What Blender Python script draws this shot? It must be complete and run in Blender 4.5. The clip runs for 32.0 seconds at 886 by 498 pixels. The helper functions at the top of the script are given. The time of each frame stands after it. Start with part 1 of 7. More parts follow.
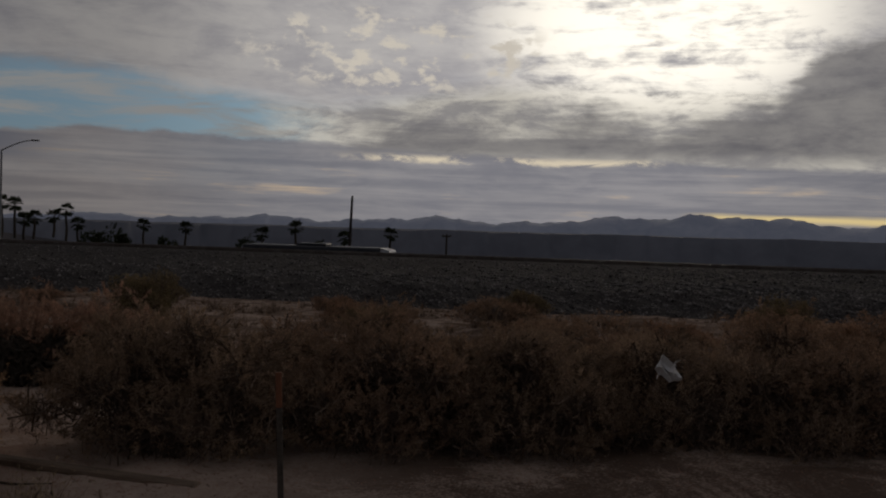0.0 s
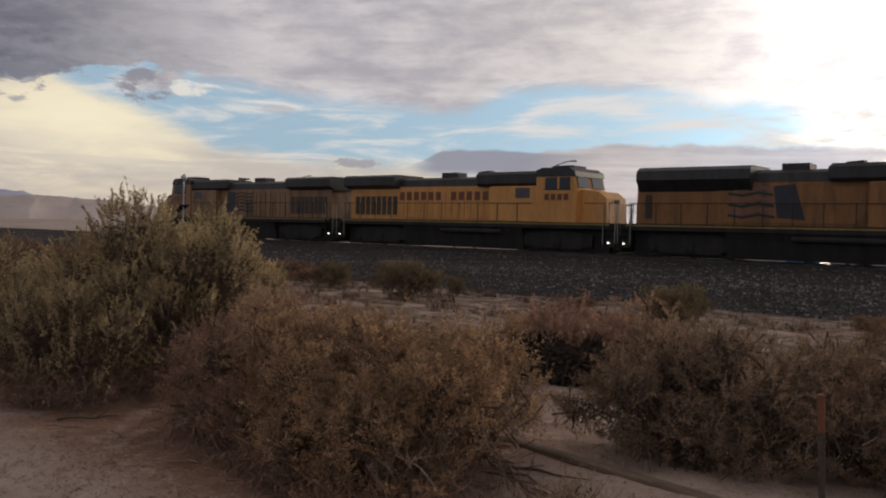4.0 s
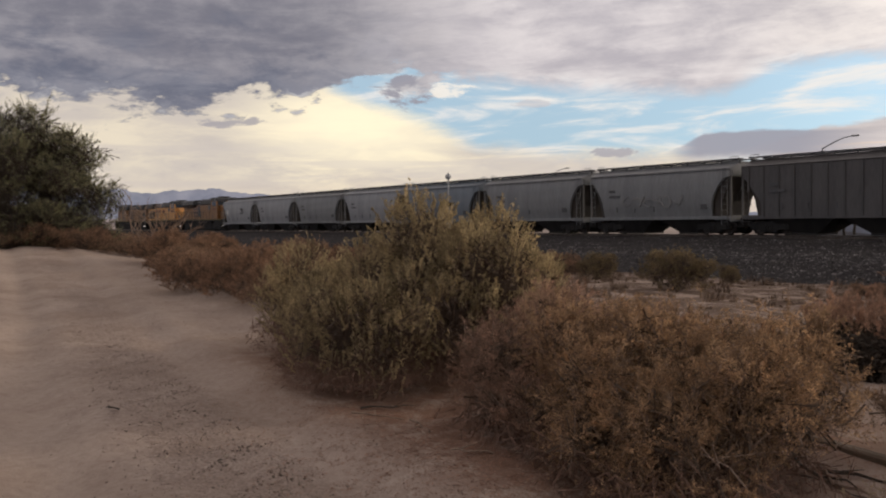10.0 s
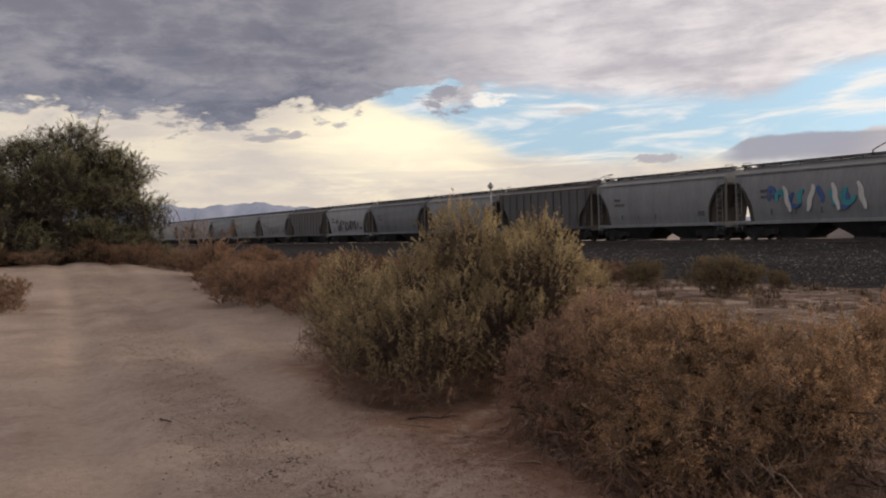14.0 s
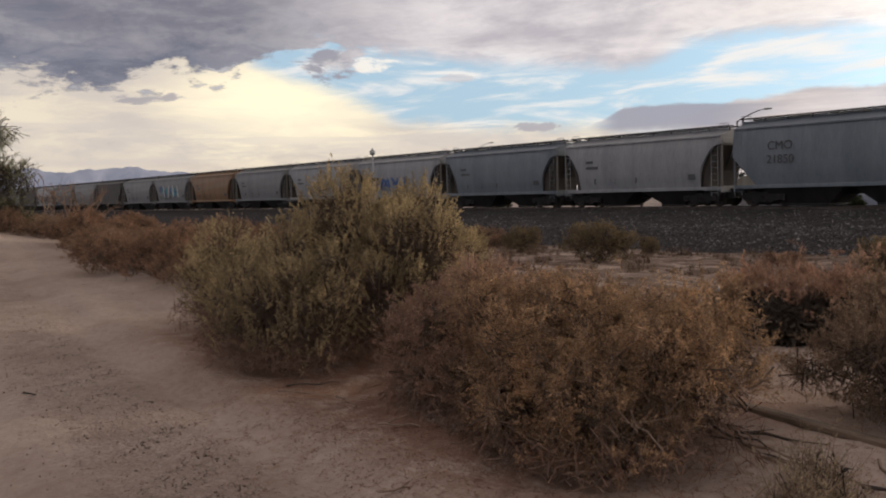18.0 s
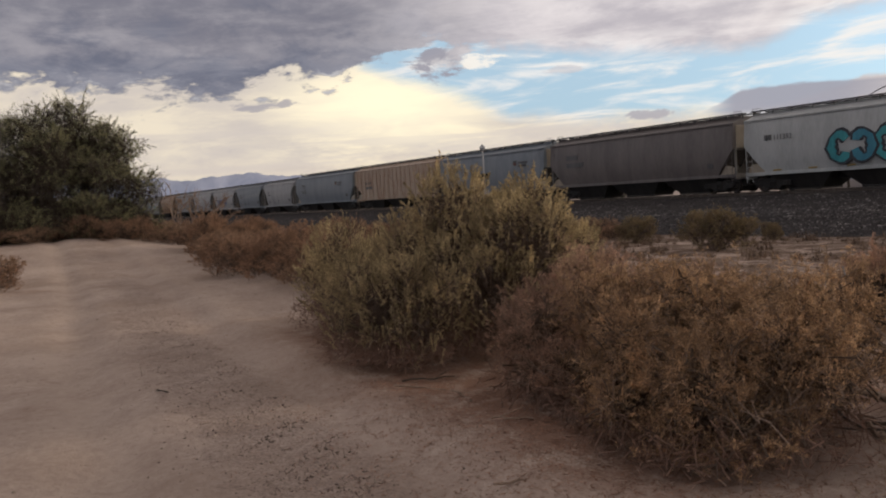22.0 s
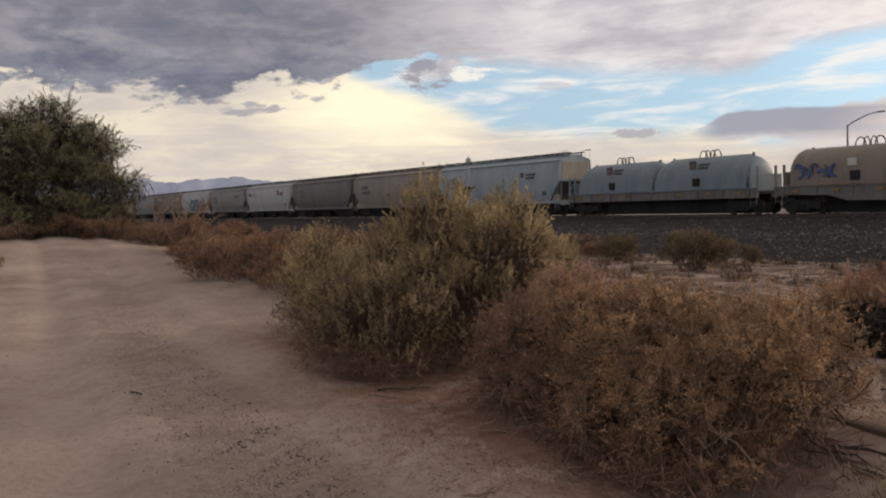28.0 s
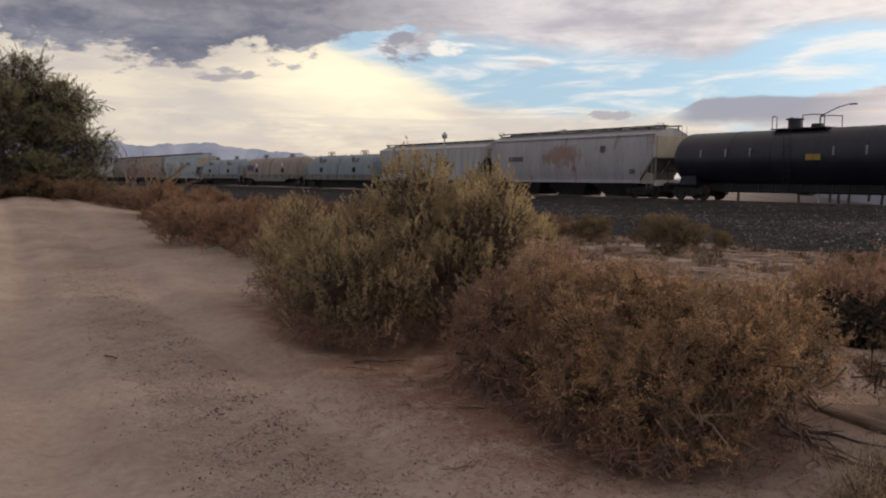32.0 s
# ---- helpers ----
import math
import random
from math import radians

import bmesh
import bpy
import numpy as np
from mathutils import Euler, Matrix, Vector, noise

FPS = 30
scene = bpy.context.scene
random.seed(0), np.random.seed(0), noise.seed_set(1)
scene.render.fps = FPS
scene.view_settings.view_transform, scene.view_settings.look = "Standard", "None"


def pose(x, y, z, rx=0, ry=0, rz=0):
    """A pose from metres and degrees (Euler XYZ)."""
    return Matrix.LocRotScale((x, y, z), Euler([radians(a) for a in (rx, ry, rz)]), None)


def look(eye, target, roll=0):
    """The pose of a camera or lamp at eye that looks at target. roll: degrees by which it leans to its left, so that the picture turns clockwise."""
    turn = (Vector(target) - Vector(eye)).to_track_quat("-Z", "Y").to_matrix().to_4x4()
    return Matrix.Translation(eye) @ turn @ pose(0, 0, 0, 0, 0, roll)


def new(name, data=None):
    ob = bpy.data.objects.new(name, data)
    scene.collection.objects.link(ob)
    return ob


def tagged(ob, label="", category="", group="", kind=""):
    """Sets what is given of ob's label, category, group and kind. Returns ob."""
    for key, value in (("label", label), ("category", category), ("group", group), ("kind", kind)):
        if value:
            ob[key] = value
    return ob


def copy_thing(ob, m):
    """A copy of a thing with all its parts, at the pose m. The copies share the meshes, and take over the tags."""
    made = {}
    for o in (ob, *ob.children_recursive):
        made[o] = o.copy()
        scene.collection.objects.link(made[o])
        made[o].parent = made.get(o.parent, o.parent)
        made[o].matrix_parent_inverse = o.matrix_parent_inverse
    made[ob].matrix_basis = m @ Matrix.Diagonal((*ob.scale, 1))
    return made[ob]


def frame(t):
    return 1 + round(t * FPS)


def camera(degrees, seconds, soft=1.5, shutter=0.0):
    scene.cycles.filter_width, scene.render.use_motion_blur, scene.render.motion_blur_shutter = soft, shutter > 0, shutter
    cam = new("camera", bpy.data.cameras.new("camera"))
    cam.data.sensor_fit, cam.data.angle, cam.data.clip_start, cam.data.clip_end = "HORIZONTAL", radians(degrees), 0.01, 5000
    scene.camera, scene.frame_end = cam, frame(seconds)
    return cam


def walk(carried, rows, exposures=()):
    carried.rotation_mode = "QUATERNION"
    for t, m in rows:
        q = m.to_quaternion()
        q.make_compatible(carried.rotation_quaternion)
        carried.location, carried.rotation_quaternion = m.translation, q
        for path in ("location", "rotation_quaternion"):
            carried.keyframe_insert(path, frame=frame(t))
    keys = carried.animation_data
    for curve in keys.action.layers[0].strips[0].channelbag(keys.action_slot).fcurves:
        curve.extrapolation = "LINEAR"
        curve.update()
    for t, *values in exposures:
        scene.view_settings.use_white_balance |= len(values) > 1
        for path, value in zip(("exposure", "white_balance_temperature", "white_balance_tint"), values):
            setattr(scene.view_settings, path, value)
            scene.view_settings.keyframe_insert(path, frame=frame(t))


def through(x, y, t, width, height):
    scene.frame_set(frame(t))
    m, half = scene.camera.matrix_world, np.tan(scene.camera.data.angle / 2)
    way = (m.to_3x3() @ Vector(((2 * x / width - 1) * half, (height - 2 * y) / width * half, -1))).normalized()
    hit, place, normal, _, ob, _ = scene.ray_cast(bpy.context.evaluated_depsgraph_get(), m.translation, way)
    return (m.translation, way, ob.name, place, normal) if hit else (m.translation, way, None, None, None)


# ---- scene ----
cam = camera(53.1, 32.0, soft=2.0)
# seconds, eye x, y, z, then the turn to the left of +y, the pitch and the roll in degrees
PATH = [
    (0, 0.183, 0.020, 1.626, 7.58, -1.31, 1.79),
    (0.5, 0.192, 0.045, 1.615, 18.48, -2.71, 2.15),
    (1, 0.134, 0.094, 1.623, 22.34, -2.98, 1.98),
    (1.5, 0.123, 0.077, 1.613, 27.93, -1.46, 0.93),
    (2, 0.109, 0.079, 1.613, 33.29, -1.12, 1.21),
    (2.5, 0.027, 0.136, 1.605, 36.13, -0.37, 1.09),
    (4.5, 0.124, 0.016, 1.608, 43.86, -1.74, 0.68),
    (5, 0.044, -0.032, 1.617, 48.34, -1.35, -0.44),
    (5.5, -0.029, -0.028, 1.621, 50.99, -1.91, -0.25),
    (6, -0.048, -0.007, 1.606, 53.93, -3.16, -0.27),
    (6.5, -0.070, 0.038, 1.585, 52.98, -3.36, 0.03),
    (7, -0.073, 0.068, 1.593, 50.73, -4.72, 0.32),
    (7.5, -0.079, 0.082, 1.591, 48.18, -3.63, -0.31),
    (8, -0.046, 0.028, 1.603, 46.45, -3.58, -0.02),
    (8.5, -0.046, 0.004, 1.595, 47.74, -2.98, 0.56),
    (9, -0.052, 0.010, 1.599, 48.29, -3.00, -0.24),
    (9.5, -0.049, -0.038, 1.613, 53.00, -1.72, -0.03),
    (10, -0.056, -0.026, 1.606, 57.21, -1.99, -0.92),
    (10.5, -0.047, -0.018, 1.605, 58.96, -2.36, -1.52),
    (11, -0.040, -0.033, 1.616, 59.42, -2.48, -2.79),
    (11.5, -0.043, -0.018, 1.614, 59.26, -1.57, -2.42),
    (12, -0.046, -0.013, 1.612, 59.85, -0.64, -2.09),
    (12.5, -0.043, -0.014, 1.603, 60.62, -0.73, -2.00),
    (13, -0.042, -0.026, 1.609, 59.47, -1.73, -2.08),
    (13.5, -0.055, -0.043, 1.611, 60.13, -1.28, -2.00),
    (15.5, -0.048, 0.002, 1.597, 56.29, -2.36, -2.04),
    (16, -0.040, 0.008, 1.590, 53.13, -2.89, -2.27),
    (16.5, -0.033, -0.002, 1.601, 51.50, -3.14, -0.99),
    (17, -0.034, -0.009, 1.591, 51.19, -3.05, -1.34),
    (17.5, -0.032, -0.010, 1.591, 51.39, -3.36, -1.63),
    (18, -0.032, -0.017, 1.602, 52.48, -3.67, -1.68),
    (18.5, -0.040, -0.021, 1.611, 53.37, -2.32, -2.54),
    (19, -0.051, -0.032, 1.599, 55.31, -2.42, -2.26),
    (19.5, -0.020, -0.056, 1.601, 56.97, -2.21, -2.03),
    (20, -0.031, -0.009, 1.596, 56.28, -3.53, -3.52),
    (20.5, -0.035, 0.004, 1.592, 57.66, -4.38, -4.30),
    (21, -0.028, 0.006, 1.598, 57.86, -4.48, -4.69),
    (21.5, -0.024, -0.012, 1.596, 58.86, -4.17, -4.13),
    (22, -0.005, -0.005, 1.594, 59.81, -3.63, -3.95),
    (22.5, 0.038, -0.004, 1.602, 60.37, -3.44, -3.72),
    (23, 0.011, 0.017, 1.584, 53.23, -5.27, -1.98),
    (23.5, -0.000, -0.017, 1.583, 50.89, -5.09, -1.35),
    (24, -0.022, -0.017, 1.592, 49.85, -5.30, -1.23),
    (24.5, -0.017, -0.015, 1.593, 48.53, -5.83, -1.63),
    (26.5, -0.006, 0.021, 1.597, 46.85, -6.05, -1.59),
    (27, 0.008, 0.020, 1.593, 47.99, -5.46, -1.54),
    (27.5, 0.030, -0.023, 1.600, 55.80, -4.34, -1.71),
    (28, 0.045, -0.000, 1.598, 58.69, -2.96, -1.88),
    (28.5, 0.031, 0.050, 1.584, 56.90, -2.96, -1.87),
    (29, 0.023, 0.024, 1.585, 55.89, -2.81, -1.40),
    (29.5, 0.017, 0.026, 1.579, 55.47, -3.61, -1.29),
    (30, 0.024, 0.001, 1.589, 53.74, -3.30, -1.70),
    (30.5, 0.008, -0.025, 1.583, 54.35, -4.10, -0.93),
    (31, 0.012, -0.052, 1.588, 55.64, -5.14, -0.67),
    (31.5, 0.010, -0.052, 1.585, 55.58, -5.12, 0.17),
    (32, 0.011, -0.078, 1.601, 56.86, -4.60, 0.36),
]


def aim(x, y, z, yaw, pitch, roll):
    a, p = radians(yaw), radians(pitch)
    ahead = Vector((-math.sin(a) * math.cos(p), math.cos(a) * math.cos(p), math.sin(p)))
    eye = Vector((x, y, z))
    return look(eye, eye + ahead * 2, roll)


# the clip's camera opens up as it turns away from the bright sky
EXPOSURES = [(0.0, -2.0, 6250, 10), (0.5, -1.6, 6280, 10), (1.0, -1.2, 6320, 10), (1.5, -0.92, 6360, 10), (2.0, -0.78, 6400, 10), (2.5, -0.62, 6350, 11), (4.5, -0.2, 6550, 12), (6.0, -0.02, 6580, 12), (9.0, -0.02, 6600, 12), (13.0, 0.06, 6580, 12), (32.0, 0.06, 6560, 12)]
walk(cam, [(t, aim(x, y, z, yaw, pitch, roll)) for t, x, y, z, yaw, pitch, roll in PATH], EXPOSURES)

# ---- light: a veiled evening sun behind the clouds, and the cloudy sky ----
SUN_AZ, SUN_EL = -6.0, 13.0
sun_way = Vector((-math.sin(radians(SUN_AZ)) * math.cos(radians(SUN_EL)), math.cos(radians(SUN_AZ)) * math.cos(radians(SUN_EL)), math.sin(radians(SUN_EL))))
sun_data = bpy.data.lights.new("sun", "SUN")
sun_data.energy, sun_data.angle, sun_data.color = 1.15, radians(14), (1.0, 0.84, 0.64)
sun = new("sun", sun_data)
sun.matrix_world = look(sun_way * 200, (0, 0, 0))


class Sock:
    """A node socket with arithmetic, to write shading sums plainly."""

    def __init__(self, tree, out):
        self.tree, self.out = tree, out

    def math(self, op, *others):
        n = self.tree.nodes.new("ShaderNodeMath")
        n.operation = op
        for i, v in enumerate((self, *others)):
            if isinstance(v, Sock):
                self.tree.links.new(v.out, n.inputs[i])
            else:
                n.inputs[i].default_value = v
        return Sock(self.tree, n.outputs[0])

    def __add__(self, o):
        return self.math("ADD", o)

    def __sub__(self, o):
        return self.math("SUBTRACT", o)

    def __mul__(self, o):
        return self.math("MULTIPLY", o)

    def __truediv__(self, o):
        return self.math("DIVIDE", o)

    def smooth(self, a, b):
        n = self.tree.nodes.new("ShaderNodeMapRange")
        n.interpolation_type = "SMOOTHSTEP"
        n.inputs["From Min"].default_value, n.inputs["From Max"].default_value = a, b
        self.tree.links.new(self.out, n.inputs["Value"])
        return Sock(self.tree, n.outputs["Result"])

    def ramp(self, lo, hi, stops, scale=1.0):
        """A piecewise linear function: stops of (value, result)."""
        n = self.tree.nodes.new("ShaderNodeValToRGB")
        els = n.color_ramp.elements
        while len(els) < len(stops):
            els.new(0.5)
        for el, (p, v) in zip(els, stops):
            el.position = (p - lo) / (hi - lo)
            el.color = (v / scale, v / scale, v / scale, 1)
        self.tree.links.new(((self - lo) / (hi - lo)).out, n.inputs[0])
        bw = self.tree.nodes.new("ShaderNodeSeparateColor")
        self.tree.links.new(n.outputs[0], bw.inputs[0])
        return Sock(self.tree, bw.outputs[0]) * scale


def vec(tree, x, y, z=0.0):
    n = tree.nodes.new("ShaderNodeCombineXYZ")
    for i, v in enumerate((x, y, z)):
        if isinstance(v, Sock):
            tree.links.new(v.out, n.inputs[i])
        else:
            n.inputs[i].default_value = v
    return Sock(tree, n.outputs[0])


def noise_of(tree, where, scale, detail=5.0, rough=0.55, warp=0.0):
    n = tree.nodes.new("ShaderNodeTexNoise")
    n.inputs["Scale"].default_value, n.inputs["Detail"].default_value = scale, detail
    n.inputs["Roughness"].default_value, n.inputs["Distortion"].default_value = rough, warp
    if where is not None:
        tree.links.new(where.out, n.inputs["Vector"])
    return Sock(tree, n.outputs[0])


def colour_mix(tree, fac, a, b):
    n = tree.nodes.new("ShaderNodeMix")
    n.data_type = "RGBA"
    for i, v in ((0, fac), (6, a), (7, b)):
        if isinstance(v, Sock):
            tree.links.new(v.out, n.inputs[i])
        elif i == 0:
            n.inputs[0].default_value = v
        else:
            n.inputs[i].default_value = (*v, 1)
    return Sock(tree, n.outputs[2])


def make_world():
    world = bpy.data.worlds.new("evening_sky")
    scene.world = world
    world.use_nodes = True
    t = world.node_tree
    t.nodes.clear()
    coord = t.nodes.new("ShaderNodeTexCoord")
    sep = t.nodes.new("ShaderNodeSeparateXYZ")
    t.links.new(coord.outputs["Generated"], sep.inputs[0])
    x, y, z = (Sock(t, sep.outputs[i]) for i in range(3))
    u = (x * -1.0).math("ARCTAN2", y) * 57.2958          # degrees to the left of +y
    e = z.math("ARCSINE") * 57.2958                       # degrees above the horizon
    sky = t.nodes.new("ShaderNodeTexSky")
    sky.sky_type, sky.sun_disc = "NISHITA", False
    sky.sun_elevation, sky.sun_rotation = radians(SUN_EL), radians(-SUN_AZ)
    clear_tint = t.nodes.new("ShaderNodeMix")
    clear_tint.data_type, clear_tint.blend_type = "RGBA", "MULTIPLY"
    clear_tint.inputs[0].default_value = 1.0
    t.links.new(sky.outputs[0], clear_tint.inputs[6])
    clear_tint.inputs[7].default_value = (0.055, 0.085, 0.11, 1)
    clear = colour_mix(t, 0.8, Sock(t, clear_tint.outputs[2]), (0.465, 0.635, 0.77))
    # clouds lie in a plane overhead, so they are drawn out towards the horizon
    plane = vec(t, x / (z.math("MAXIMUM", 0.0) + 0.07), y / (z.math("MAXIMUM", 0.0) + 0.07))
    soft = noise_of(t, vec(t, u * 0.055, e * 0.33), 1.0, 7.0, 0.6, 0.4)
    fine = noise_of(t, vec(t, u * 0.055, e * 0.33), 3.2, 7.0, 0.62, 0.5)
    streak = noise_of(t, vec(t, u * 0.10 - e * 0.10, e * 0.60 + u * 0.035, 3.0), 1.3, 6.0, 0.6, 0.6)
    high = noise_of(t, plane, 1.1, 8.0, 0.6, 0.3)
    torn = noise_of(t, vec(t, u * 0.13, e * 0.42, 11.0), 1.5, 9.0, 0.66, 0.5)
    lump = noise_of(t, vec(t, u * 0.11, e * 0.22, 5.0), 1.7, 8.0, 0.62, 0.25)
    curl = noise_of(t, vec(t, u * 0.30, e * 0.62, 17.0), 1.6, 6.0, 0.6, 0.3)
    puff = noise_of(t, vec(t, u * 0.42, e * 0.62, 7.0), 1.5, 5.0, 0.55, 0.2)
    band = noise_of(t, vec(t, u * 0.045, e * 0.8, 23.0), 1.5, 6.0, 0.58, 0.35)
    gain = u.ramp(-180, 180, [(-180, 1.0), (-40, 1.3), (-6, 2.4), (8, 2.3), (18, 1.95), (22, 1.65), (26, 1.3), (30, 1.12), (34, 1.05), (44, 1.0), (50, 1.0), (180, 1.0)], 4)

    def lit(col, k=gain):
        n = t.nodes.new("ShaderNodeVectorMath")
        n.operation = "SCALE"
        t.links.new(col.out, n.inputs[0])
        t.links.new(k.out, n.inputs["Scale"])
        return Sock(t, n.outputs[0])

    clear = lit(clear, u.ramp(-180, 180, [(-180, 0.8), (-60, 0.8), (12, 2.0), (22, 1.6), (30, 1.25), (40, 1.08), (50, 1.0), (180, 1.0)], 2))
    # thin white wisps across the blue, thicker along one slanting band on the right
    col = colour_mix(t, (streak + fine * 0.25).smooth(0.55, 0.80) * 0.9, clear, (0.90, 0.87, 0.82))
    slant = (e + (u - 26.0) * -0.16 - 7.0 + (torn - 0.5) * 2.0).math("ABSOLUTE").smooth(0.9, 0.1) * u.smooth(34.0, 28.0)
    col = colour_mix(t, slant * streak.smooth(0.40, 0.62), col, (0.92, 0.90, 0.86))
    # thin bright cloud about the sun hides the blue
    col = colour_mix(t, (u + (lump - 0.5) * 12.0).smooth(21.0, 14.0), col, colour_mix(t, (torn + curl * 0.4).smooth(0.56, 0.84), (1.0, 0.93, 0.885), (2.0, 1.84, 1.56)))
    # the cream-lit veil low on the left
    edge = u.ramp(-180, 180, [(-180, 3), (20, 2.4), (38, 3.0), (43, 4.0), (48, 4.2), (55, 4.9), (58, 6.2), (62, 7.4), (66, 9.5), (90, 10), (180, 8)], 15)
    veil = (edge + (soft - 0.5) * 1.6 + (torn - 0.5) * 1.8 - e).smooth(-0.5, 0.9)
    cream = colour_mix(t, (soft * 0.5 + streak * 0.4 + torn * 0.5).smooth(0.56, 0.86), (0.60, 0.55, 0.505), (0.98, 0.875, 0.65))
    cream = colour_mix(t, band.smooth(0.48, 0.62) * e.smooth(7.5, 4.0) * 0.6, cream, (0.64, 0.585, 0.54))
    glow_left = (((u - 62.0) / 7.0).math("POWER", 2.0) + ((e - 6.4) / 2.4).math("POWER", 2.0) + (torn - 0.5) * 1.6).smooth(2.2, 0.0)
    cream = colour_mix(t, glow_left * 0.65, cream, (1.15, 1.04, 0.75))
    cream = colour_mix(t, (e + (torn - 0.5) * 2.0).smooth(3.4, 1.0) * 0.6, cream, (0.69, 0.59, 0.49))
    cream = colour_mix(t, (torn + curl * 0.35).smooth(0.54, 0.44) * u.smooth(60.0, 70.0) * 0.8, cream, (0.47, 0.44, 0.44))
    cream = colour_mix(t, u.smooth(64.0, 76.0) * 0.45, cream, (0.62, 0.56, 0.50))
    col = colour_mix(t, veil, col, cream)
    # the broken sheet above: violet-grey and sharply torn on the left, pale and soft on the right
    base = u.ramp(-180, 180, [(-180, 5), (-20, 8.8), (4, 9.0), (14, 7.2), (20, 7.6), (26, 8.6), (34, 8.8), (37, 8.4), (40, 7.1), (46, 7.7), (54, 8.5), (58, 8.7), (61, 9.4), (63, 8.4), (66, 7.5), (73, 6.9), (82, 7.6), (90, 7.5), (180, 6)], 15)
    left = u.smooth(53.0, 60.0)
    rag = (lump - 0.5) * 8.0 + (torn - 0.5) * 6.5 + (curl - 0.5) * 4.0
    level = e - base + rag * (left * 0.72 + 0.2)
    sheet = colour_mix(t, left, vec(t, level.smooth(-0.5, 0.9), 0.0), vec(t, level.smooth(-0.25, 0.75), 0.0))
    ss = t.nodes.new("ShaderNodeSeparateXYZ")
    t.links.new(sheet.out, ss.inputs[0])
    sheet = Sock(t, ss.outputs[0])
    tone = high * 0.30 + streak * 0.25 + lump * 0.40 + torn * 0.30
    mid = colour_mix(t, tone.smooth(0.50, 0.76), (0.49, 0.465, 0.50), (0.78, 0.735, 0.735))
    pale = colour_mix(t, tone.smooth(0.50, 0.74), (0.58, 0.545, 0.55), (0.86, 0.80, 0.745))
    deep = colour_mix(t, (tone + (curl - 0.5) * 0.25).smooth(0.55, 0.80), (0.195, 0.195, 0.235), (0.335, 0.325, 0.357))
    deep = colour_mix(t, (level + (lump - 0.5) * 4.0).smooth(4.6, 0.8) * 0.85, deep, colour_mix(t, (torn + curl * 0.3).smooth(0.5, 0.8), (0.138, 0.152, 0.205), (0.24, 0.25, 0.30)))
    grey = colour_mix(t, u.smooth(46.0, 26.0), mid, pale)
    grey = colour_mix(t, (u + (lump - 0.5) * 14.0).smooth(52.0, 68.0), grey, deep)
    grey = colour_mix(t, level.smooth(1.5, 0.2) * streak.smooth(0.42, 0.60) * u.smooth(57.0, 50.0) * 0.8, grey, (0.86, 0.84, 0.82))
    col = colour_mix(t, sheet, col, lit(grey))
    # small bright gaps and scraps of cloud by the torn edge
    gap = (level - 0.9 + (curl - 0.5) * 2.0).math("ABSOLUTE").smooth(0.7, 0.0) * (torn * 0.6 + curl * 0.5).smooth(0.57, 0.70) * left
    col = colour_mix(t, gap * 0.6, col, (0.74, 0.72, 0.70))
    for cu, ce, hu, he, k, tint in ((59.2, 7.9, 1.5, 0.9, 0.95, (0.33, 0.325, 0.375)), (56.6, 8.2, 1.5, 0.5, 0.9, (0.92, 0.88, 0.80)), (51.5, 7.2, 1.3, 0.25, 0.5, (0.55, 0.52, 0.54)), (46.2, 3.95, 1.7, 0.28, 0.85, (0.42, 0.40, 0.43)), (70.2, 6.2, 2.0, 0.3, 0.8, (0.36, 0.345, 0.38))):
        d = ((u - cu) / hu).math("POWER", 2.0) + ((e - ce) / he).math("POWER", 2.0) + (torn - 0.5) * 7.0 + (curl - 0.5) * 6.0
        col = colour_mix(t, d.smooth(1.3, 0.3) * k, col, tint)
    # the grey banks low on the right, with warm rims, and the flat slate cloud before them
    top = u.ramp(-180, 180, [(-180, 3), (-30, 4.0), (0, 4.6), (10, 5.1), (20, 5.5), (30, 5.6), (33, 5.2), (36, 4.5), (40, 3.5), (180, 2.0)], 15)
    bank = colour_mix(t, (band * 0.8 + torn * 0.3).smooth(0.42, 0.68), (0.34, 0.33, 0.36), (0.50, 0.47, 0.475))
    bank = colour_mix(t, u.smooth(21.0, 29.0), bank, colour_mix(t, (band * 0.8 + torn * 0.3).smooth(0.42, 0.68), (0.50, 0.455, 0.455), (0.72, 0.645, 0.61)))
    bank = colour_mix(t, (band * 0.75 + streak * 0.35 + curl * 0.1).smooth(0.66, 0.80), bank, (0.95, 0.72, 0.50))
    col = colour_mix(t, (top + (lump - 0.5) * 0.9 + (curl - 0.5) * 0.8 - e).smooth(-0.12, 0.3) * u.smooth(39.0, 35.0) * 0.94, col, lit(bank, gain * 0.95))
    top = u.ramp(-180, 180, [(-180, 2), (24, 3.6), (29, 4.5), (32, 4.85), (36, 5.05), (40.6, 4.98), (41.4, 4.75), (42.2, 4.25), (43.5, 3.6), (180, 2.0)], 15)
    slate = colour_mix(t, (e + (torn - 0.5) * 1.2).smooth(2.6, 4.0), (0.52, 0.45, 0.42), (0.35, 0.35, 0.405))
    col = colour_mix(t, (top + (torn - 0.5) * 0.7 - e).smooth(-0.06, 0.16) * u.smooth(43.5, 41.0) * u.smooth(29.0, 36.0) * (e + (torn - 0.5) * 1.0).smooth(3.0, 3.8) * 0.95, col, slate)
    # the sun's place: a glare through thin cloud, cream tufts beside it and dark cloud below
    d2 = ((u - SUN_AZ) / 10.0).math("POWER", 2.0) + ((e - SUN_EL) / 5.0).math("POWER", 2.0)
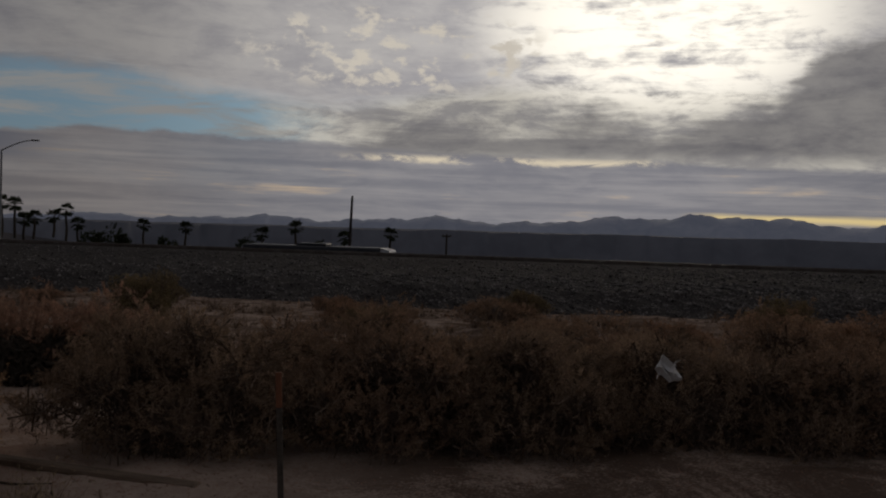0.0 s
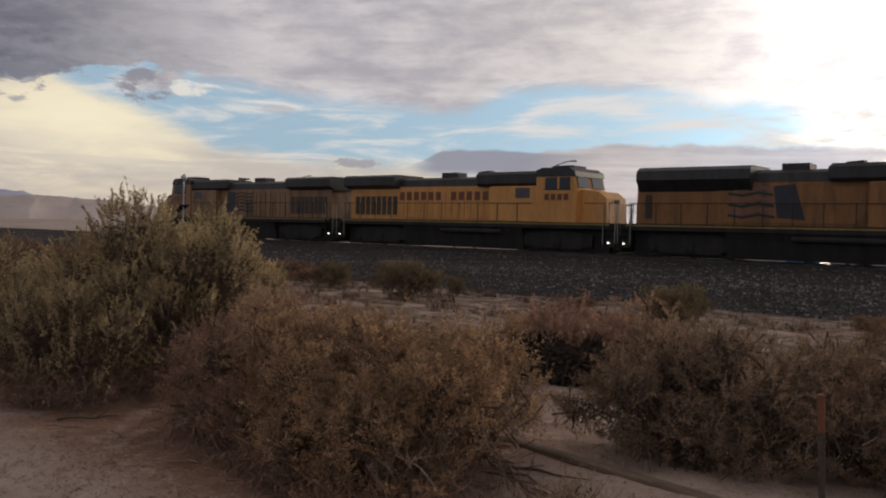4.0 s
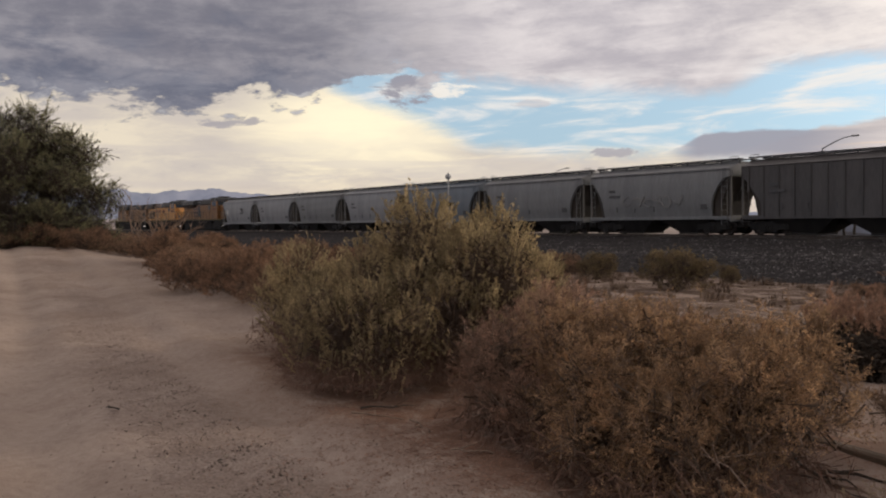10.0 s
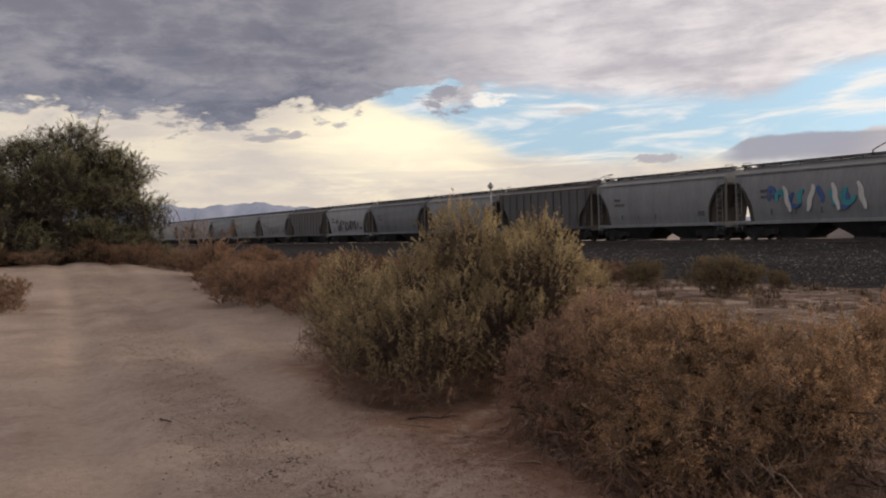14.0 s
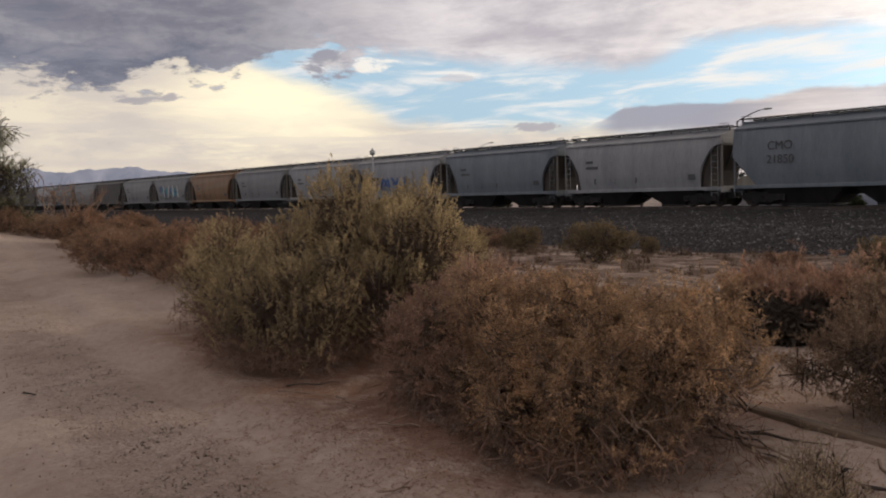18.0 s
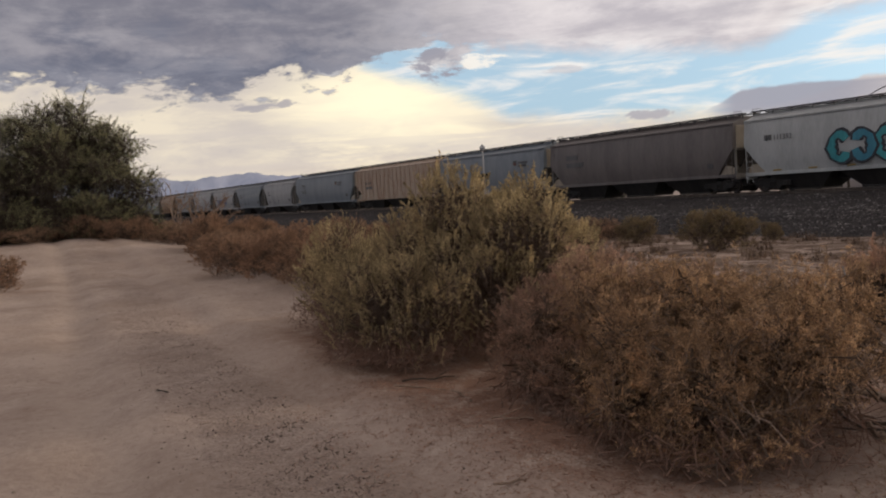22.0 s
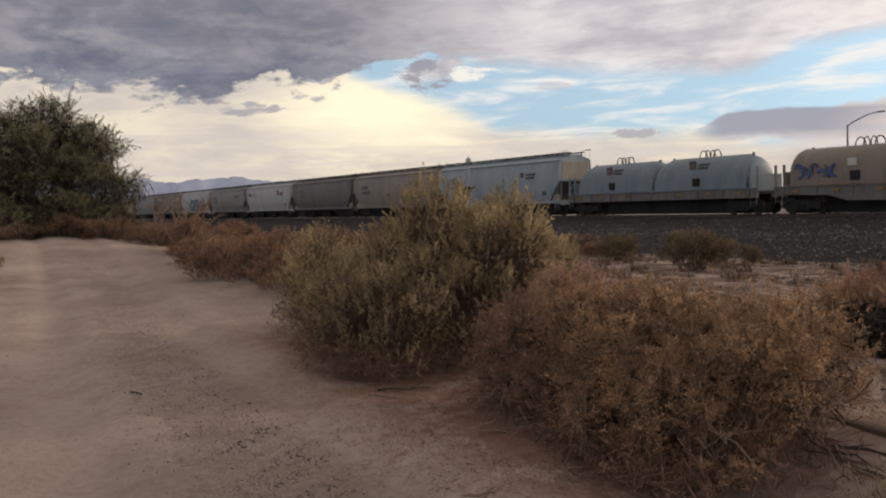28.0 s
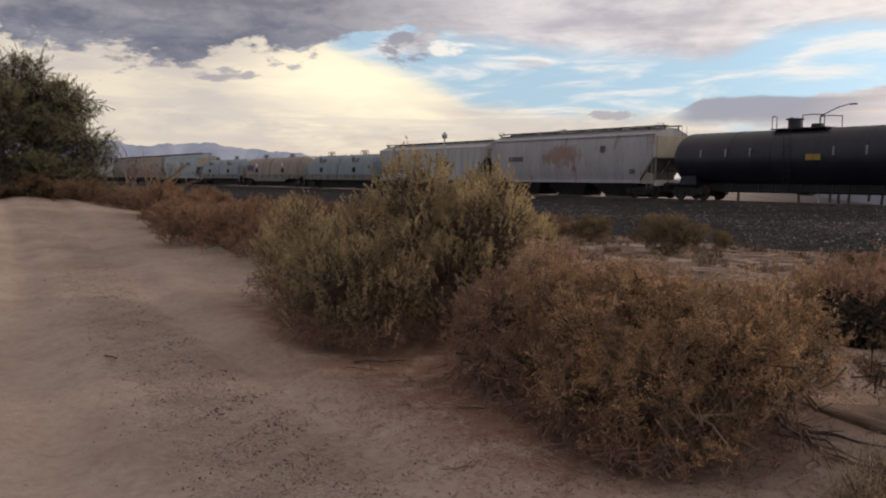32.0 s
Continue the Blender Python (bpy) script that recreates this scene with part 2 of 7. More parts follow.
    col = colour_mix(t, d2.smooth(2.0, 0.05) * (curl * 0.4 + band * 0.4 + torn * 0.45).smooth(0.46, 0.66), col, (4.8, 4.4, 3.7))
    tuft = (((u - 11.0) / 11.0).math("POWER", 2.0) + ((e - 11.2) / 3.0).math("POWER", 2.0)).smooth(1.1, 0.4)
    col = colour_mix(t, tuft * (puff + (curl - 0.5) * 0.4).smooth(0.50, 0.66), col, (2.3, 2.05, 1.7))
    top = u.ramp(-180, 180, [(-180, 4), (-40, 11.0), (-16, 12.5), (-13.5, 9.0), (-11, 8.3), (-8, 7.2), (-5.5, 6.2), (-3.6, 7.5), (-1, 7.9), (2, 6.7), (9, 7.1), (12, 7.0), (14, 5.2), (17, 4.0), (180, 2)], 15)
    shade = (top + (lump - 0.5) * 5.0 + (band - 0.5) * 4.0 + (curl - 0.5) * 1.6 - e).smooth(-0.5, 1.5) * (e + (torn - 0.5) * 2.0).smooth(4.2, 5.4)
    col = colour_mix(t, shade * 0.92, col, colour_mix(t, (tone + curl * 0.3).smooth(0.6, 0.9), (0.46, 0.43, 0.45), (0.82, 0.76, 0.72)))
    col = colour_mix(t, (e - 4.5 + (torn - 0.5) * 1.4).math("ABSOLUTE").smooth(0.35, 0.0) * torn.smooth(0.44, 0.56) * u.smooth(16.0, 10.0) * u.smooth(-8.0, -4.0), col, (2.6, 2.2, 1.6))
    col = colour_mix(t, u.smooth(-7.0, -10.0) * (e - 1.15 + (fine - 0.5) * 0.5).math("ABSOLUTE").smooth(0.42, 0.05), col, (2.6, 2.0, 0.95))
    # overhead and behind, the same cloud deck
    deck = colour_mix(t, high.smooth(0.38, 0.66), (0.315, 0.29, 0.30), (0.515, 0.465, 0.43))
    col = colour_mix(t, e.smooth(16.0, 26.0), col, deck)
    behind = u.math("ABSOLUTE").smooth(105.0, 125.0)
    col = colour_mix(t, behind * e.smooth(26.0, 10.0), col, colour_mix(t, soft, (0.235, 0.275, 0.345), (0.375, 0.40, 0.44)))
    bg = t.nodes.new("ShaderNodeBackground")
    out = t.nodes.new("ShaderNodeOutputWorld")
    t.links.new(col.out, bg.inputs[0])
    bg.inputs[1].default_value = 1.0
    t.links.new(bg.outputs[0], out.inputs[0])


make_world()


# ---- materials ----
def surface(name, a, b, scale=4.0, rough=0.8, bump=0.3, depth=0.01, metal=0.0, stretch=(1, 1, 1), fine=9.0, third=None, third_at=(0.6, 0.72), third_scale=0.6, per="", spread=0.0):
    """A worn surface: two tones by noise at two scales, a third tone in stains, and relief."""
    m = bpy.data.materials.new(name)
    m.use_nodes = True
    t = m.node_tree
    bsdf = t.nodes["Principled BSDF"]
    coord = t.nodes.new("ShaderNodeTexCoord")
    mp = t.nodes.new("ShaderNodeMapping")
    mp.inputs["Scale"].default_value = stretch
    t.links.new(coord.outputs["Object"], mp.inputs[0])
    where = Sock(t, mp.outputs[0])
    n1 = noise_of(t, where, scale, 5.0, 0.6, 0.2)
    n2 = noise_of(t, where, scale * fine, 3.0, 0.6)
    fac = (n1 * 0.62 + n2 * 0.38).smooth(0.32, 0.68)
    col = colour_mix(t, fac, a, b)
    if third:
        n3 = noise_of(t, where, scale * third_scale, 6.0, 0.65, 0.6)
        col = colour_mix(t, n3.smooth(*third_at), col, third)
    if per:
        if per == "island":
            g = t.nodes.new("ShaderNodeNewGeometry")
            r = Sock(t, g.outputs["Random Per Island"])
        else:
            g = t.nodes.new("ShaderNodeObjectInfo")
            r = Sock(t, g.outputs["Random"])
        hsv = t.nodes.new("ShaderNodeHueSaturation")
        t.links.new((r * (2 * spread) + (1 - spread)).out, hsv.inputs["Value"])
        t.links.new(((r * 37.0).math("FRACT") * 0.05 + 0.475).out, hsv.inputs["Hue"])
        t.links.new(col.out, hsv.inputs["Color"])
        col = Sock(t, hsv.outputs[0])
    t.links.new(col.out, bsdf.inputs["Base Color"])
    bsdf.inputs["Metallic"].default_value = metal
    t.links.new((n2 * 0.25 + (rough - 0.12)).out, bsdf.inputs["Roughness"])
    if bump:
        bn = t.nodes.new("ShaderNodeBump")
        bn.inputs["Strength"].default_value, bn.inputs["Distance"].default_value = bump, depth
        t.links.new((n1 * 0.5 + n2 * 0.5).out, bn.inputs["Height"])
        t.links.new(bn.outputs[0], bsdf.inputs["Normal"])
    return m


def foliage(name, a, b, spread=0.35, through=0.25):
    """Small leaves and dry twigs: colour varies from piece to piece, a little light passes through."""
    m = bpy.data.materials.new(name)
    m.use_nodes = True
    t = m.node_tree
    bsdf = t.nodes["Principled BSDF"]
    g = t.nodes.new("ShaderNodeNewGeometry")
    coord = t.nodes.new("ShaderNodeTexCoord")
    r = Sock(t, g.outputs["Random Per Island"])
    n = noise_of(t, Sock(t, coord.outputs["Object"]), 3.6, 4.0)
    col = colour_mix(t, (r * 0.35 + n * 1.5 - 0.43).smooth(0.2, 0.85), a, b)
    hsv = t.nodes.new("ShaderNodeHueSaturation")
    t.links.new(((r * 17.0).math("FRACT") * (2 * spread) + (1 - spread)).out, hsv.inputs["Value"])
    t.links.new(col.out, hsv.inputs["Color"])
    t.links.new(hsv.outputs[0], bsdf.inputs["Base Color"])
    bsdf.inputs["Roughness"].default_value = 0.75
    bsdf.inputs["Specular IOR Level"].default_value = 0.2
    tr = t.nodes.new("ShaderNodeBsdfTranslucent")
    t.links.new(hsv.outputs[0], tr.inputs[0])
    mix = t.nodes.new("ShaderNodeMixShader")
    mix.inputs[0].default_value = through
    t.links.new(bsdf.outputs[0], mix.inputs[1])
    t.links.new(tr.outputs[0], mix.inputs[2])
    t.links.new(mix.outputs[0], t.nodes["Material Output"].inputs[0])
    return m


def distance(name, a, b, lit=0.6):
    """Far land with the haze of the evening air put into its colour, and an added glow for that lit air."""
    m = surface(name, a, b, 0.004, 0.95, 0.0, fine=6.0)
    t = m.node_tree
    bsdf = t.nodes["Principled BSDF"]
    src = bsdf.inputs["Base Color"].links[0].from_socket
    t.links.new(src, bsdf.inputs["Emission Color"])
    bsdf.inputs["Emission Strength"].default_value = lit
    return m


def plain(name, col, rough=0.5, metal=0.0, glow=0.0):
    m = surface(name, tuple(c * 0.88 for c in col), tuple(min(1, c * 1.1) for c in col), 6.0, rough, 0.05, 0.003, metal)
    if glow:
        b = m.node_tree.nodes["Principled BSDF"]
        b.inputs["Emission Color"].default_value, b.inputs["Emission Strength"].default_value = (*col, 1), glow
    return m


def painted(name, a, b, rust=(0.20, 0.10, 0.055), at=(0.66, 0.8), rough=0.46):
    """Freight car paint: dust, streaks that run down, rust stains."""
    return surface(name, a, b, 0.9, rough, 0.12, 0.01, 0.0, (1.6, 1.0, 0.35), 7.0, rust, at, 0.8)


def sandy_ground():
    """Pale sand with grit and darker packed patches; beyond the railway, dark scrubland with haze put into its far
    colour.
    """
    m = surface("pale_sand", (0.375, 0.29, 0.24), (0.54, 0.437, 0.374), 0.55, 0.95, 0.0, fine=24.0, third=(0.28, 0.19, 0.145), third_at=(0.58, 0.80), third_scale=0.5)
    t = m.node_tree
    bsdf = t.nodes["Principled BSDF"]
    old = Sock(t, bsdf.inputs["Base Color"].links[0].from_socket)
    coord = t.nodes.new("ShaderNodeTexCoord")
    where = Sock(t, coord.outputs["Object"])
    sep = t.nodes.new("ShaderNodeSeparateXYZ")
    t.links.new(where.out, sep.inputs[0])
    x, y = Sock(t, sep.outputs[0]), Sock(t, sep.outputs[1])
    grit = noise_of(t, where, 46.0, 3.0, 0.7)
    speck = noise_of(t, where, 120.0, 2.0, 0.6)
    patch = noise_of(t, where, 2.6, 6.0, 0.65, 0.5)
    col = colour_mix(t, (grit * 0.6 + speck * 0.4).smooth(0.56, 0.70) * 0.55, old, (0.17, 0.115, 0.085))
    col = colour_mix(t, patch.smooth(0.60, 0.72) * 0.25, col, (0.31, 0.21, 0.155))
    # the gritty crown between the wheel tracks, the smooth pale tracks, and rough mottled sand off the road
    off = y - x.ramp(-90, 30, [(-90, 11.0), (-65, 10.9), (-40, 9.3), (-25, 7.95), (-18, 7.2), (-13.7, 6.57), (-9, 5.99), (-5, 5.6), (0, 4.95), (30, 1.5)], 12) + 4.0
    wavy = off + (patch - 0.5) * 0.9
    crown = wavy.smooth(-0.45, 0.0) * wavy.smooth(0.95, 0.5)
    col = colour_mix(t, crown * (grit * 0.75 + patch * 0.25).smooth(0.44, 0.60) * 0.75, col, (0.255, 0.20, 0.175))
    track = (wavy - 1.45).math("ABSOLUTE").smooth(0.5, 0.1) + (wavy + 0.95).math("ABSOLUTE").smooth(0.55, 0.1)
    col = colour_mix(t, track * (patch * 0.5 + grit * 0.5).smooth(0.62, 0.42) * 0.4, col, (0.54, 0.435, 0.36))
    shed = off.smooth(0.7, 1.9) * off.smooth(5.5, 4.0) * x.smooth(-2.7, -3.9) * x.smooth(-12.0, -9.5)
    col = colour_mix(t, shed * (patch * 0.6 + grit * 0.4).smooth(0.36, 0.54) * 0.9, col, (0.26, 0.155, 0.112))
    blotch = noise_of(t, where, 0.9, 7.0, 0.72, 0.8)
    # last term: dimness of the low exposure, put into the sand's colour
    rough_dim_land = y.smooth(9.0, 12.0) + (x.smooth(-4.0, -1.0) * off.smooth(5.2, 6.6)) + (x.smooth(-2.4, -0.2) * off.smooth(3.0, 4.2))
    col = colour_mix(t, rough_dim_land.math("MINIMUM", 1.0) * (blotch * 0.65 + grit * 0.35).smooth(0.40, 0.54) * 0.9, col, (0.115, 0.08, 0.062))
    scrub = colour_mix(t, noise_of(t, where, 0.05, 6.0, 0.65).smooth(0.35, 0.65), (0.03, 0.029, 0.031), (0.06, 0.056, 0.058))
    # haze as colour: the scrub turns bluer and paler with distance
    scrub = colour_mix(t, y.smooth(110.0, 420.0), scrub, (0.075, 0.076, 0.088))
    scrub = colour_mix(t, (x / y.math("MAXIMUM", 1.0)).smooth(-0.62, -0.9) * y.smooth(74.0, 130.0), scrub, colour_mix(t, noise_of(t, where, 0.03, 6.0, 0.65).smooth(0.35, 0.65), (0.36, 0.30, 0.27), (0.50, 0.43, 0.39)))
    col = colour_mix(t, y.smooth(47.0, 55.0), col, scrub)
    bsdf.inputs["Specular IOR Level"].default_value = 0.0
    t.links.new(col.out, bsdf.inputs["Base Color"])
    ripple = noise_of(t, where, 7.0, 6.0, 0.7, 0.3)
    bn = t.nodes.new("ShaderNodeBump")
    bn.inputs["Strength"].default_value, bn.inputs["Distance"].default_value = 0.8, 0.035
    t.links.new((ripple * 0.7 + grit * 0.22 + speck * 0.08).out, bn.inputs["Height"])
    t.links.new(bn.outputs[0], bsdf.inputs["Normal"])
    return m


SAND = sandy_ground()
BALLAST = surface("dark_crushed_rock", (0.024, 0.022, 0.024), (0.074, 0.067, 0.066), 5.0, 0.95, 0.9, 0.05, fine=5.0)
BALLAST.node_tree.nodes["Principled BSDF"].inputs["Specular IOR Level"].default_value = 0.1
STONE = surface("ballast_stone", (0.02, 0.019, 0.021), (0.23, 0.215, 0.21), 2.0, 0.9, 0.2, 0.01, per="island", spread=0.85)
PEBBLE = surface("sand_pebble", (0.16, 0.115, 0.092), (0.42, 0.335, 0.28), 3.0, 0.9, 0.2, 0.004, per="island", spread=0.5)
STEEL = surface("rail_steel", (0.10, 0.075, 0.06), (0.22, 0.19, 0.17), 3.0, 0.55, 0.1, 0.003, 0.7)
TIE = surface("creosoted_wood", (0.03, 0.024, 0.02), (0.085, 0.07, 0.06), 6.0, 0.95, 0.5, 0.01, stretch=(5, 1, 5), per="object", spread=0.3)
WOOD = surface("weathered_timber", (0.12, 0.09, 0.065), (0.29, 0.22, 0.165), 5.0, 0.9, 0.6, 0.008, stretch=(0.6, 6, 6))
TWIG = surface("grey_twig", (0.19, 0.13, 0.095), (0.36, 0.265, 0.20), 9.0, 0.9, 0.3, 0.004)
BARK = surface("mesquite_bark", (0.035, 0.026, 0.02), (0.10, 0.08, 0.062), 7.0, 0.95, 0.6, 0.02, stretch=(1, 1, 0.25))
LEAF_GREEN = foliage("saltbush_leaf", (0.245, 0.20, 0.122), (0.78, 0.64, 0.385), 0.3, 0.62)
LEAF_BROWN = foliage("dry_shrub_leaf", (0.22, 0.145, 0.10), (0.50, 0.335, 0.225), 0.35, 0.4)
LEAF_OLIVE = foliage("olive_brown_leaf", (0.25, 0.166, 0.103), (0.71, 0.472, 0.277), 0.45, 0.5)
LEAF_RUST = foliage("rusty_dry_leaf", (0.27, 0.170, 0.126), (0.655, 0.42, 0.30), 0.35, 0.5)
LEAF_RUSSET = foliage("russet_dry_leaf", (0.215, 0.135, 0.092), (0.53, 0.335, 0.22), 0.35, 0.5)
LEAF_DULL = foliage("dull_grey_brown_leaf", (0.21, 0.15, 0.106), (0.485, 0.348, 0.24), 0.35, 0.45)
LEAF_STRAW = foliage("straw_grass", (0.30, 0.23, 0.15), (0.56, 0.45, 0.30), 0.3, 0.3)
LEAF_SAGE = foliage("dark_sage_leaf", (0.15, 0.12, 0.068), (0.38, 0.29, 0.16), 0.4, 0.3)
LITTER = foliage("dry_litter", (0.20, 0.105, 0.07), (0.36, 0.20, 0.135), 0.4, 0.1)
LEAF_TREE = foliage("mesquite_leaf", (0.215, 0.215, 0.125), (0.43, 0.415, 0.24), 0.35, 0.5)
LEAF_PALM = foliage("palm_frond", (0.02, 0.028, 0.014), (0.06, 0.07, 0.03))
# the tones of these ridges already hold the haze of their distance
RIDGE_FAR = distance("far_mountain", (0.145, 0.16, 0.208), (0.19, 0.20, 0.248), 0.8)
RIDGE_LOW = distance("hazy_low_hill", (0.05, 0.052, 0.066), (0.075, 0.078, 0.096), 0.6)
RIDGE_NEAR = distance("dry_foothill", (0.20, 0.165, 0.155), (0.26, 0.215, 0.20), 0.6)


# ---- mesh building ----
class Geo:
    def __init__(self):
        self.v, self.f = [], []

    def add(self, verts, faces):
        n = len(self.v)
        self.v += [tuple(p) for p in verts]
        self.f += [tuple(n + i for i in f) for f in faces]
        return self

    def box(self, x0, x1, y0, y1, z0, z1, bev=0.0):
        if not bev:
            v = [(x, y, z) for z in (z0, z1) for y in (y0, y1) for x in (x0, x1)]
            return self.add(v, [(0, 2, 3, 1), (4, 5, 7, 6), (0, 1, 5, 4), (2, 6, 7, 3), (0, 4, 6, 2), (1, 3, 7, 5)])
        b = min(bev, (x1 - x0) * 0.45, (y1 - y0) * 0.45, (z1 - z0) * 0.45)
        ring = lambda i: [(x0 + i, y0 + b), (x0 + b, y0 + i), (x1 - b, y0 + i), (x1 - i, y0 + b), (x1 - i, y1 - b), (x1 - b, y1 - i), (x0 + b, y1 - i), (x0 + i, y1 - b)]
        inner = [(min(max(x, x0 + b), x1 - b), min(max(y, y0 + b), y1 - b)) for x, y in ring(0)]
        return self.loft([[(x, y, z0) for x, y in inner], [(x, y, z0 + b) for x, y in ring(0)], [(x, y, z1 - b) for x, y in ring(0)], [(x, y, z1) for x, y in inner]])

    def loft(self, rings, caps=True, closed=True):
        n, m = len(rings[0]), len(self.v)
        for r in rings:
            self.v += [tuple(p) for p in r]
        for k in range(len(rings) - 1):
            for i in range(n if closed else n - 1):
                j = (i + 1) % n
                self.f.append((m + k * n + i, m + k * n + j, m + (k + 1) * n + j, m + (k + 1) * n + i))
        if caps and closed:
            self.f.append(tuple(m + i for i in reversed(range(n))))
            self.f.append(tuple(m + (len(rings) - 1) * n + i for i in range(n)))
        return self

    def tube(self, points, r, n=6, r1=None):
        pts = [Vector(p) for p in points]
        rings = []
        for i, p in enumerate(pts):
            way = (pts[min(i + 1, len(pts) - 1)] - pts[max(i - 1, 0)]).normalized()
            side = way.orthogonal().normalized() if abs(way.z) > 0.9 else way.cross(Vector((0, 0, 1))).normalized()
            up = side.cross(way)
            rr = r + ((r1 if r1 is not None else r) - r) * i / max(1, len(pts) - 1)
            rings.append([p + (side * math.cos(2 * math.pi * k / n) + up * math.sin(2 * math.pi * k / n)) * rr for k in range(n)])
        return self.loft(rings)

    def prism(self, outline, y0, y1):
        """An outline of (x, z) pushed from y0 to y1."""
        return self.loft([[(x, y0, z) for x, z in outline], [(x, y1, z) for x, z in outline]])

    def slab(self, outline, x0, x1):
        """An outline of (y, z) pushed from x0 to x1."""
        return self.loft([[(x0, y, z) for y, z in outline], [(x1, y, z) for y, z in outline]])

    def mesh(self, name, smooth=False):
        me = bpy.data.meshes.new(name)
        me.from_pydata(self.v, [], self.f)
        bm = bmesh.new()
        bm.from_mesh(me)
        bmesh.ops.recalc_face_normals(bm, faces=bm.faces)
        if smooth:
            for f in bm.faces:
                f.smooth = True
            for ed in bm.edges:
                if len(ed.link_faces) == 2 and ed.calc_face_angle(0) > 0.7:
                    ed.smooth = False
        bm.to_mesh(me)
        bm.free()
        return me


def part(name, geo, material, parent, label="", smooth=False):
    """Links a mesh as one part under a thing or a part. geo: a Geo or a ready mesh."""
    me = geo.mesh(name, smooth) if isinstance(geo, Geo) else geo
    if not me.materials:
        me.materials.append(material)
    ob = new(name, me)
    ob.parent = parent
    return tagged(ob, label)


def thing(name, m, label, category, group="", kind=""):
    ob = new(name)
    ob.empty_display_size = 0.2
    ob.matrix_world = m
    return tagged(ob, label, category, group, kind)


def piece(name, geo, material, label, category, group="", kind="", smooth=False, m=None):
    """A thing of one mesh."""
    me = geo.mesh(name, smooth) if isinstance(geo, Geo) else geo
    if not me.materials:
        me.materials.append(material)
    ob = new(name, me)
    if m is not None:
        ob.matrix_world = m
    return tagged(ob, label, category, group, kind)


def arrays_mesh(name, verts, faces):
    """A mesh from numpy arrays; faces all of one size."""
    me = bpy.data.meshes.new(name)
    nf, k = faces.shape
    me.vertices.add(len(verts))
    me.vertices.foreach_set("co", np.ascontiguousarray(verts, dtype=np.float32).ravel())
    me.loops.add(nf * k)
    me.loops.foreach_set("vertex_index", np.ascontiguousarray(faces, dtype=np.int32).ravel())
    me.polygons.add(nf)
    me.polygons.foreach_set("loop_start", np.arange(0, nf * k, k, dtype=np.int32))
    me.update(calc_edges=True)
    return me


# ---- ground ----
RAIL_Z, TRACK_Y = 0.34, 43.0


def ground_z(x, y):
    """Flat by the road, a shallow dip before the bank, a lower plain behind it; on the right that plain is sunk out of
    sight behind the bank.
    """
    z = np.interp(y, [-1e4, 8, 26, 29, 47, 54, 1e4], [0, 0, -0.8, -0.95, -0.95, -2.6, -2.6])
    # made-up fall that keeps the plain under the eye's line over the bank
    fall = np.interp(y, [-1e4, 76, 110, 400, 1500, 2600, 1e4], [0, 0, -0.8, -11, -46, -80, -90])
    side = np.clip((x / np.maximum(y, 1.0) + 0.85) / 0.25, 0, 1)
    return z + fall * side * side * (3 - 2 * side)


def road_mid(x):
    return np.interp(x, [-90, -65, -40, -25, -18, -13.7, -9, -5, 0, 30], [7.0, 6.9, 5.3, 3.95, 3.2, 2.57, 1.99, 1.6, 0.95, -2.5])


def wave(x, y, s, k):
    return np.sin(x * s + 1.7 * k) * np.cos(y * s * 1.13 + 0.9 * k) + 0.5 * np.sin(x * s * 2.3 + y * s * 1.9 + k)


def ground_at(x, y):
    x, y = np.asarray(x, float), np.asarray(y, float)
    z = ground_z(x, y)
    near = np.clip((80 - np.hypot(x, y)) / 60, 0, 1)
    off = y - road_mid(x)
    rut = -0.065 * (np.exp(-((off - 0.85) / 0.26) ** 2) + np.exp(-((off + 0.85) / 0.26) ** 2)) + 0.03 * (np.exp(-((off - 1.35) / 0.2) ** 2) + np.exp(-((off + 0.3) / 0.3) ** 2))
    verge = 0.06 * np.clip((np.abs(off) - 2.2) / 1.5, 0, 1)
    lumps = 0.022 * wave(x, y, 1.3, 1) + 0.014 * wave(x, y, 3.9, 2) + 0.008 * wave(x, y, 9.3, 4) + 0.05 * wave(x, y, 0.31, 3) * np.clip((np.abs(off) - 2) / 3, 0, 1)
    s = np.clip((-23 - x) / 12, 0, 1)
    k = np.clip((y - 5) / 6, 0, 1)
    climb = 0.85 * s * s * (3 - 2 * s) * (1 - k * k * (3 - 2 * k))      # the road climbs a little beyond the bend
    return z + climb + near * (rut + verge + lumps) * (y < 30)


def axis(fine_lo, fine_hi, step, lo, hi):
    a = list(np.arange(fine_lo, fine_hi, step))
    d, p = step, fine_hi
    while p < hi:
        a.append(p)
        d *= 1.16
        p += d
    a.append(hi)
    d, p = step * 1.16, fine_lo - step
    while p > lo:
        a.insert(0, p)
        d *= 1.16
        p -= d
    a.insert(0, lo)
    return np.array(a)


def grid_mesh(name, xs, ys, zfun):
    X, Y = np.meshgrid(xs, ys, indexing="ij")
    V = np.stack([X, Y, zfun(X, Y)], -1).reshape(-1, 3)
    i = np.arange(len(xs) * len(ys)).reshape(len(xs), len(ys))
    F = np.stack([i[:-1, :-1], i[1:, :-1], i[1:, 1:], i[:-1, 1:]], -1).reshape(-1, 4)
    me = arrays_mesh(name, V, F)
    me.polygons.foreach_set("use_smooth", np.ones(len(F), bool))
    return me


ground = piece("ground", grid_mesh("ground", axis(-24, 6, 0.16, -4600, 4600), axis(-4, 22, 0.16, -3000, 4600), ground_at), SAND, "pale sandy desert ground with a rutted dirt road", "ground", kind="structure")


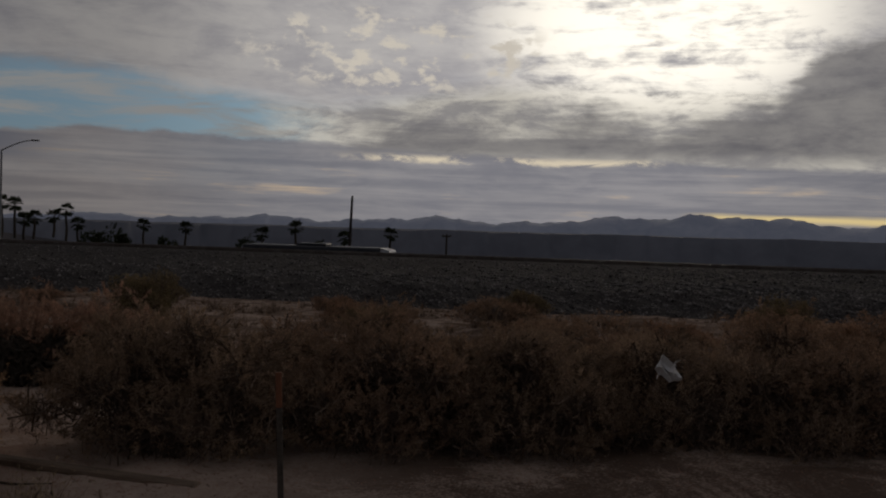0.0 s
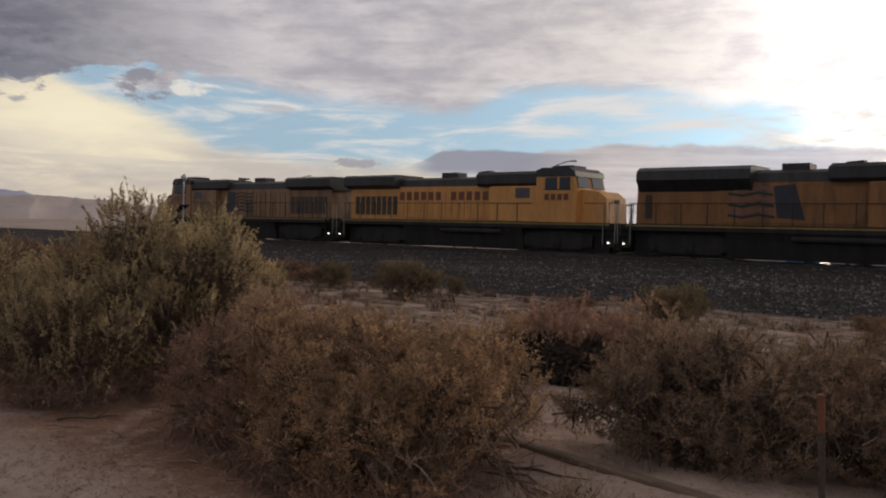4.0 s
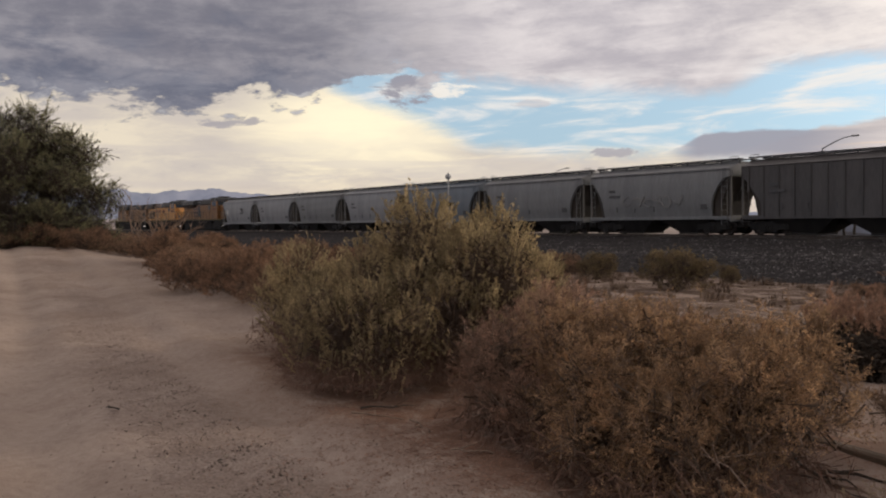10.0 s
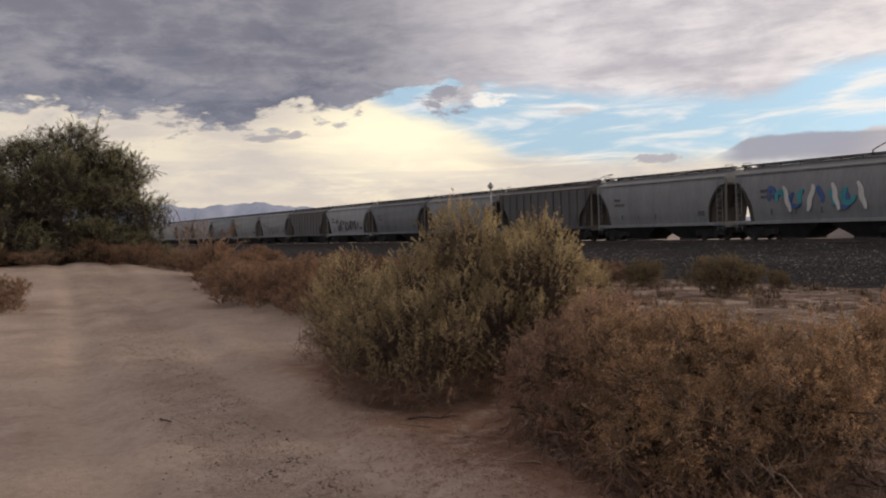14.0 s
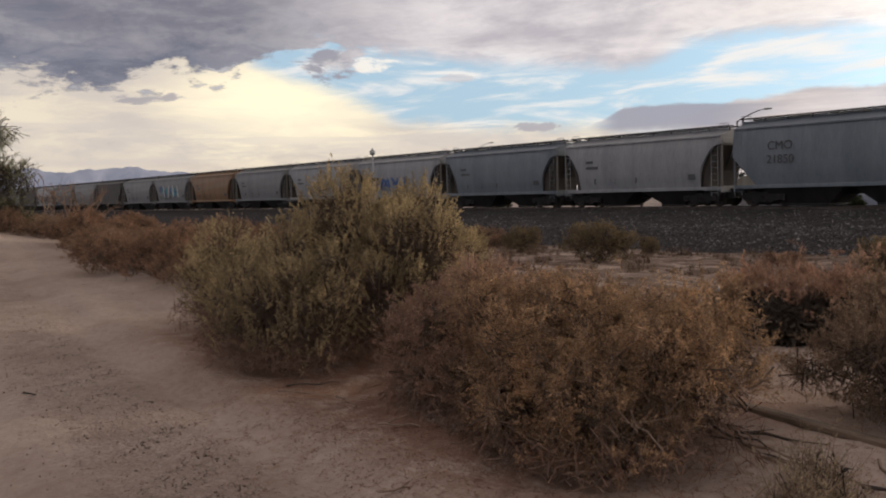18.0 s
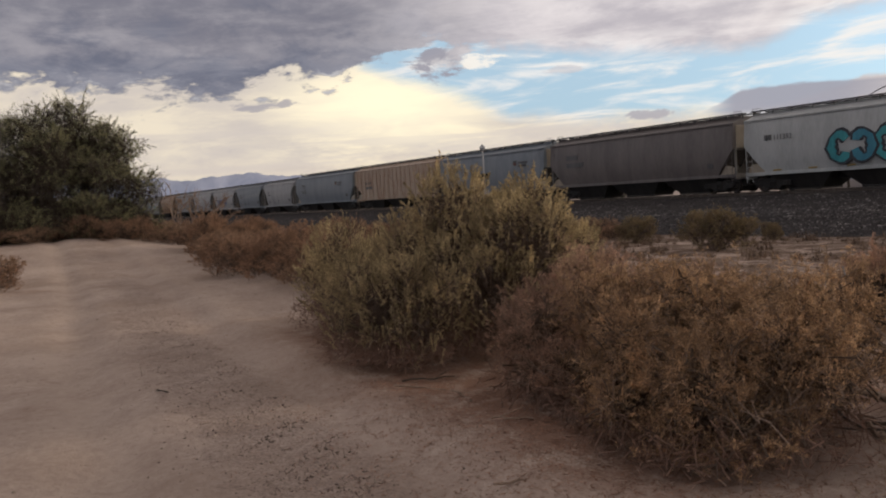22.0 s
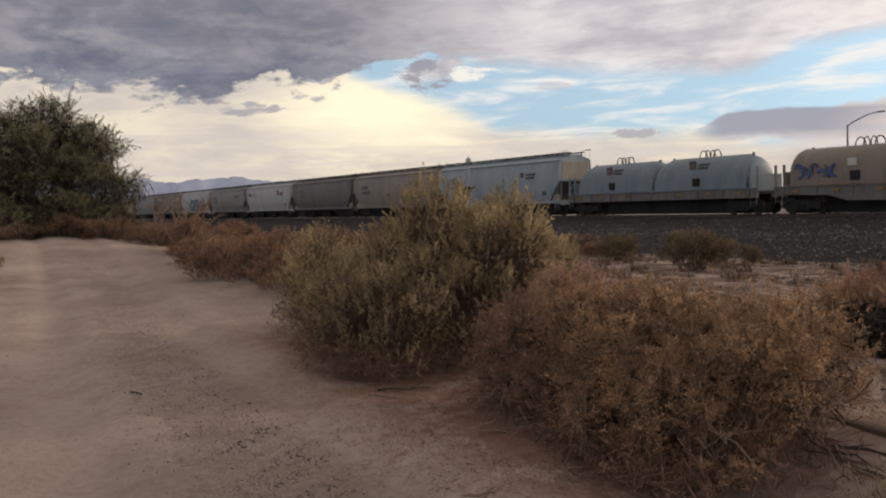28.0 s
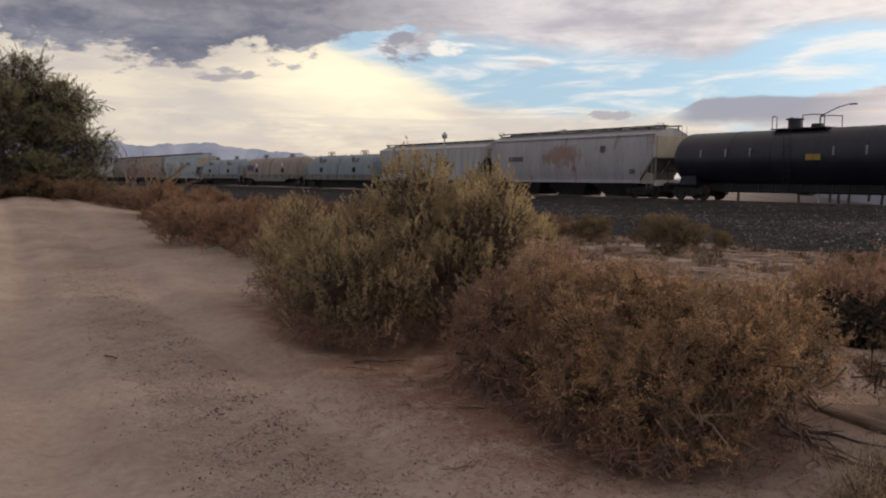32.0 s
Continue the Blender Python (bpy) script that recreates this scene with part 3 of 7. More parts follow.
def bank_z(x, y):
    base = np.interp(y, [25.6, 26.2, 29.6, 31.0, 37.6, 39.6, 41.2, 44.8, 46.4, 54.0], [-1.0, -0.84, -0.30, -0.22, -0.05, 0.08, 0.20, 0.20, -0.1, -2.7])
    return base + 0.05 * wave(x, y, 0.9, 5) * ((y > 26) & (y < 40)) + 0.03 * wave(x, y, 3.1, 6) * (y < 40.5)


bank = piece("ballast_bank", grid_mesh("ballast_bank", axis(-60, 30, 0.5, -1500, 900), np.concatenate([np.arange(25.4, 40, 0.35), np.arange(40, 54.2, 0.9)]), bank_z), BALLAST, "dark crushed-rock railway bank with a level shoulder", "railway bank", kind="structure")


def stones(name, xs, ys, zs, sizes, seed, flat=0.75):
    """Many small angular stones as one mesh of stretched, turned octahedra."""
    rng = np.random.default_rng(seed)
    n = len(xs)
    unit = np.array([(1, 0, 0), (-1, 0, 0), (0, 1, 0), (0, -1, 0), (0, 0, 1), (0, 0, -1)], float)
    faces = np.array([(0, 2, 4), (2, 1, 4), (1, 3, 4), (3, 0, 4), (2, 0, 5), (1, 2, 5), (3, 1, 5), (0, 3, 5)])
    V = unit[None] * (sizes[:, None, None] * rng.uniform(0.55, 1.2, (n, 6, 1))) * np.array([1, 1, flat])
    a = rng.uniform(0, 6.28, n)
    c, s = np.cos(a)[:, None], np.sin(a)[:, None]
    tilt = rng.uniform(-0.6, 0.6, (n, 1))
    x, y, z = V[..., 0] * c - V[..., 1] * s, V[..., 0] * s + V[..., 1] * c, V[..., 2] + tilt * V[..., 0]
    V = np.stack([x + xs[:, None], y + ys[:, None], z + zs[:, None]], -1).reshape(-1, 3)
    F = (faces[None] + 6 * np.arange(n)[:, None, None]).reshape(-1, 3)
    return arrays_mesh(name, V, F)


def scatter_ballast():
    rng = np.random.default_rng(11)
    n = 45000
    x = 14 - rng.exponential(28, n)
    x = np.where(x < -95, rng.uniform(-60, 24, n), x)
    y = np.where(rng.random(n) < 0.75, rng.uniform(25.9, 33.5, n), rng.uniform(33, 41.0, n))
    z = bank_z(x, y)
    piece("ballast_stones", stones("ballast_stones", x, y, z, 0.024 + 0.06 * rng.random(n) ** 2.4, 12), STONE, "loose dark grey ballast stones on the railway bank", "ballast", kind="stuff")
    n = 60000
    x = -rng.exponential(7.5, n) + 3
    y = np.where(rng.random(n) < 0.5, road_mid(x) + rng.normal(0.25, 0.5, n), rng.uniform(-1.5, 10, n))
    m = (x > -40)
    x, y = x[m], y[m]
    off = y - road_mid(x)
    want = 0.10 + 0.9 * np.exp(-((off - 0.25) / 0.5) ** 2) + 0.75 * np.exp(-((off - 2.3) / 0.6) ** 2) + 0.15 * (off > 2.6)
    keep = rng.random(len(x)) < want
    x, y = x[keep], y[keep]
    sizes = np.where(rng.random(len(x)) < 0.05, rng.uniform(0.010, 0.018, len(x)), rng.uniform(0.0035, 0.009, len(x)))
    piece("pebbles", stones("pebbles", x, y, ground_at(x, y), sizes, 14), PEBBLE, "small brown pebbles and crumbs on the sandy road", "pebbles", kind="stuff")


scatter_ballast()


def build_track():
    track = thing("railway_track", pose(0, TRACK_Y, 0), "single railway track on dark ballast", "railway track", kind="structure")
    for side in (-0.7535, 0.7535):
        g = Geo()
        prof = [(-0.075, 0.0), (0.075, 0.0), (0.07, 0.02), (0.012, 0.035), (0.012, 0.125), (0.036, 0.135), (0.036, 0.165), (0.028, 0.172), (-0.028, 0.172), (-0.036, 0.165), (-0.036, 0.135), (-0.012, 0.125), (-0.012, 0.035), (-0.07, 0.02)]
        g.slab([(y + side, z + RAIL_Z - 0.172) for y, z in prof], -900, 420)
        part("rail", g, STEEL, track)
    me = Geo().box(-0.115, 0.115, -1.3, 1.3, -0.16, 0.02, 0.012).mesh("tie")
    me.materials.append(TIE)
    for i in range(230):
        t = part("tie", me, TIE, track)
        t.location = (22 - 0.53 * i, 0, RAIL_Z - 0.175)
    g = Geo()
    for i in range(600):
        x = 22 - 0.53 * (230 + i)
        g.box(x - 0.115, x + 0.115, -1.3, 1.3, RAIL_Z - 0.33, RAIL_Z - 0.155)
    tagged(part("far_ties", g, TIE, track), kind="stuff")


build_track()


def ridge(name, r, table, seed, material, label, rough, first=-46, last=120):
    """A mountain ridge: a strip of slopes whose crest follows a few elevations with finer peaks between."""
    us = np.arange(first, last, 0.22)
    el = np.interp(us, [a for a, _ in table], [b for _, b in table])
    jag = sum(rough / (1.5 ** k) * np.sin(us * 0.6 * 1.95 ** k + seed * (k + 1) * 1.3) for k in range(6))
    el = el + jag * np.clip(np.abs(el) * 1.5 + 0.4, 0.15, 1.0)
    rows = []
    for k, (back, frac) in enumerate(((-0.10, 0.0), (-0.055, 0.35), (-0.02, 0.74), (0.0, 1.0), (0.08, 0.2))):
        a = np.radians(us + 0.25 * np.sin(us * 3.1 + k) * (1 if 0 < k < 3 else 0))
        rr = r * (1 + back) + r * 0.012 * np.sin(us * 1.7 + seed + k)
        z = 1.6 + np.tan(np.radians(el)) * r * frac * (1 + 0.12 * np.sin(us * 4.3 + 2 * k + seed) * (1 if 0 < k < 3 else 0))
        z = np.where(frac == 0.0, -120.0, z)
        rows.append(np.stack([-np.sin(a) * rr, np.cos(a) * rr, z], -1))
    V = np.stack(rows, 0)
    i = np.arange(V.shape[0] * V.shape[1]).reshape(V.shape[:2])
    F = np.stack([i[:-1, :-1], i[:-1, 1:], i[1:, 1:], i[1:, :-1]], -1).reshape(-1, 4)
    me = arrays_mesh(name, V.reshape(-1, 3), F)
    piece(name, me, material, label, "mountains", kind="structure")


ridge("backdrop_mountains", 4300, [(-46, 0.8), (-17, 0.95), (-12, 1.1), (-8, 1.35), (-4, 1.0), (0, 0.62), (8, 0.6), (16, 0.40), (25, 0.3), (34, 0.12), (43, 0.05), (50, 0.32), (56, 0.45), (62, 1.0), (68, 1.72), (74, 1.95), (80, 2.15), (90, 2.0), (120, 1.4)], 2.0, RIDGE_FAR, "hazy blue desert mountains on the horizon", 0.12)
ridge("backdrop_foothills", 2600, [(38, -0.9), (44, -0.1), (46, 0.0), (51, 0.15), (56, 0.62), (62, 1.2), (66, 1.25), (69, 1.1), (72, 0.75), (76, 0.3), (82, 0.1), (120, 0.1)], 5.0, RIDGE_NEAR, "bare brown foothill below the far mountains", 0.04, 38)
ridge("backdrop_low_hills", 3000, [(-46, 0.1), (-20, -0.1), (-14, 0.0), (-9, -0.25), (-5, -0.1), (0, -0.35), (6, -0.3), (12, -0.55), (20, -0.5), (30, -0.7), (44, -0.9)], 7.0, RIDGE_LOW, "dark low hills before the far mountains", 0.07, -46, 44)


# ---- plants ----
def unit(v):
    return v / np.linalg.norm(v, axis=-1, keepdims=True)


def leaf_cloud(name, lobes, sprays, twigs, per, leaf, seed, reach=0.3, up=0.5, shell=0.42, ragged=0.3, slim=0.35, plume=0.5):
    """Feathery shoots through the outer part of some uneven lobes; each shoot bears side twigs and each twig a few
    small leaves. Returns the mesh of twigs and the mesh of leaves."""
    rng = np.random.default_rng(seed)
    L = np.array(lobes, float)
    w = L[:, 3] * L[:, 5]
    k = rng.choice(len(L), sprays, p=w / w.sum())
    d = rng.normal(size=(sprays, 3))
    d[:, 2] = np.where(d[:, 2] < -0.45, -d[:, 2], d[:, 2])
    d = unit(d)
    ph = rng.uniform(0, 6.28, 8)
    lump = np.zeros(sprays)
    for j in range(4):
        lump += np.sin(d[:, 0] * (3.1 + 2.2 * j) + ph[j] + k) * np.cos(d[:, 1] * (2.7 + 2.1 * j) + d[:, 2] * 3 + ph[j + 4]) / (1 + 0.6 * j)
    rad = (shell + (1 - shell) * rng.random(sprays) ** 0.6) * (1 + ragged * 0.5 * lump) * (1 + 0.07 * rng.normal(size=sprays))
    p = L[k, :3] + d * L[k, 3:] * rad[:, None]
    p[:, 2] = np.where(p[:, 2] < 0.05, 0.05 + np.abs(rng.normal(size=sprays)) * 0.12, p[:, 2])
    g = unit(0.75 * d + np.array([0, 0, up]) + 0.38 * rng.normal(size=(sprays, 3)))
    ln = (reach * rng.uniform(0.6, 1.3, sprays))[:, None]
    a, b = p - g * ln * 0.7, p + g * ln * 0.3
    a[:, 2] = np.maximum(a[:, 2], 0.0)
    side = unit(np.cross(g, rng.normal(size=(sprays, 3))))
    w0 = 0.010 * reach
    main = np.stack([a - side * w0, a + side * w0, b], 1)
    n = sprays * twigs
    i = np.repeat(np.arange(sprays), twigs)
    s = rng.uniform(0.08, 1.0, n)[:, None]
    o = a[i] + (b - a)[i] * s
    h = unit(g[i] * (0.55 + 0.6 * s) + rng.normal(size=(n, 3)) * plume + np.array([0, 0, 0.12]))
    tl = ln[i] * (0.46 - 0.26 * s) * rng.uniform(0.6, 1.35, (n, 1))
    sd = unit(np.cross(h, rng.normal(size=(n, 3))))
    subs = np.stack([o - sd * w0 * 0.5, o + sd * w0 * 0.5, o + h * tl], 1)
    V = np.concatenate([main, subs]).reshape(-1, 3)
    V[:, 2] = np.maximum(V[:, 2], 0.004)
    stems = arrays_mesh(name + "_twigs", V, np.arange(len(V)).reshape(-1, 3))
    m = n * per
    i = np.repeat(np.arange(n), per)
    base = o[i] + h[i] * tl[i] * rng.uniform(0.1, 1.05, (m, 1)) + rng.normal(size=(m, 3)) * leaf * 0.25
    ax = unit(h[i] + rng.normal(size=(m, 3)) * 0.6)
    sd = unit(np.cross(ax, rng.normal(size=(m, 3))))
    ll = leaf * rng.uniform(0.6, 1.4, (m, 1))
    V = np.stack([base - sd * ll * slim * 0.5, base + sd * ll * slim * 0.5, base + ax * ll], 1).reshape(-1, 3)
    V[:, 2] = np.maximum(V[:, 2], 0.004)
    leaves = arrays_mesh(name + "_leaves", V, np.arange(len(V)).reshape(-1, 3))
    return stems, leaves


def limbs(lobes, seed, per=5, thick=0.013, reach=0.8, forks=3):
    rng = random.Random(seed)
    g = Geo()
    for cx, cy, cz, rx, ry, rz in lobes:
        for _ in range(per):
            a, e = rng.uniform(0, 6.28), rng.uniform(0.15, 1.35)
            tip = Vector((cx + rx * reach * math.cos(a) * math.cos(e), cy + ry * reach * math.sin(a) * math.cos(e), max(0.08, cz + rz * reach * math.sin(e))))
            root = Vector((cx * 0.35 + rng.uniform(-0.12, 0.12), cy * 0.35 + rng.uniform(-0.12, 0.12), -0.03))
            mid = root.lerp(tip, 0.5) + Vector((rng.uniform(-0.15, 0.15), rng.uniform(-0.15, 0.15), rng.uniform(-0.02, 0.2))) * rz
            g.tube([root, root.lerp(mid, 0.55), mid, mid.lerp(tip, 0.6), tip], thick * rng.uniform(0.6, 1.2), 5, thick * 0.18)
            for _ in range(forks):
                s = rng.uniform(0.3, 0.9)
                p = mid.lerp(tip, s)
                q = p + Vector((rng.uniform(-0.5, 0.5) * rx, rng.uniform(-0.5, 0.5) * ry, rng.uniform(0.05, 0.4) * rz)) * 0.7
                q.z = max(0.05, q.z)
                g.tube([p, p.lerp(q, 0.5) + Vector((0, 0, 0.05 * rz)), q], thick * 0.45, 4, thick * 0.1)
    return g


def clump_cloud(name, lobes, clumps, shoots, per, leaf, seed, reach=0.3, up=0.6, fan=0.45, slim=0.4, shell=0.6, ragged=0.3, low=0.1, curl=0.0):
    """Tufts of slender leafy shoots over uneven lobes: each tuft fans out from one twig end, each shoot is thick with leaves."""
    rng = np.random.default_rng(seed)
    L = np.array(lobes, float)
    w = (L[:, 3] + L[:, 4]) * L[:, 5] * (0.5 + L[:, 5])
    many = clumps * 8
    k = rng.choice(len(L), many, p=w / w.sum())
    d = rng.normal(size=(many, 3))
    d[:, 2] = np.where(d[:, 2] < -0.5, -d[:, 2], d[:, 2])
    d = unit(d)
    rad = (shell + (1 - shell) * rng.random(many) ** 0.5) * (1 + ragged * 0.5 * np.clip(rng.normal(size=many), -2, 0.7))
    p = L[k, :3] + d * L[k, 3:] * rad[:, None]
    deep = np.linalg.norm((p[:, None, :] - L[None, :, :3]) / L[None, :, 3:], axis=2)
    deep[np.arange(many), k] = 9.0
    keep = np.flatnonzero(deep.min(1) > 0.8)[:clumps]
    clumps, k, d, p = len(keep), k[keep], d[keep], p[keep]
    p[:, 2] = np.where(p[:, 2] < low, low * rng.uniform(0.3, 1.6, clumps), p[:, 2])
    g = unit(0.8 * d + np.array([0, 0, up]) + 0.25 * rng.normal(size=(clumps, 3)))
    size = reach * rng.uniform(0.65, 1.2, clumps)
    n = clumps * shoots
    i = np.repeat(np.arange(clumps), shoots)
    h = unit(g[i] + rng.normal(size=(n, 3)) * fan)
    a = p[i] - g[i] * (size[i] * 0.55)[:, None] + rng.normal(size=(n, 3)) * (0.16 * size[i])[:, None]
    ln = (size[i] * rng.uniform(0.5, 1.0, n))[:, None]
    b = a + h * ln + rng.normal(size=(n, 3)) * ln * curl
    a[:, 2] = np.maximum(a[:, 2], 0.004)
    b[:, 2] = np.maximum(b[:, 2], 0.012)
    sd = unit(np.cross(h, rng.normal(size=(n, 3))))
    w0 = 0.0035
    back = p[i[::shoots]] - g * (size * 1.6)[:, None]
    back[:, 2] = np.maximum(back[:, 2], 0.0)
    s2 = unit(np.cross(g, rng.normal(size=(clumps, 3))))
    V = np.concatenate([np.stack([a - sd * w0, a + sd * w0, b], 1), np.stack([back - s2 * 0.007, back + s2 * 0.007, p], 1)]).reshape(-1, 3)
    stems = arrays_mesh(name + "_twigs", V, np.arange(len(V)).reshape(-1, 3))
    m = n * per
    i = np.repeat(np.arange(n), per)
    s = rng.uniform(0.12, 1.02, (m, 1))
    base = a[i] + (b - a)[i] * s + rng.normal(size=(m, 3)) * leaf * 0.22
    ax = unit(h[i] * 0.9 + rng.normal(size=(m, 3)) * 0.62)
    sd = unit(np.cross(ax, rng.normal(size=(m, 3))))
    ll = leaf * rng.uniform(0.6, 1.4, (m, 1)) * (1.15 - 0.4 * s)
    V = np.stack([base - sd * ll * slim * 0.5, base + sd * ll * slim * 0.5, base + ax * ll], 1).reshape(-1, 3)
    V[:, 2] = np.maximum(V[:, 2], 0.004)
    return stems, arrays_mesh(name + "_leaves", V, np.arange(len(V)).reshape(-1, 3))


def plume_cloud(name, lobes, plumes, twigs, per, leaf, seed, reach=0.42, wide=0.15, up=0.5, slim=0.34, shell=0.72, ragged=0.2, low=0.08, droop=0.1, stray=0.08, angle=0.75, thick=0.004):
    """Feathery sprays over uneven lobes: each spray is a bent stem with side twigs that shorten towards its tip, thick with leaves.
    Returns the mesh of stems and the mesh of leaves."""
    rng = np.random.default_rng(seed)
    L = np.array(lobes, float)
    w = (L[:, 3] + L[:, 4]) * L[:, 5] * (0.5 + L[:, 5])
    many = plumes * 8
    k = rng.choice(len(L), many, p=w / w.sum())
    d = rng.normal(size=(many, 3))
    d[:, 2] = np.where(d[:, 2] < -0.55, -d[:, 2], d[:, 2])
    d = unit(d)
    rad = (shell + (1 - shell) * rng.random(many) ** 0.5) * (1 + ragged * 0.5 * np.clip(rng.normal(size=many), -2, 1))
    rad *= np.where(rng.random(many) < stray, rng.uniform(1.05, 1.35, many), 1.0)
    p = L[k, :3] + d * L[k, 3:] * rad[:, None]
    deep = np.linalg.norm((p[:, None, :] - L[None, :, :3]) / L[None, :, 3:], axis=2)
    deep[np.arange(many), k] = 9.0
    keep = np.flatnonzero(deep.min(1) > 0.78)[:plumes]
    plumes, d, p = len(keep), d[keep], p[keep]
    p[:, 2] = np.where(p[:, 2] < low, low * rng.uniform(0.4, 1.8, plumes), p[:, 2])
    g = unit(0.8 * d + np.array([0, 0, up]) + 0.32 * rng.normal(size=(plumes, 3)))
    size = reach * rng.choice([0.55, 0.8, 1.0, 1.3], plumes, p=[0.25, 0.3, 0.3, 0.15]) * rng.uniform(0.85, 1.15, plumes)
    bend = rng.normal(size=(plumes, 3)) * 0.12 - np.array([0, 0, droop])
    root = p - g * (size * 0.75)[:, None]

    def along(i, s):
        return root[i] + g[i] * (size[i])[:, None] * s + bend[i] * (size[i])[:, None] * s * s

    tris = []
    each = np.arange(plumes)
    sd = unit(np.cross(g, rng.normal(size=(plumes, 3)))) * thick
    one = np.ones((plumes, 1))
    tris.append(np.stack([root - sd, root + sd, along(each, one * 0.55)], 1))
    mid = along(each, one * 0.45)
    tris.append(np.stack([mid - sd * 0.7, mid + sd * 0.7, along(each, one)], 1))
    n = plumes * twigs
    i = np.repeat(each, twigs)
    s = rng.random((n, 1)) ** 0.85
    o = along(i, s)
    round_g = unit(np.cross(g[i], rng.normal(size=(n, 3))))
    h = unit(g[i] * math.cos(angle) + round_g * math.sin(angle) + rng.normal(size=(n, 3)) * 0.2)
    tl = (wide / 0.42 * size[i] * rng.uniform(0.55, 1.3, n))[:, None] * (1.05 - 0.75 * s)
    sd = unit(np.cross(h, rng.normal(size=(n, 3)))) * thick * 0.45
    tris.append(np.stack([o - sd, o + sd, o + h * tl], 1))
    V = np.concatenate(tris).reshape(-1, 3)
    V[:, 2] = np.maximum(V[:, 2], 0.004)
    stems = arrays_mesh(name + "_twigs", V, np.arange(len(V)).reshape(-1, 3))
    m = n * per
    i = np.repeat(np.arange(n), per)
    base = o[i] + h[i] * tl[i] * rng.uniform(0.05, 1.0, (m, 1)) + rng.normal(size=(m, 3)) * leaf * 0.2
    ax = unit(h[i] + rng.normal(size=(m, 3)) * 0.55)
    sd = unit(np.cross(ax, rng.normal(size=(m, 3))))
    ll = leaf * rng.uniform(0.6, 1.4, (m, 1))
    V = np.stack([base - sd * ll * slim * 0.5, base + sd * ll * slim * 0.5, base + ax * ll], 1).reshape(-1, 3)
    V[:, 2] = np.maximum(V[:, 2], 0.004)
    return stems, arrays_mesh(name + "_leaves", V, np.arange(len(V)).reshape(-1, 3))


def tangle(name, lobes, count, seed, size=0.11, wide=0.006, reach=0.6):
    """The dense dead twigs inside a bush, down to the ground."""
    rng = np.random.default_rng(seed)
    L = np.array(lobes, float)
    w = L[:, 3] * L[:, 4] * L[:, 5]
    k = rng.choice(len(L), count, p=w / w.sum())
    d = unit(rng.normal(size=(count, 3))) * (rng.random((count, 1)) ** 0.4) * reach
    p = L[k, :3] + d * L[k, 3:]
    p[:, 2] = np.where(p[:, 2] < 0.03, 0.03 + 0.25 * rng.random(count), p[:, 2])
    h = unit(rng.normal(size=(count, 3)) + np.array([0, 0, 0.5])) * size * rng.uniform(0.5, 1.5, (count, 1))
    sd = unit(np.cross(h, rng.normal(size=(count, 3)))) * wide
    V = np.stack([p - h - sd, p - h + sd, p + h], 1).reshape(-1, 3)
    V[:, 2] = np.maximum(V[:, 2], 0.0)
    return arrays_mesh(name + "_tangle", V, np.arange(len(V)).reshape(-1, 3))


def lumpy(lobes, seed, n=6, size=(0.28, 0.46), out_by=(0.62, 0.80)):
    """Breaks smooth lobes up into a smaller core with many uneven lumps on it."""
    rng = random.Random(seed * 7 + 1)
    out = []
    for cx, cy, cz, rx, ry, rz in lobes:
        out.append((cx, cy, cz, rx * 0.74, ry * 0.74, rz * 0.74))
        turn = rng.uniform(0, 6.28)
        for k in range(n):
            a = turn + k * 2.4
            e = math.asin(-0.15 + 1.1 * (k + 0.5) / n) + rng.uniform(-0.1, 0.1)
            f, s = rng.uniform(*out_by), rng.uniform(*size)
            out.append((cx + rx * f * math.cos(a) * math.cos(e), cy + ry * f * math.sin(a) * math.cos(e), max(0.08, cz + rz * f * math.sin(e)), rx * s, ry * s, rz * s * 1.1))
    return out


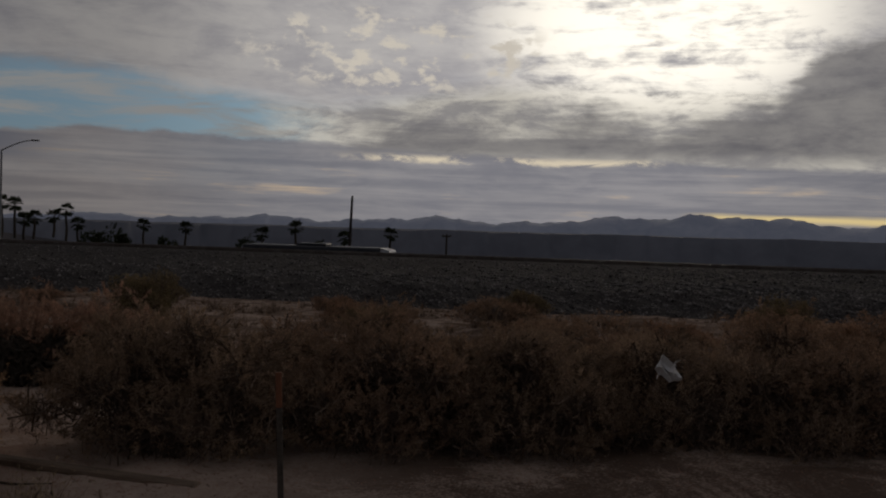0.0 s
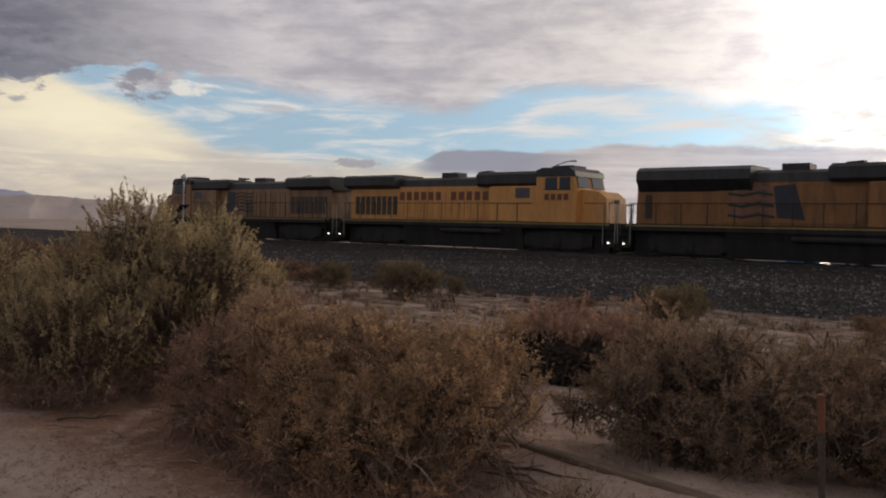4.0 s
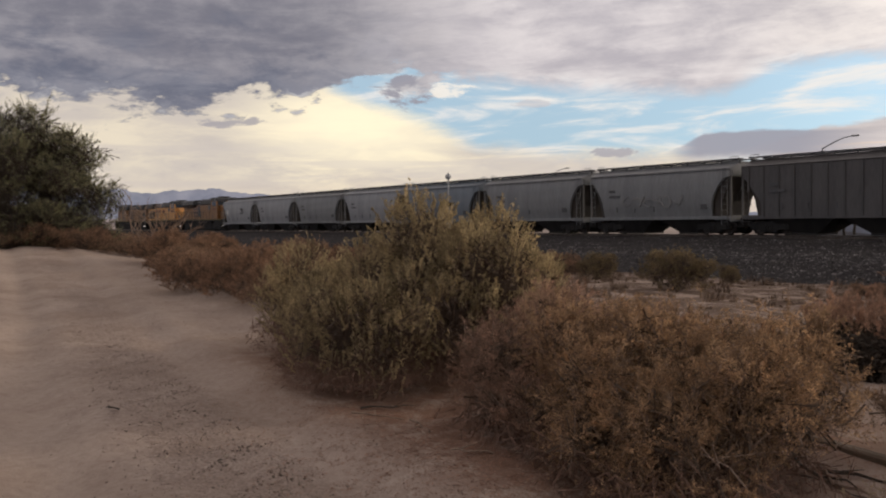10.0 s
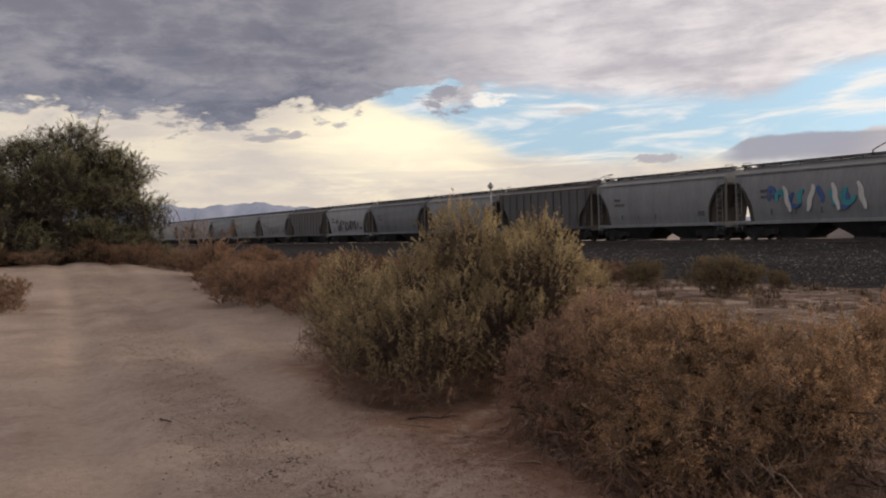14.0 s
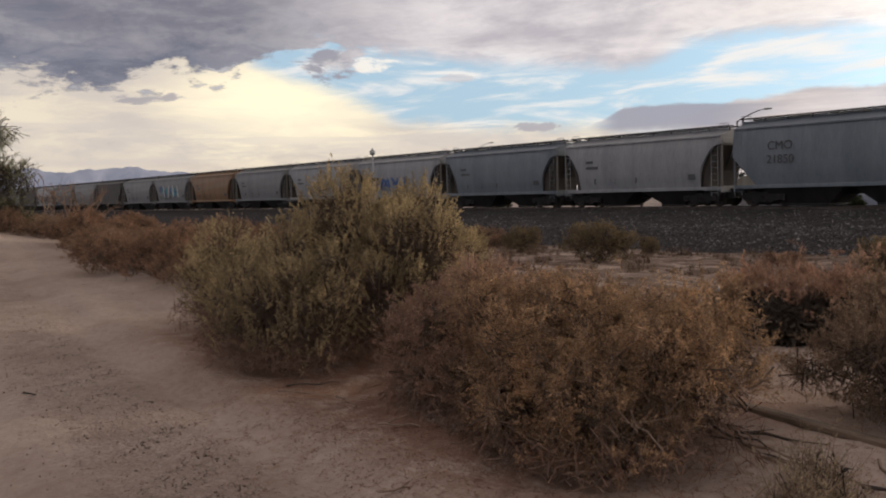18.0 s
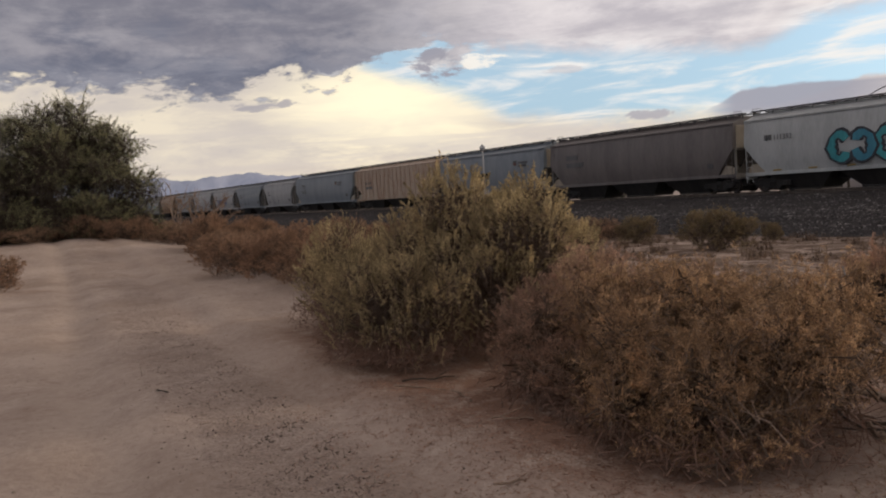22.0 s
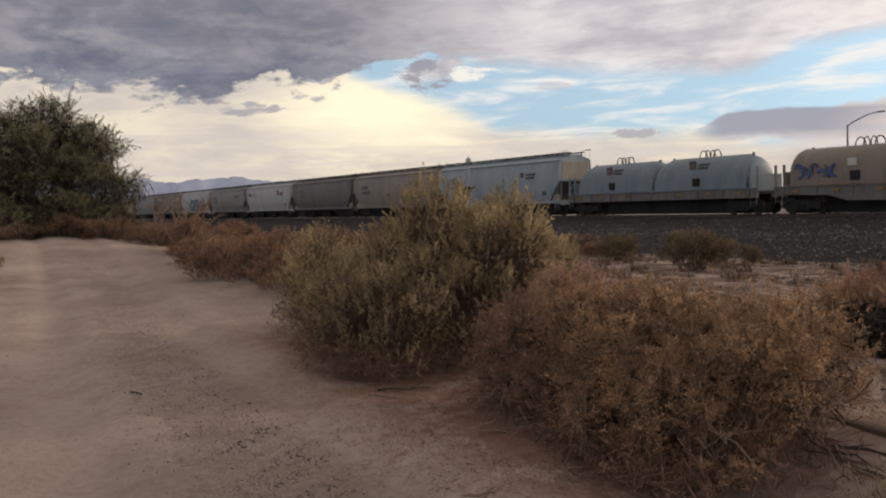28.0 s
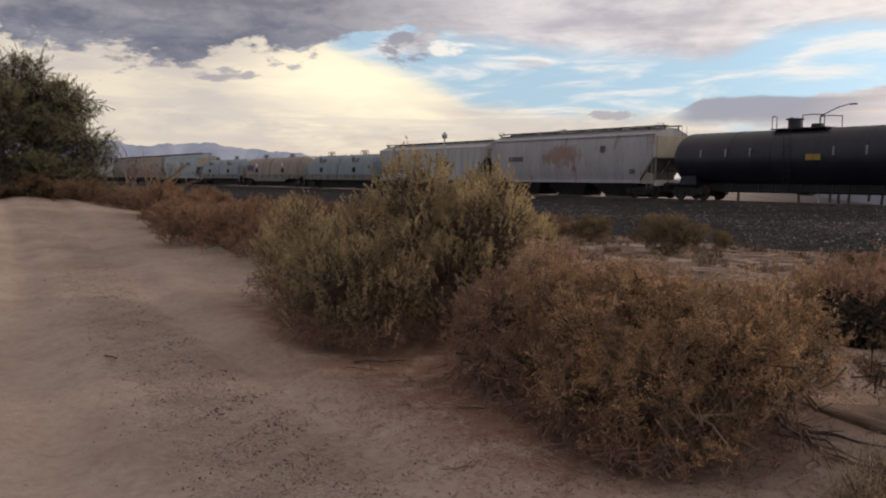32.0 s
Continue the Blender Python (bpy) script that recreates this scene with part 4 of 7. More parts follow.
def bush(name, x, y, lobes, count, leaf, material, seed, label, group="", turn=0.0, inner=0, forks=0, tufted=True, lumps=0, hollow=1.0, feathered=False, limb=0.008, skirt=0, **more):
    lobes = lumpy(lobes, seed, lumps, *(((0.28, 0.46), (0.62, 0.84)) if feathered else ())) if lumps else lobes
    root = thing(name, pose(x, y, float(ground_at(x, y)), 0, 0, turn), label, "bush", group)
    tagged(part("branchwork", limbs(lobes, seed, 4 if not lumps else 1, limb), TWIG if feathered else BARK, root), kind="stuff")
    stems, leaves = (plume_cloud if feathered else clump_cloud if tufted else leaf_cloud)(name, lobes, *count, leaf, seed, **more)
    tagged(part("twiggery", stems, TWIG, root, "thin dry grey-brown twigs"), kind="stuff")
    # inner twigs take a darker colour, to put shade into the bush's hollows
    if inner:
        tagged(part("dead_inner_wood", tangle(name, lobes if hollow == 1.0 else [(cx, cy, 0.2, rx * 0.9, ry * 0.9, 0.24) for cx, cy, cz, rx, ry, rz in lobes], inner // 2, seed, 0.11, 0.006 * hollow, 0.6 if hollow == 1.0 else 0.9), SHADED_TWIG if feathered and hollow == 1.0 else BARK, root, "dead twigs inside the bush, coloured dark for shade"), kind="stuff")
    if skirt:
        tagged(part("dead_skirt", tangle(name, [(cx, cy - 0.12, 0.12, rx * 1.08, ry * 1.08, 0.16) for cx, cy, cz, rx, ry, rz in lobes if cz < 0.8], skirt, seed + 2, 0.10, 0.004, 1.0), DEAD_TWIG, root, "reddish dead twigs along the ground"), kind="stuff")
    tagged(part("foliage", leaves, material, root), kind="stuff")
    rng = random.Random(seed)
    for _ in range(forks):
        cx, cy, cz, rx, ry, rz = rng.choice(lobes)
        a, e = rng.uniform(3.2, 6.1), rng.uniform(0.5, 1.2)
        q = Vector((cx + rx * math.cos(a) * math.cos(e), cy + ry * math.sin(a) * math.cos(e), max(0.12, cz + rz * math.sin(e)))) * 1.02
        p = q - Vector((rng.uniform(-0.2, 0.2), -0.12, 0.16))
        g = Geo().tube([p, p.lerp(q, 0.5) + Vector((0.03, 0, 0.03)), q], 0.004, 5, 0.002)
        for s in (-1, 1):
            g.tube([p.lerp(q, 0.6), q + Vector((s * 0.07, 0.0, 0.05 + 0.08 * rng.random()))], 0.004, 4, 0.0015)
        part("bare_branch", g, PALE_TWIG, root, "pale bare forked branch")
    return root


DEAD_TWIG = surface("reddish_dead_twig", (0.15, 0.09, 0.065), (0.27, 0.165, 0.12), 9.0, 0.9, 0.3, 0.004)
# twig brown darkened for the shade deep in the bushes
SHADED_TWIG = surface("shaded_brown_twig", (0.06, 0.042, 0.03), (0.13, 0.09, 0.066), 9.0, 0.9, 0.3, 0.004)
PALE_TWIG = surface("bleached_twig", (0.24, 0.17, 0.13), (0.38, 0.29, 0.23), 9.0, 0.9, 0.3, 0.004)


def near_bushes():
    salt = [(0.55, -0.1, 0.70, 0.9, 1.0, 0.89), (0.88, 0.1, 0.60, 0.62, 0.7, 0.78), (0.3, 0.0, 0.74, 0.95, 1.0, 0.89), (-0.2, 0.0, 0.74, 1.0, 1.1, 0.93), (-1.15, 0.0, 0.55, 0.95, 1.0, 0.82), (-2.35, -0.28, 0.45, 0.95, 0.9, 0.75), (-3.3, -0.25, 0.4, 0.7, 0.7, 0.6), (0.95, -0.6, 0.5, 0.52, 0.55, 0.66), (0.75, -1.15, 0.42, 0.6, 0.62, 0.62), (0.15, -1.3, 0.40, 0.7, 0.62, 0.62), (-0.65, -1.0, 0.38, 0.75, 0.6, 0.6), (-1.7, -0.5, 0.34, 0.75, 0.55, 0.54), (0.6, -1.42, 0.16, 0.6, 0.4, 0.3), (-0.25, -1.3, 0.16, 0.7, 0.4, 0.3), (-2.3, -0.4, 0.14, 0.8, 0.4, 0.28)]
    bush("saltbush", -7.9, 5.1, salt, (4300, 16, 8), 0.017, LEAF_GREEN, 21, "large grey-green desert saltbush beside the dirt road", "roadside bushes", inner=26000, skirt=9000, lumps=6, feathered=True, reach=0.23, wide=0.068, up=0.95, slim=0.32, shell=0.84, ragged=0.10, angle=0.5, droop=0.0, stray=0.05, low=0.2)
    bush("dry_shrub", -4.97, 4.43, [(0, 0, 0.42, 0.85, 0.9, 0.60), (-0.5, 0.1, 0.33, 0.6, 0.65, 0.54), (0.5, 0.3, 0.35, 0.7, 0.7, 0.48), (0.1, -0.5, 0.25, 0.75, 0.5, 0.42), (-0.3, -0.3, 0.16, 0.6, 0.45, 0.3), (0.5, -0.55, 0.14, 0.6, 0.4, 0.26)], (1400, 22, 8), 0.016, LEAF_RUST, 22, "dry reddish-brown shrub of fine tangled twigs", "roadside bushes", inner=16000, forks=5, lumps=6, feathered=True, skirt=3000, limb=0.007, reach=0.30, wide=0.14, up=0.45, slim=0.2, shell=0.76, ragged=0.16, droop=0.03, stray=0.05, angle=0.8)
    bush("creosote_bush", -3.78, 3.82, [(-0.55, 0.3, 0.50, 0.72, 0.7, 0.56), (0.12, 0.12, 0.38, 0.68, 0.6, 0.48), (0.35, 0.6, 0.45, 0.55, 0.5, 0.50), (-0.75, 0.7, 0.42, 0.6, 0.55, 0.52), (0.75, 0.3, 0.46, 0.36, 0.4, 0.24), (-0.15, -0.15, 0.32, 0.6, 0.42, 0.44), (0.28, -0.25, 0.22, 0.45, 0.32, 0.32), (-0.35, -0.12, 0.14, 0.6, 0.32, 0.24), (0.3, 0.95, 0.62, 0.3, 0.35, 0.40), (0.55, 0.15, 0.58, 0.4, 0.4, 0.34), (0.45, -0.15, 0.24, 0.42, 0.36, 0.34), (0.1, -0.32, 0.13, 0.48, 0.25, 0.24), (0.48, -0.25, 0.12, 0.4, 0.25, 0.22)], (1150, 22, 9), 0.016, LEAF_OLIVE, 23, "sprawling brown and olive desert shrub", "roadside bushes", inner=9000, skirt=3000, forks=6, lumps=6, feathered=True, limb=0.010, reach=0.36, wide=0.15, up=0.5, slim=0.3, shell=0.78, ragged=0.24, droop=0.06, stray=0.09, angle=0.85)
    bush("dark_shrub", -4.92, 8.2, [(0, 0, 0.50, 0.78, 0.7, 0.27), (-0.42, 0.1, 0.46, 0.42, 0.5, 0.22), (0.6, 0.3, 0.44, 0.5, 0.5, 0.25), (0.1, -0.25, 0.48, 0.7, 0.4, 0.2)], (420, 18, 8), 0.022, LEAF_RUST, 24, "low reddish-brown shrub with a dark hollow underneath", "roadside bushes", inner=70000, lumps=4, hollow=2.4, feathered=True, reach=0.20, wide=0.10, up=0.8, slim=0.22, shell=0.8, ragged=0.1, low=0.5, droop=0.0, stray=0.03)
    wide = [(-2.45, 6.15, 1.05, 1.08, 31), (-1.3, 6.7, 1.05, 1.05, 32), (-0.2, 6.9, 0.95, 0.92, 33), (1.15, 7.3, 1.15, 0.92, 34), (2.6, 7.6, 1.2, 1.0, 35), (4.1, 7.7, 1.2, 1.0, 36)]
    for i, (x, y, r, h, seed) in enumerate(wide):
        mat = (LEAF_DULL, LEAF_BROWN, LEAF_DULL)[i % 3]
        bush("desert_shrub", x, y, [(0, 0, h * 0.36, r, r * 0.85, h * 0.54), (0.45 * r, -0.35, h * 0.24, r * 0.7, r * 0.6, h * 0.42), (-0.45 * r, 0.1, h * 0.34, r * 0.65, r * 0.6, h * 0.46), (-0.3 * r, -0.5, h * 0.2, r * 0.6, r * 0.5, h * 0.34), (0.1, -0.6, 0.12, r * 0.8, r * 0.4, 0.24)], (700, 19, 8), 0.019, mat, seed, "wide dry brown shrub with matted grey twigs", "roadside bushes", inner=11000, forks=3, lumps=5, feathered=True, limb=0.008, reach=0.30, wide=0.13, up=0.5, slim=0.24, shell=0.78, ragged=0.18, droop=0.03, stray=0.06)
    for x, y, r, seed in ((-2.24, 3.97, 0.22, 41), (-2.40, 4.18, 0.16, 42), (-2.28, 3.72, 0.14, 43)):
        bush("dry_tuft", x, y, [(0, 0, 0.10, r, r, 0.2), (r * 0.8, -0.1, 0.08, r * 0.6, r * 0.6, 0.14)], (16, 14, 6), 0.032, LEAF_STRAW, seed, "sparse straw-coloured tuft on the sand", "dry tufts", reach=0.30, up=1.2, fan=0.35, slim=0.22, shell=0.2)


near_bushes()


def litter():
    """Reddish bits of leaf and twig blown under the bushes and over the dip."""
    rng = np.random.default_rng(71)
    spots = [(-8.3, 4.6, 2.2, 0.9, 5200), (-10.6, 4.5, 1.3, 0.7, 2400), (-5.6, 3.6, 1.3, 0.7, 8200), (-3.9, 3.4, 1.3, 0.7, 9200), (-6.9, 3.9, 0.9, 0.5, 4200), (-2.9, 5.0, 1.0, 0.8, 2600), (-5.1, 8.6, 1.5, 1.0, 2600), (-1.0, 6.0, 3.6, 0.9, 5200), (-9.0, 14.0, 9.0, 5.0, 6500), (-18.0, 7.0, 7.0, 1.6, 3600)]
    xs = np.concatenate([rng.normal(x, sx, n) for x, y, sx, sy, n in spots])
    ys = np.concatenate([rng.normal(y, sy, n) for x, y, sx, sy, n in spots])
    n = len(xs)
    base = np.stack([xs, ys, ground_at(xs, ys) + 0.004], -1)
    a = rng.uniform(0, 6.28, n)
    way = np.stack([np.cos(a), np.sin(a), rng.uniform(-0.05, 0.25, n)], -1)
    side = np.stack([-np.sin(a), np.cos(a), 0 * a], -1)
    ln = rng.uniform(0.012, 0.045, (n, 1))
    V = np.stack([base - side * 0.004, base + side * 0.004, base + way * ln], 1).reshape(-1, 3)
    piece("leaf_litter", arrays_mesh("leaf_litter", V, np.arange(len(V)).reshape(-1, 3)), LITTER, "reddish-brown litter of dry leaves and twigs", "litter", kind="stuff")


litter()


def dry_brush():
    """Small dead tufts and low twiggy growth over the dip between the bushes and the bank."""
    rng = np.random.default_rng(93)
    n = 5200
    x, y = rng.uniform(-42, 14, n), 8.5 + 17.2 * rng.random(n) ** 0.85
    keep = (wave(x, y, 0.55, 8) + 0.5 * wave(x, y, 1.7, 9) + rng.normal(size=n) * 0.5 > 0.25) & (y > 8.0 + 0.02 * np.abs(x)) & (y - road_mid(x) > 4.5)
    x, y = x[keep], y[keep]
    size = np.where(rng.random(len(x)) < 0.12, rng.uniform(0.22, 0.42, len(x)), rng.uniform(0.06, 0.18, len(x)))
    per = 26
    i = np.repeat(np.arange(len(x)), per)
    m = len(i)
    a, lean = rng.uniform(0, 6.28, m), rng.uniform(0.15, 1.35, m)
    spread = size[i] * rng.random(m) * 0.7
    base = np.stack([x[i] + np.cos(a) * spread, y[i] + np.sin(a) * spread, ground_at(x[i], y[i])], -1)
    b = rng.uniform(0, 6.28, m)
    ln = (size[i] * rng.uniform(0.4, 1.1, m))[:, None]
    way = np.stack([np.cos(b) * np.sin(lean), np.sin(b) * np.sin(lean), np.cos(lean)], -1)
    side = np.stack([-np.sin(b), np.cos(b), 0 * b], -1) * (0.006 + 0.02 * size[i])[:, None]
    V = np.stack([base - side, base + side, base + way * ln], 1).reshape(-1, 3)
    piece("dry_brush", arrays_mesh("dry_brush", V, np.arange(len(V)).reshape(-1, 3)), BRUSH, "low dead twiggy brush over the sandy dip", "dry brush", kind="stuff")


BRUSH = foliage("dead_brush", (0.12, 0.085, 0.062), (0.27, 0.19, 0.135), 0.4, 0.1)
dry_brush()


def far_bushes():
    """The smaller bushes up to the bank and along the road, from three models turned about."""
    kinds = []
    for i, (r, h, mat, label) in enumerate(((1.15, 1.0, LEAF_RUSSET, "rusty brown dry bush"), (0.85, 1.2, LEAF_SAGE, "dark olive desert bush"), (1.2, 1.15, LEAF_BROWN, "dull brown desert bush"))):
        b = bush("desert_bush", 0, 0, [(0, 0, h * 0.44, r, r * 0.9, h * 0.60), (0.45 * r, 0.2, h * 0.35, r * 0.65, r * 0.7, h * 0.5), (-0.4 * r, -0.3, h * 0.4, r * 0.6, r * 0.6, h * 0.5), (0, 0, 0.14, r * 0.85, r * 0.8, 0.26)], (430, 12, 7), 0.032, mat, 51 + i, label + " on the sand", "scattered bushes", inner=4000, lumps=4, feathered=True, reach=0.30, wide=0.13, up=0.7, shell=0.76, ragged=0.18, slim=0.26, droop=0.0, stray=0.06)
        kinds.append(b)
    places = [(-6.8, 14.2, 1, 0.85), (-15.8, 17.2, 1, 1.2), (-21.3, 19.6, 1, 0.85), (-29.5, 24.5, 2, 0.95), (-15.9, 6.5, 0, 1.05), (-17.9, 6.6, 0, 1.3), (-20.1, 6.6, 0, 1.3), (-22.6, 7.0, 2, 1.15), (-25.4, 7.6, 0, 1.35), (-28.4, 8.1, 0, 1.45), (-31.8, 8.0, 2, 1.1), (-33.4, 6.4, 0, 1.05), (-34.4, 4.9, 0, 1.0), (-33.6, 3.2, 2, 0.85), (-34.2, 1.6, 0, 0.9), (-35.4, 8.6, 0, 1.25), (-39.5, 9.2, 0, 1.3), (-19.0, 8.6, 2, 1.1), (-23.5, 9.4, 0, 1.1), (-43.0, 10.2, 1, 1.5), (-22.6, 0.95, 0, 0.9), (-24.4, 0.6, 2, 1.2), (-23.2, 0.2, 0, 1.25), (-40.5, 4.0, 0, 1.2), (-38.0, 6.4, 0, 1.25), (-46, 6.2, 1, 1.3), (-44.0, 1.2, 2, 1.2), (0.4, 11.4, 2, 0.95), (3.4, 10.6, 0, 1.0), (-2.6, 13.4, 1, 0.7), (5.8, 9.2, 2, 1.1), (7.4, 11.0, 1, 1.1), (-9.5, 20.5, 1, 0.7), (-1.0, 17.5, 2, 0.75), (4.0, 16.0, 1, 0.8), (-12.8, 6.3, 2, 0.8), (-14.3, 6.5, 2, 0.9), (-22.0, 14.0, 2, 0.8), (-35.0, 17.5, 0, 1.0), (-48.0, 16.0, 0, 1.3), (-30.0, 13.0, 2, 1.0), (-56.0, 12.5, 2, 1.4), (9.5, 8.0, 0, 1.1), (-3.8, 16.4, 0, 0.5), (2.0, 14.0, 0, 0.6), (-0.6, 21.0, 1, 0.6), (5.2, 20.0, 0, 0.7), (8.0, 18.0, 1, 0.7), (-5.5, 22.0, 0, 0.5), (-13.2, 21.5, 0, 0.45), (-18.5, 22.5, 1, 0.5), (-25.5, 22.0, 0, 0.6), (10.5, 13.0, 2, 0.9)]
    rng = random.Random(8)
    for i, (x, y, k, s) in enumerate(places):
        m = pose(x, y, float(ground_at(x, y)) - 0.02, 0, 0, rng.uniform(0, 360))
        c = copy_thing(kinds[k], m)
        low = 0.72 if x < -12 and y < 11 else 0.9
        c.scale = (s * rng.uniform(0.9, 1.15), s * rng.uniform(0.9, 1.15), s * low * rng.uniform(0.75, 1.15))
    for k in kinds:
        for o in list(k.children_recursive):
            bpy.data.objects.remove(o)
        bpy.data.objects.remove(k)


far_bushes()


def mesquite():
    x, y = -36.5, 3.0
    root = thing("mesquite_tree", pose(x, y, float(ground_at(x, y)) - 0.75), "spreading dark green desert tree with feathery outline", "tree")
    lobes = [(0.6, 0.9, 3.4, 2.0, 2.3, 1.9), (0.4, -1.8, 3.0, 2.0, 2.2, 1.7), (0.9, 2.7, 3.0, 1.6, 1.5, 1.4), (0.0, -4.4, 2.3, 2.2, 2.6, 1.7), (0.2, 0.2, 1.3, 2.4, 4.2, 1.2), (0.5, 0.4, 4.5, 1.2, 1.5, 1.0), (1.0, 3.4, 3.8, 1.0, 1.0, 0.8), (0.3, -2.8, 0.9, 2.0, 2.6, 0.9), (0.4, 2.9, 1.2, 1.8, 1.5, 1.1), (0.5, 2.0, 4.0, 1.0, 0.9, 0.8), (1.6, 0.8, 0.9, 1.6, 2.6, 0.9), (1.4, -2.6, 0.9, 1.6, 2.4, 0.9), (0.6, 2.8, 4.1, 1.3, 1.3, 1.0), (0.6, 4.1, 2.3, 1.1, 1.1, 1.0), (1.2, -0.6, 1.6, 1.9, 2.2, 1.3), (1.3, 2.2, 1.4, 1.7, 2.0, 1.2), (1.0, -3.6, 1.4, 1.8, 2.2, 1.2), (1.0, -0.4, 2.6, 1.7, 2.4, 1.4), (1.0, 3.4, 0.8, 1.5, 1.4, 0.8)]
    g = Geo()
    rng = random.Random(5)
    for cx, cy, cz, rx, ry, rz in lobes:
        base = Vector((rng.uniform(-0.25, 0.25), rng.uniform(-0.3, 0.3) + cy * 0.15, -0.1))
        tip = Vector((cx, cy, cz + rz * 0.3))
        mid = base.lerp(tip, 0.5) + Vector((0, rng.uniform(-0.3, 0.3), -0.25))
        g.tube([base, base.lerp(mid, 0.5) + Vector((0.05, 0.1, 0)), mid, mid.lerp(tip, 0.6), tip], 0.10, 7, 0.025)
        for _ in range(9):
            p = mid.lerp(tip, rng.uniform(0.2, 1))
            q = p + Vector((rng.uniform(-0.8, 0.8) * rx, rng.uniform(-0.9, 0.9) * ry, rng.uniform(0, 0.9) * rz))
            g.tube([p, p.lerp(q, 0.5) + Vector((0, 0, 0.12)), q], 0.022, 5, 0.006)
    part("trunk", g, BARK, root, "dark forked trunk and limbs", True)
    lobes = lumpy([(a, b * 1.05, c * 1.03, d * 1.06, e * 1.06, f * 1.04) for a, b, c, d, e, f in lobes], 61, 6, (0.26, 0.44), (0.68, 0.9))
    stems, leaves = plume_cloud("mesquite", lobes, 2500, 28, 9, 0.040, 61, reach=1.15, wide=0.12, up=0.5, slim=0.22, shell=0.74, ragged=0.22, low=0.2, droop=0.16, stray=0.16, angle=0.55, thick=0.009)
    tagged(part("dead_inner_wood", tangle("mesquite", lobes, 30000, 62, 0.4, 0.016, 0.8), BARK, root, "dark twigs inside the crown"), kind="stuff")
    tagged(part("twiggery", stems, BARK, root), kind="stuff")
    tagged(part("crown", leaves, LEAF_TREE, root, "fine feathery dark green leaves"), kind="stuff")


mesquite()


def dead_shrub():
    x, y = -33.4, 8.5
    root = thing("dead_shrub", pose(x, y, float(ground_at(x, y))), "leafless dead shrub with long bare branches", "bush")
    rng = random.Random(77)
    g = Geo()

    def grow(p, way, ln, r, depth):
        q = p + way * ln
        mid = p.lerp(q, 0.5) + Vector((rng.uniform(-1, 1), rng.uniform(-1, 1), rng.uniform(-1, 1))) * ln * 0.1
        g.tube([p, mid, q], r, 4, r * 0.6)
        if depth:
            for _ in range(rng.choice((2, 2, 3))):
                w = (way + Vector((rng.uniform(-0.8, 0.8), rng.uniform(-0.8, 0.8), rng.uniform(-0.3, 0.6)))).normalized()
                grow(mid.lerp(q, rng.uniform(0.3, 1)), w, ln * rng.uniform(0.5, 0.85), r * 0.62, depth - 1)

    for a, b, c in ((0.3, 0.7, 0.8), (0.1, 0.9, 0.7), (-0.3, -0.3, 1.0), (0.4, 0.2, 1.0), (-0.2, 0.5, 1.0), (0.2, -0.6, 0.9)):
        grow(Vector((0, 0, -0.05)), Vector((a, b, c)).normalized(), rng.uniform(0.75, 1.1), 0.055, 4)
    tagged(part("branchwork", g, TWIG, root), kind="stuff")


dead_shrub()


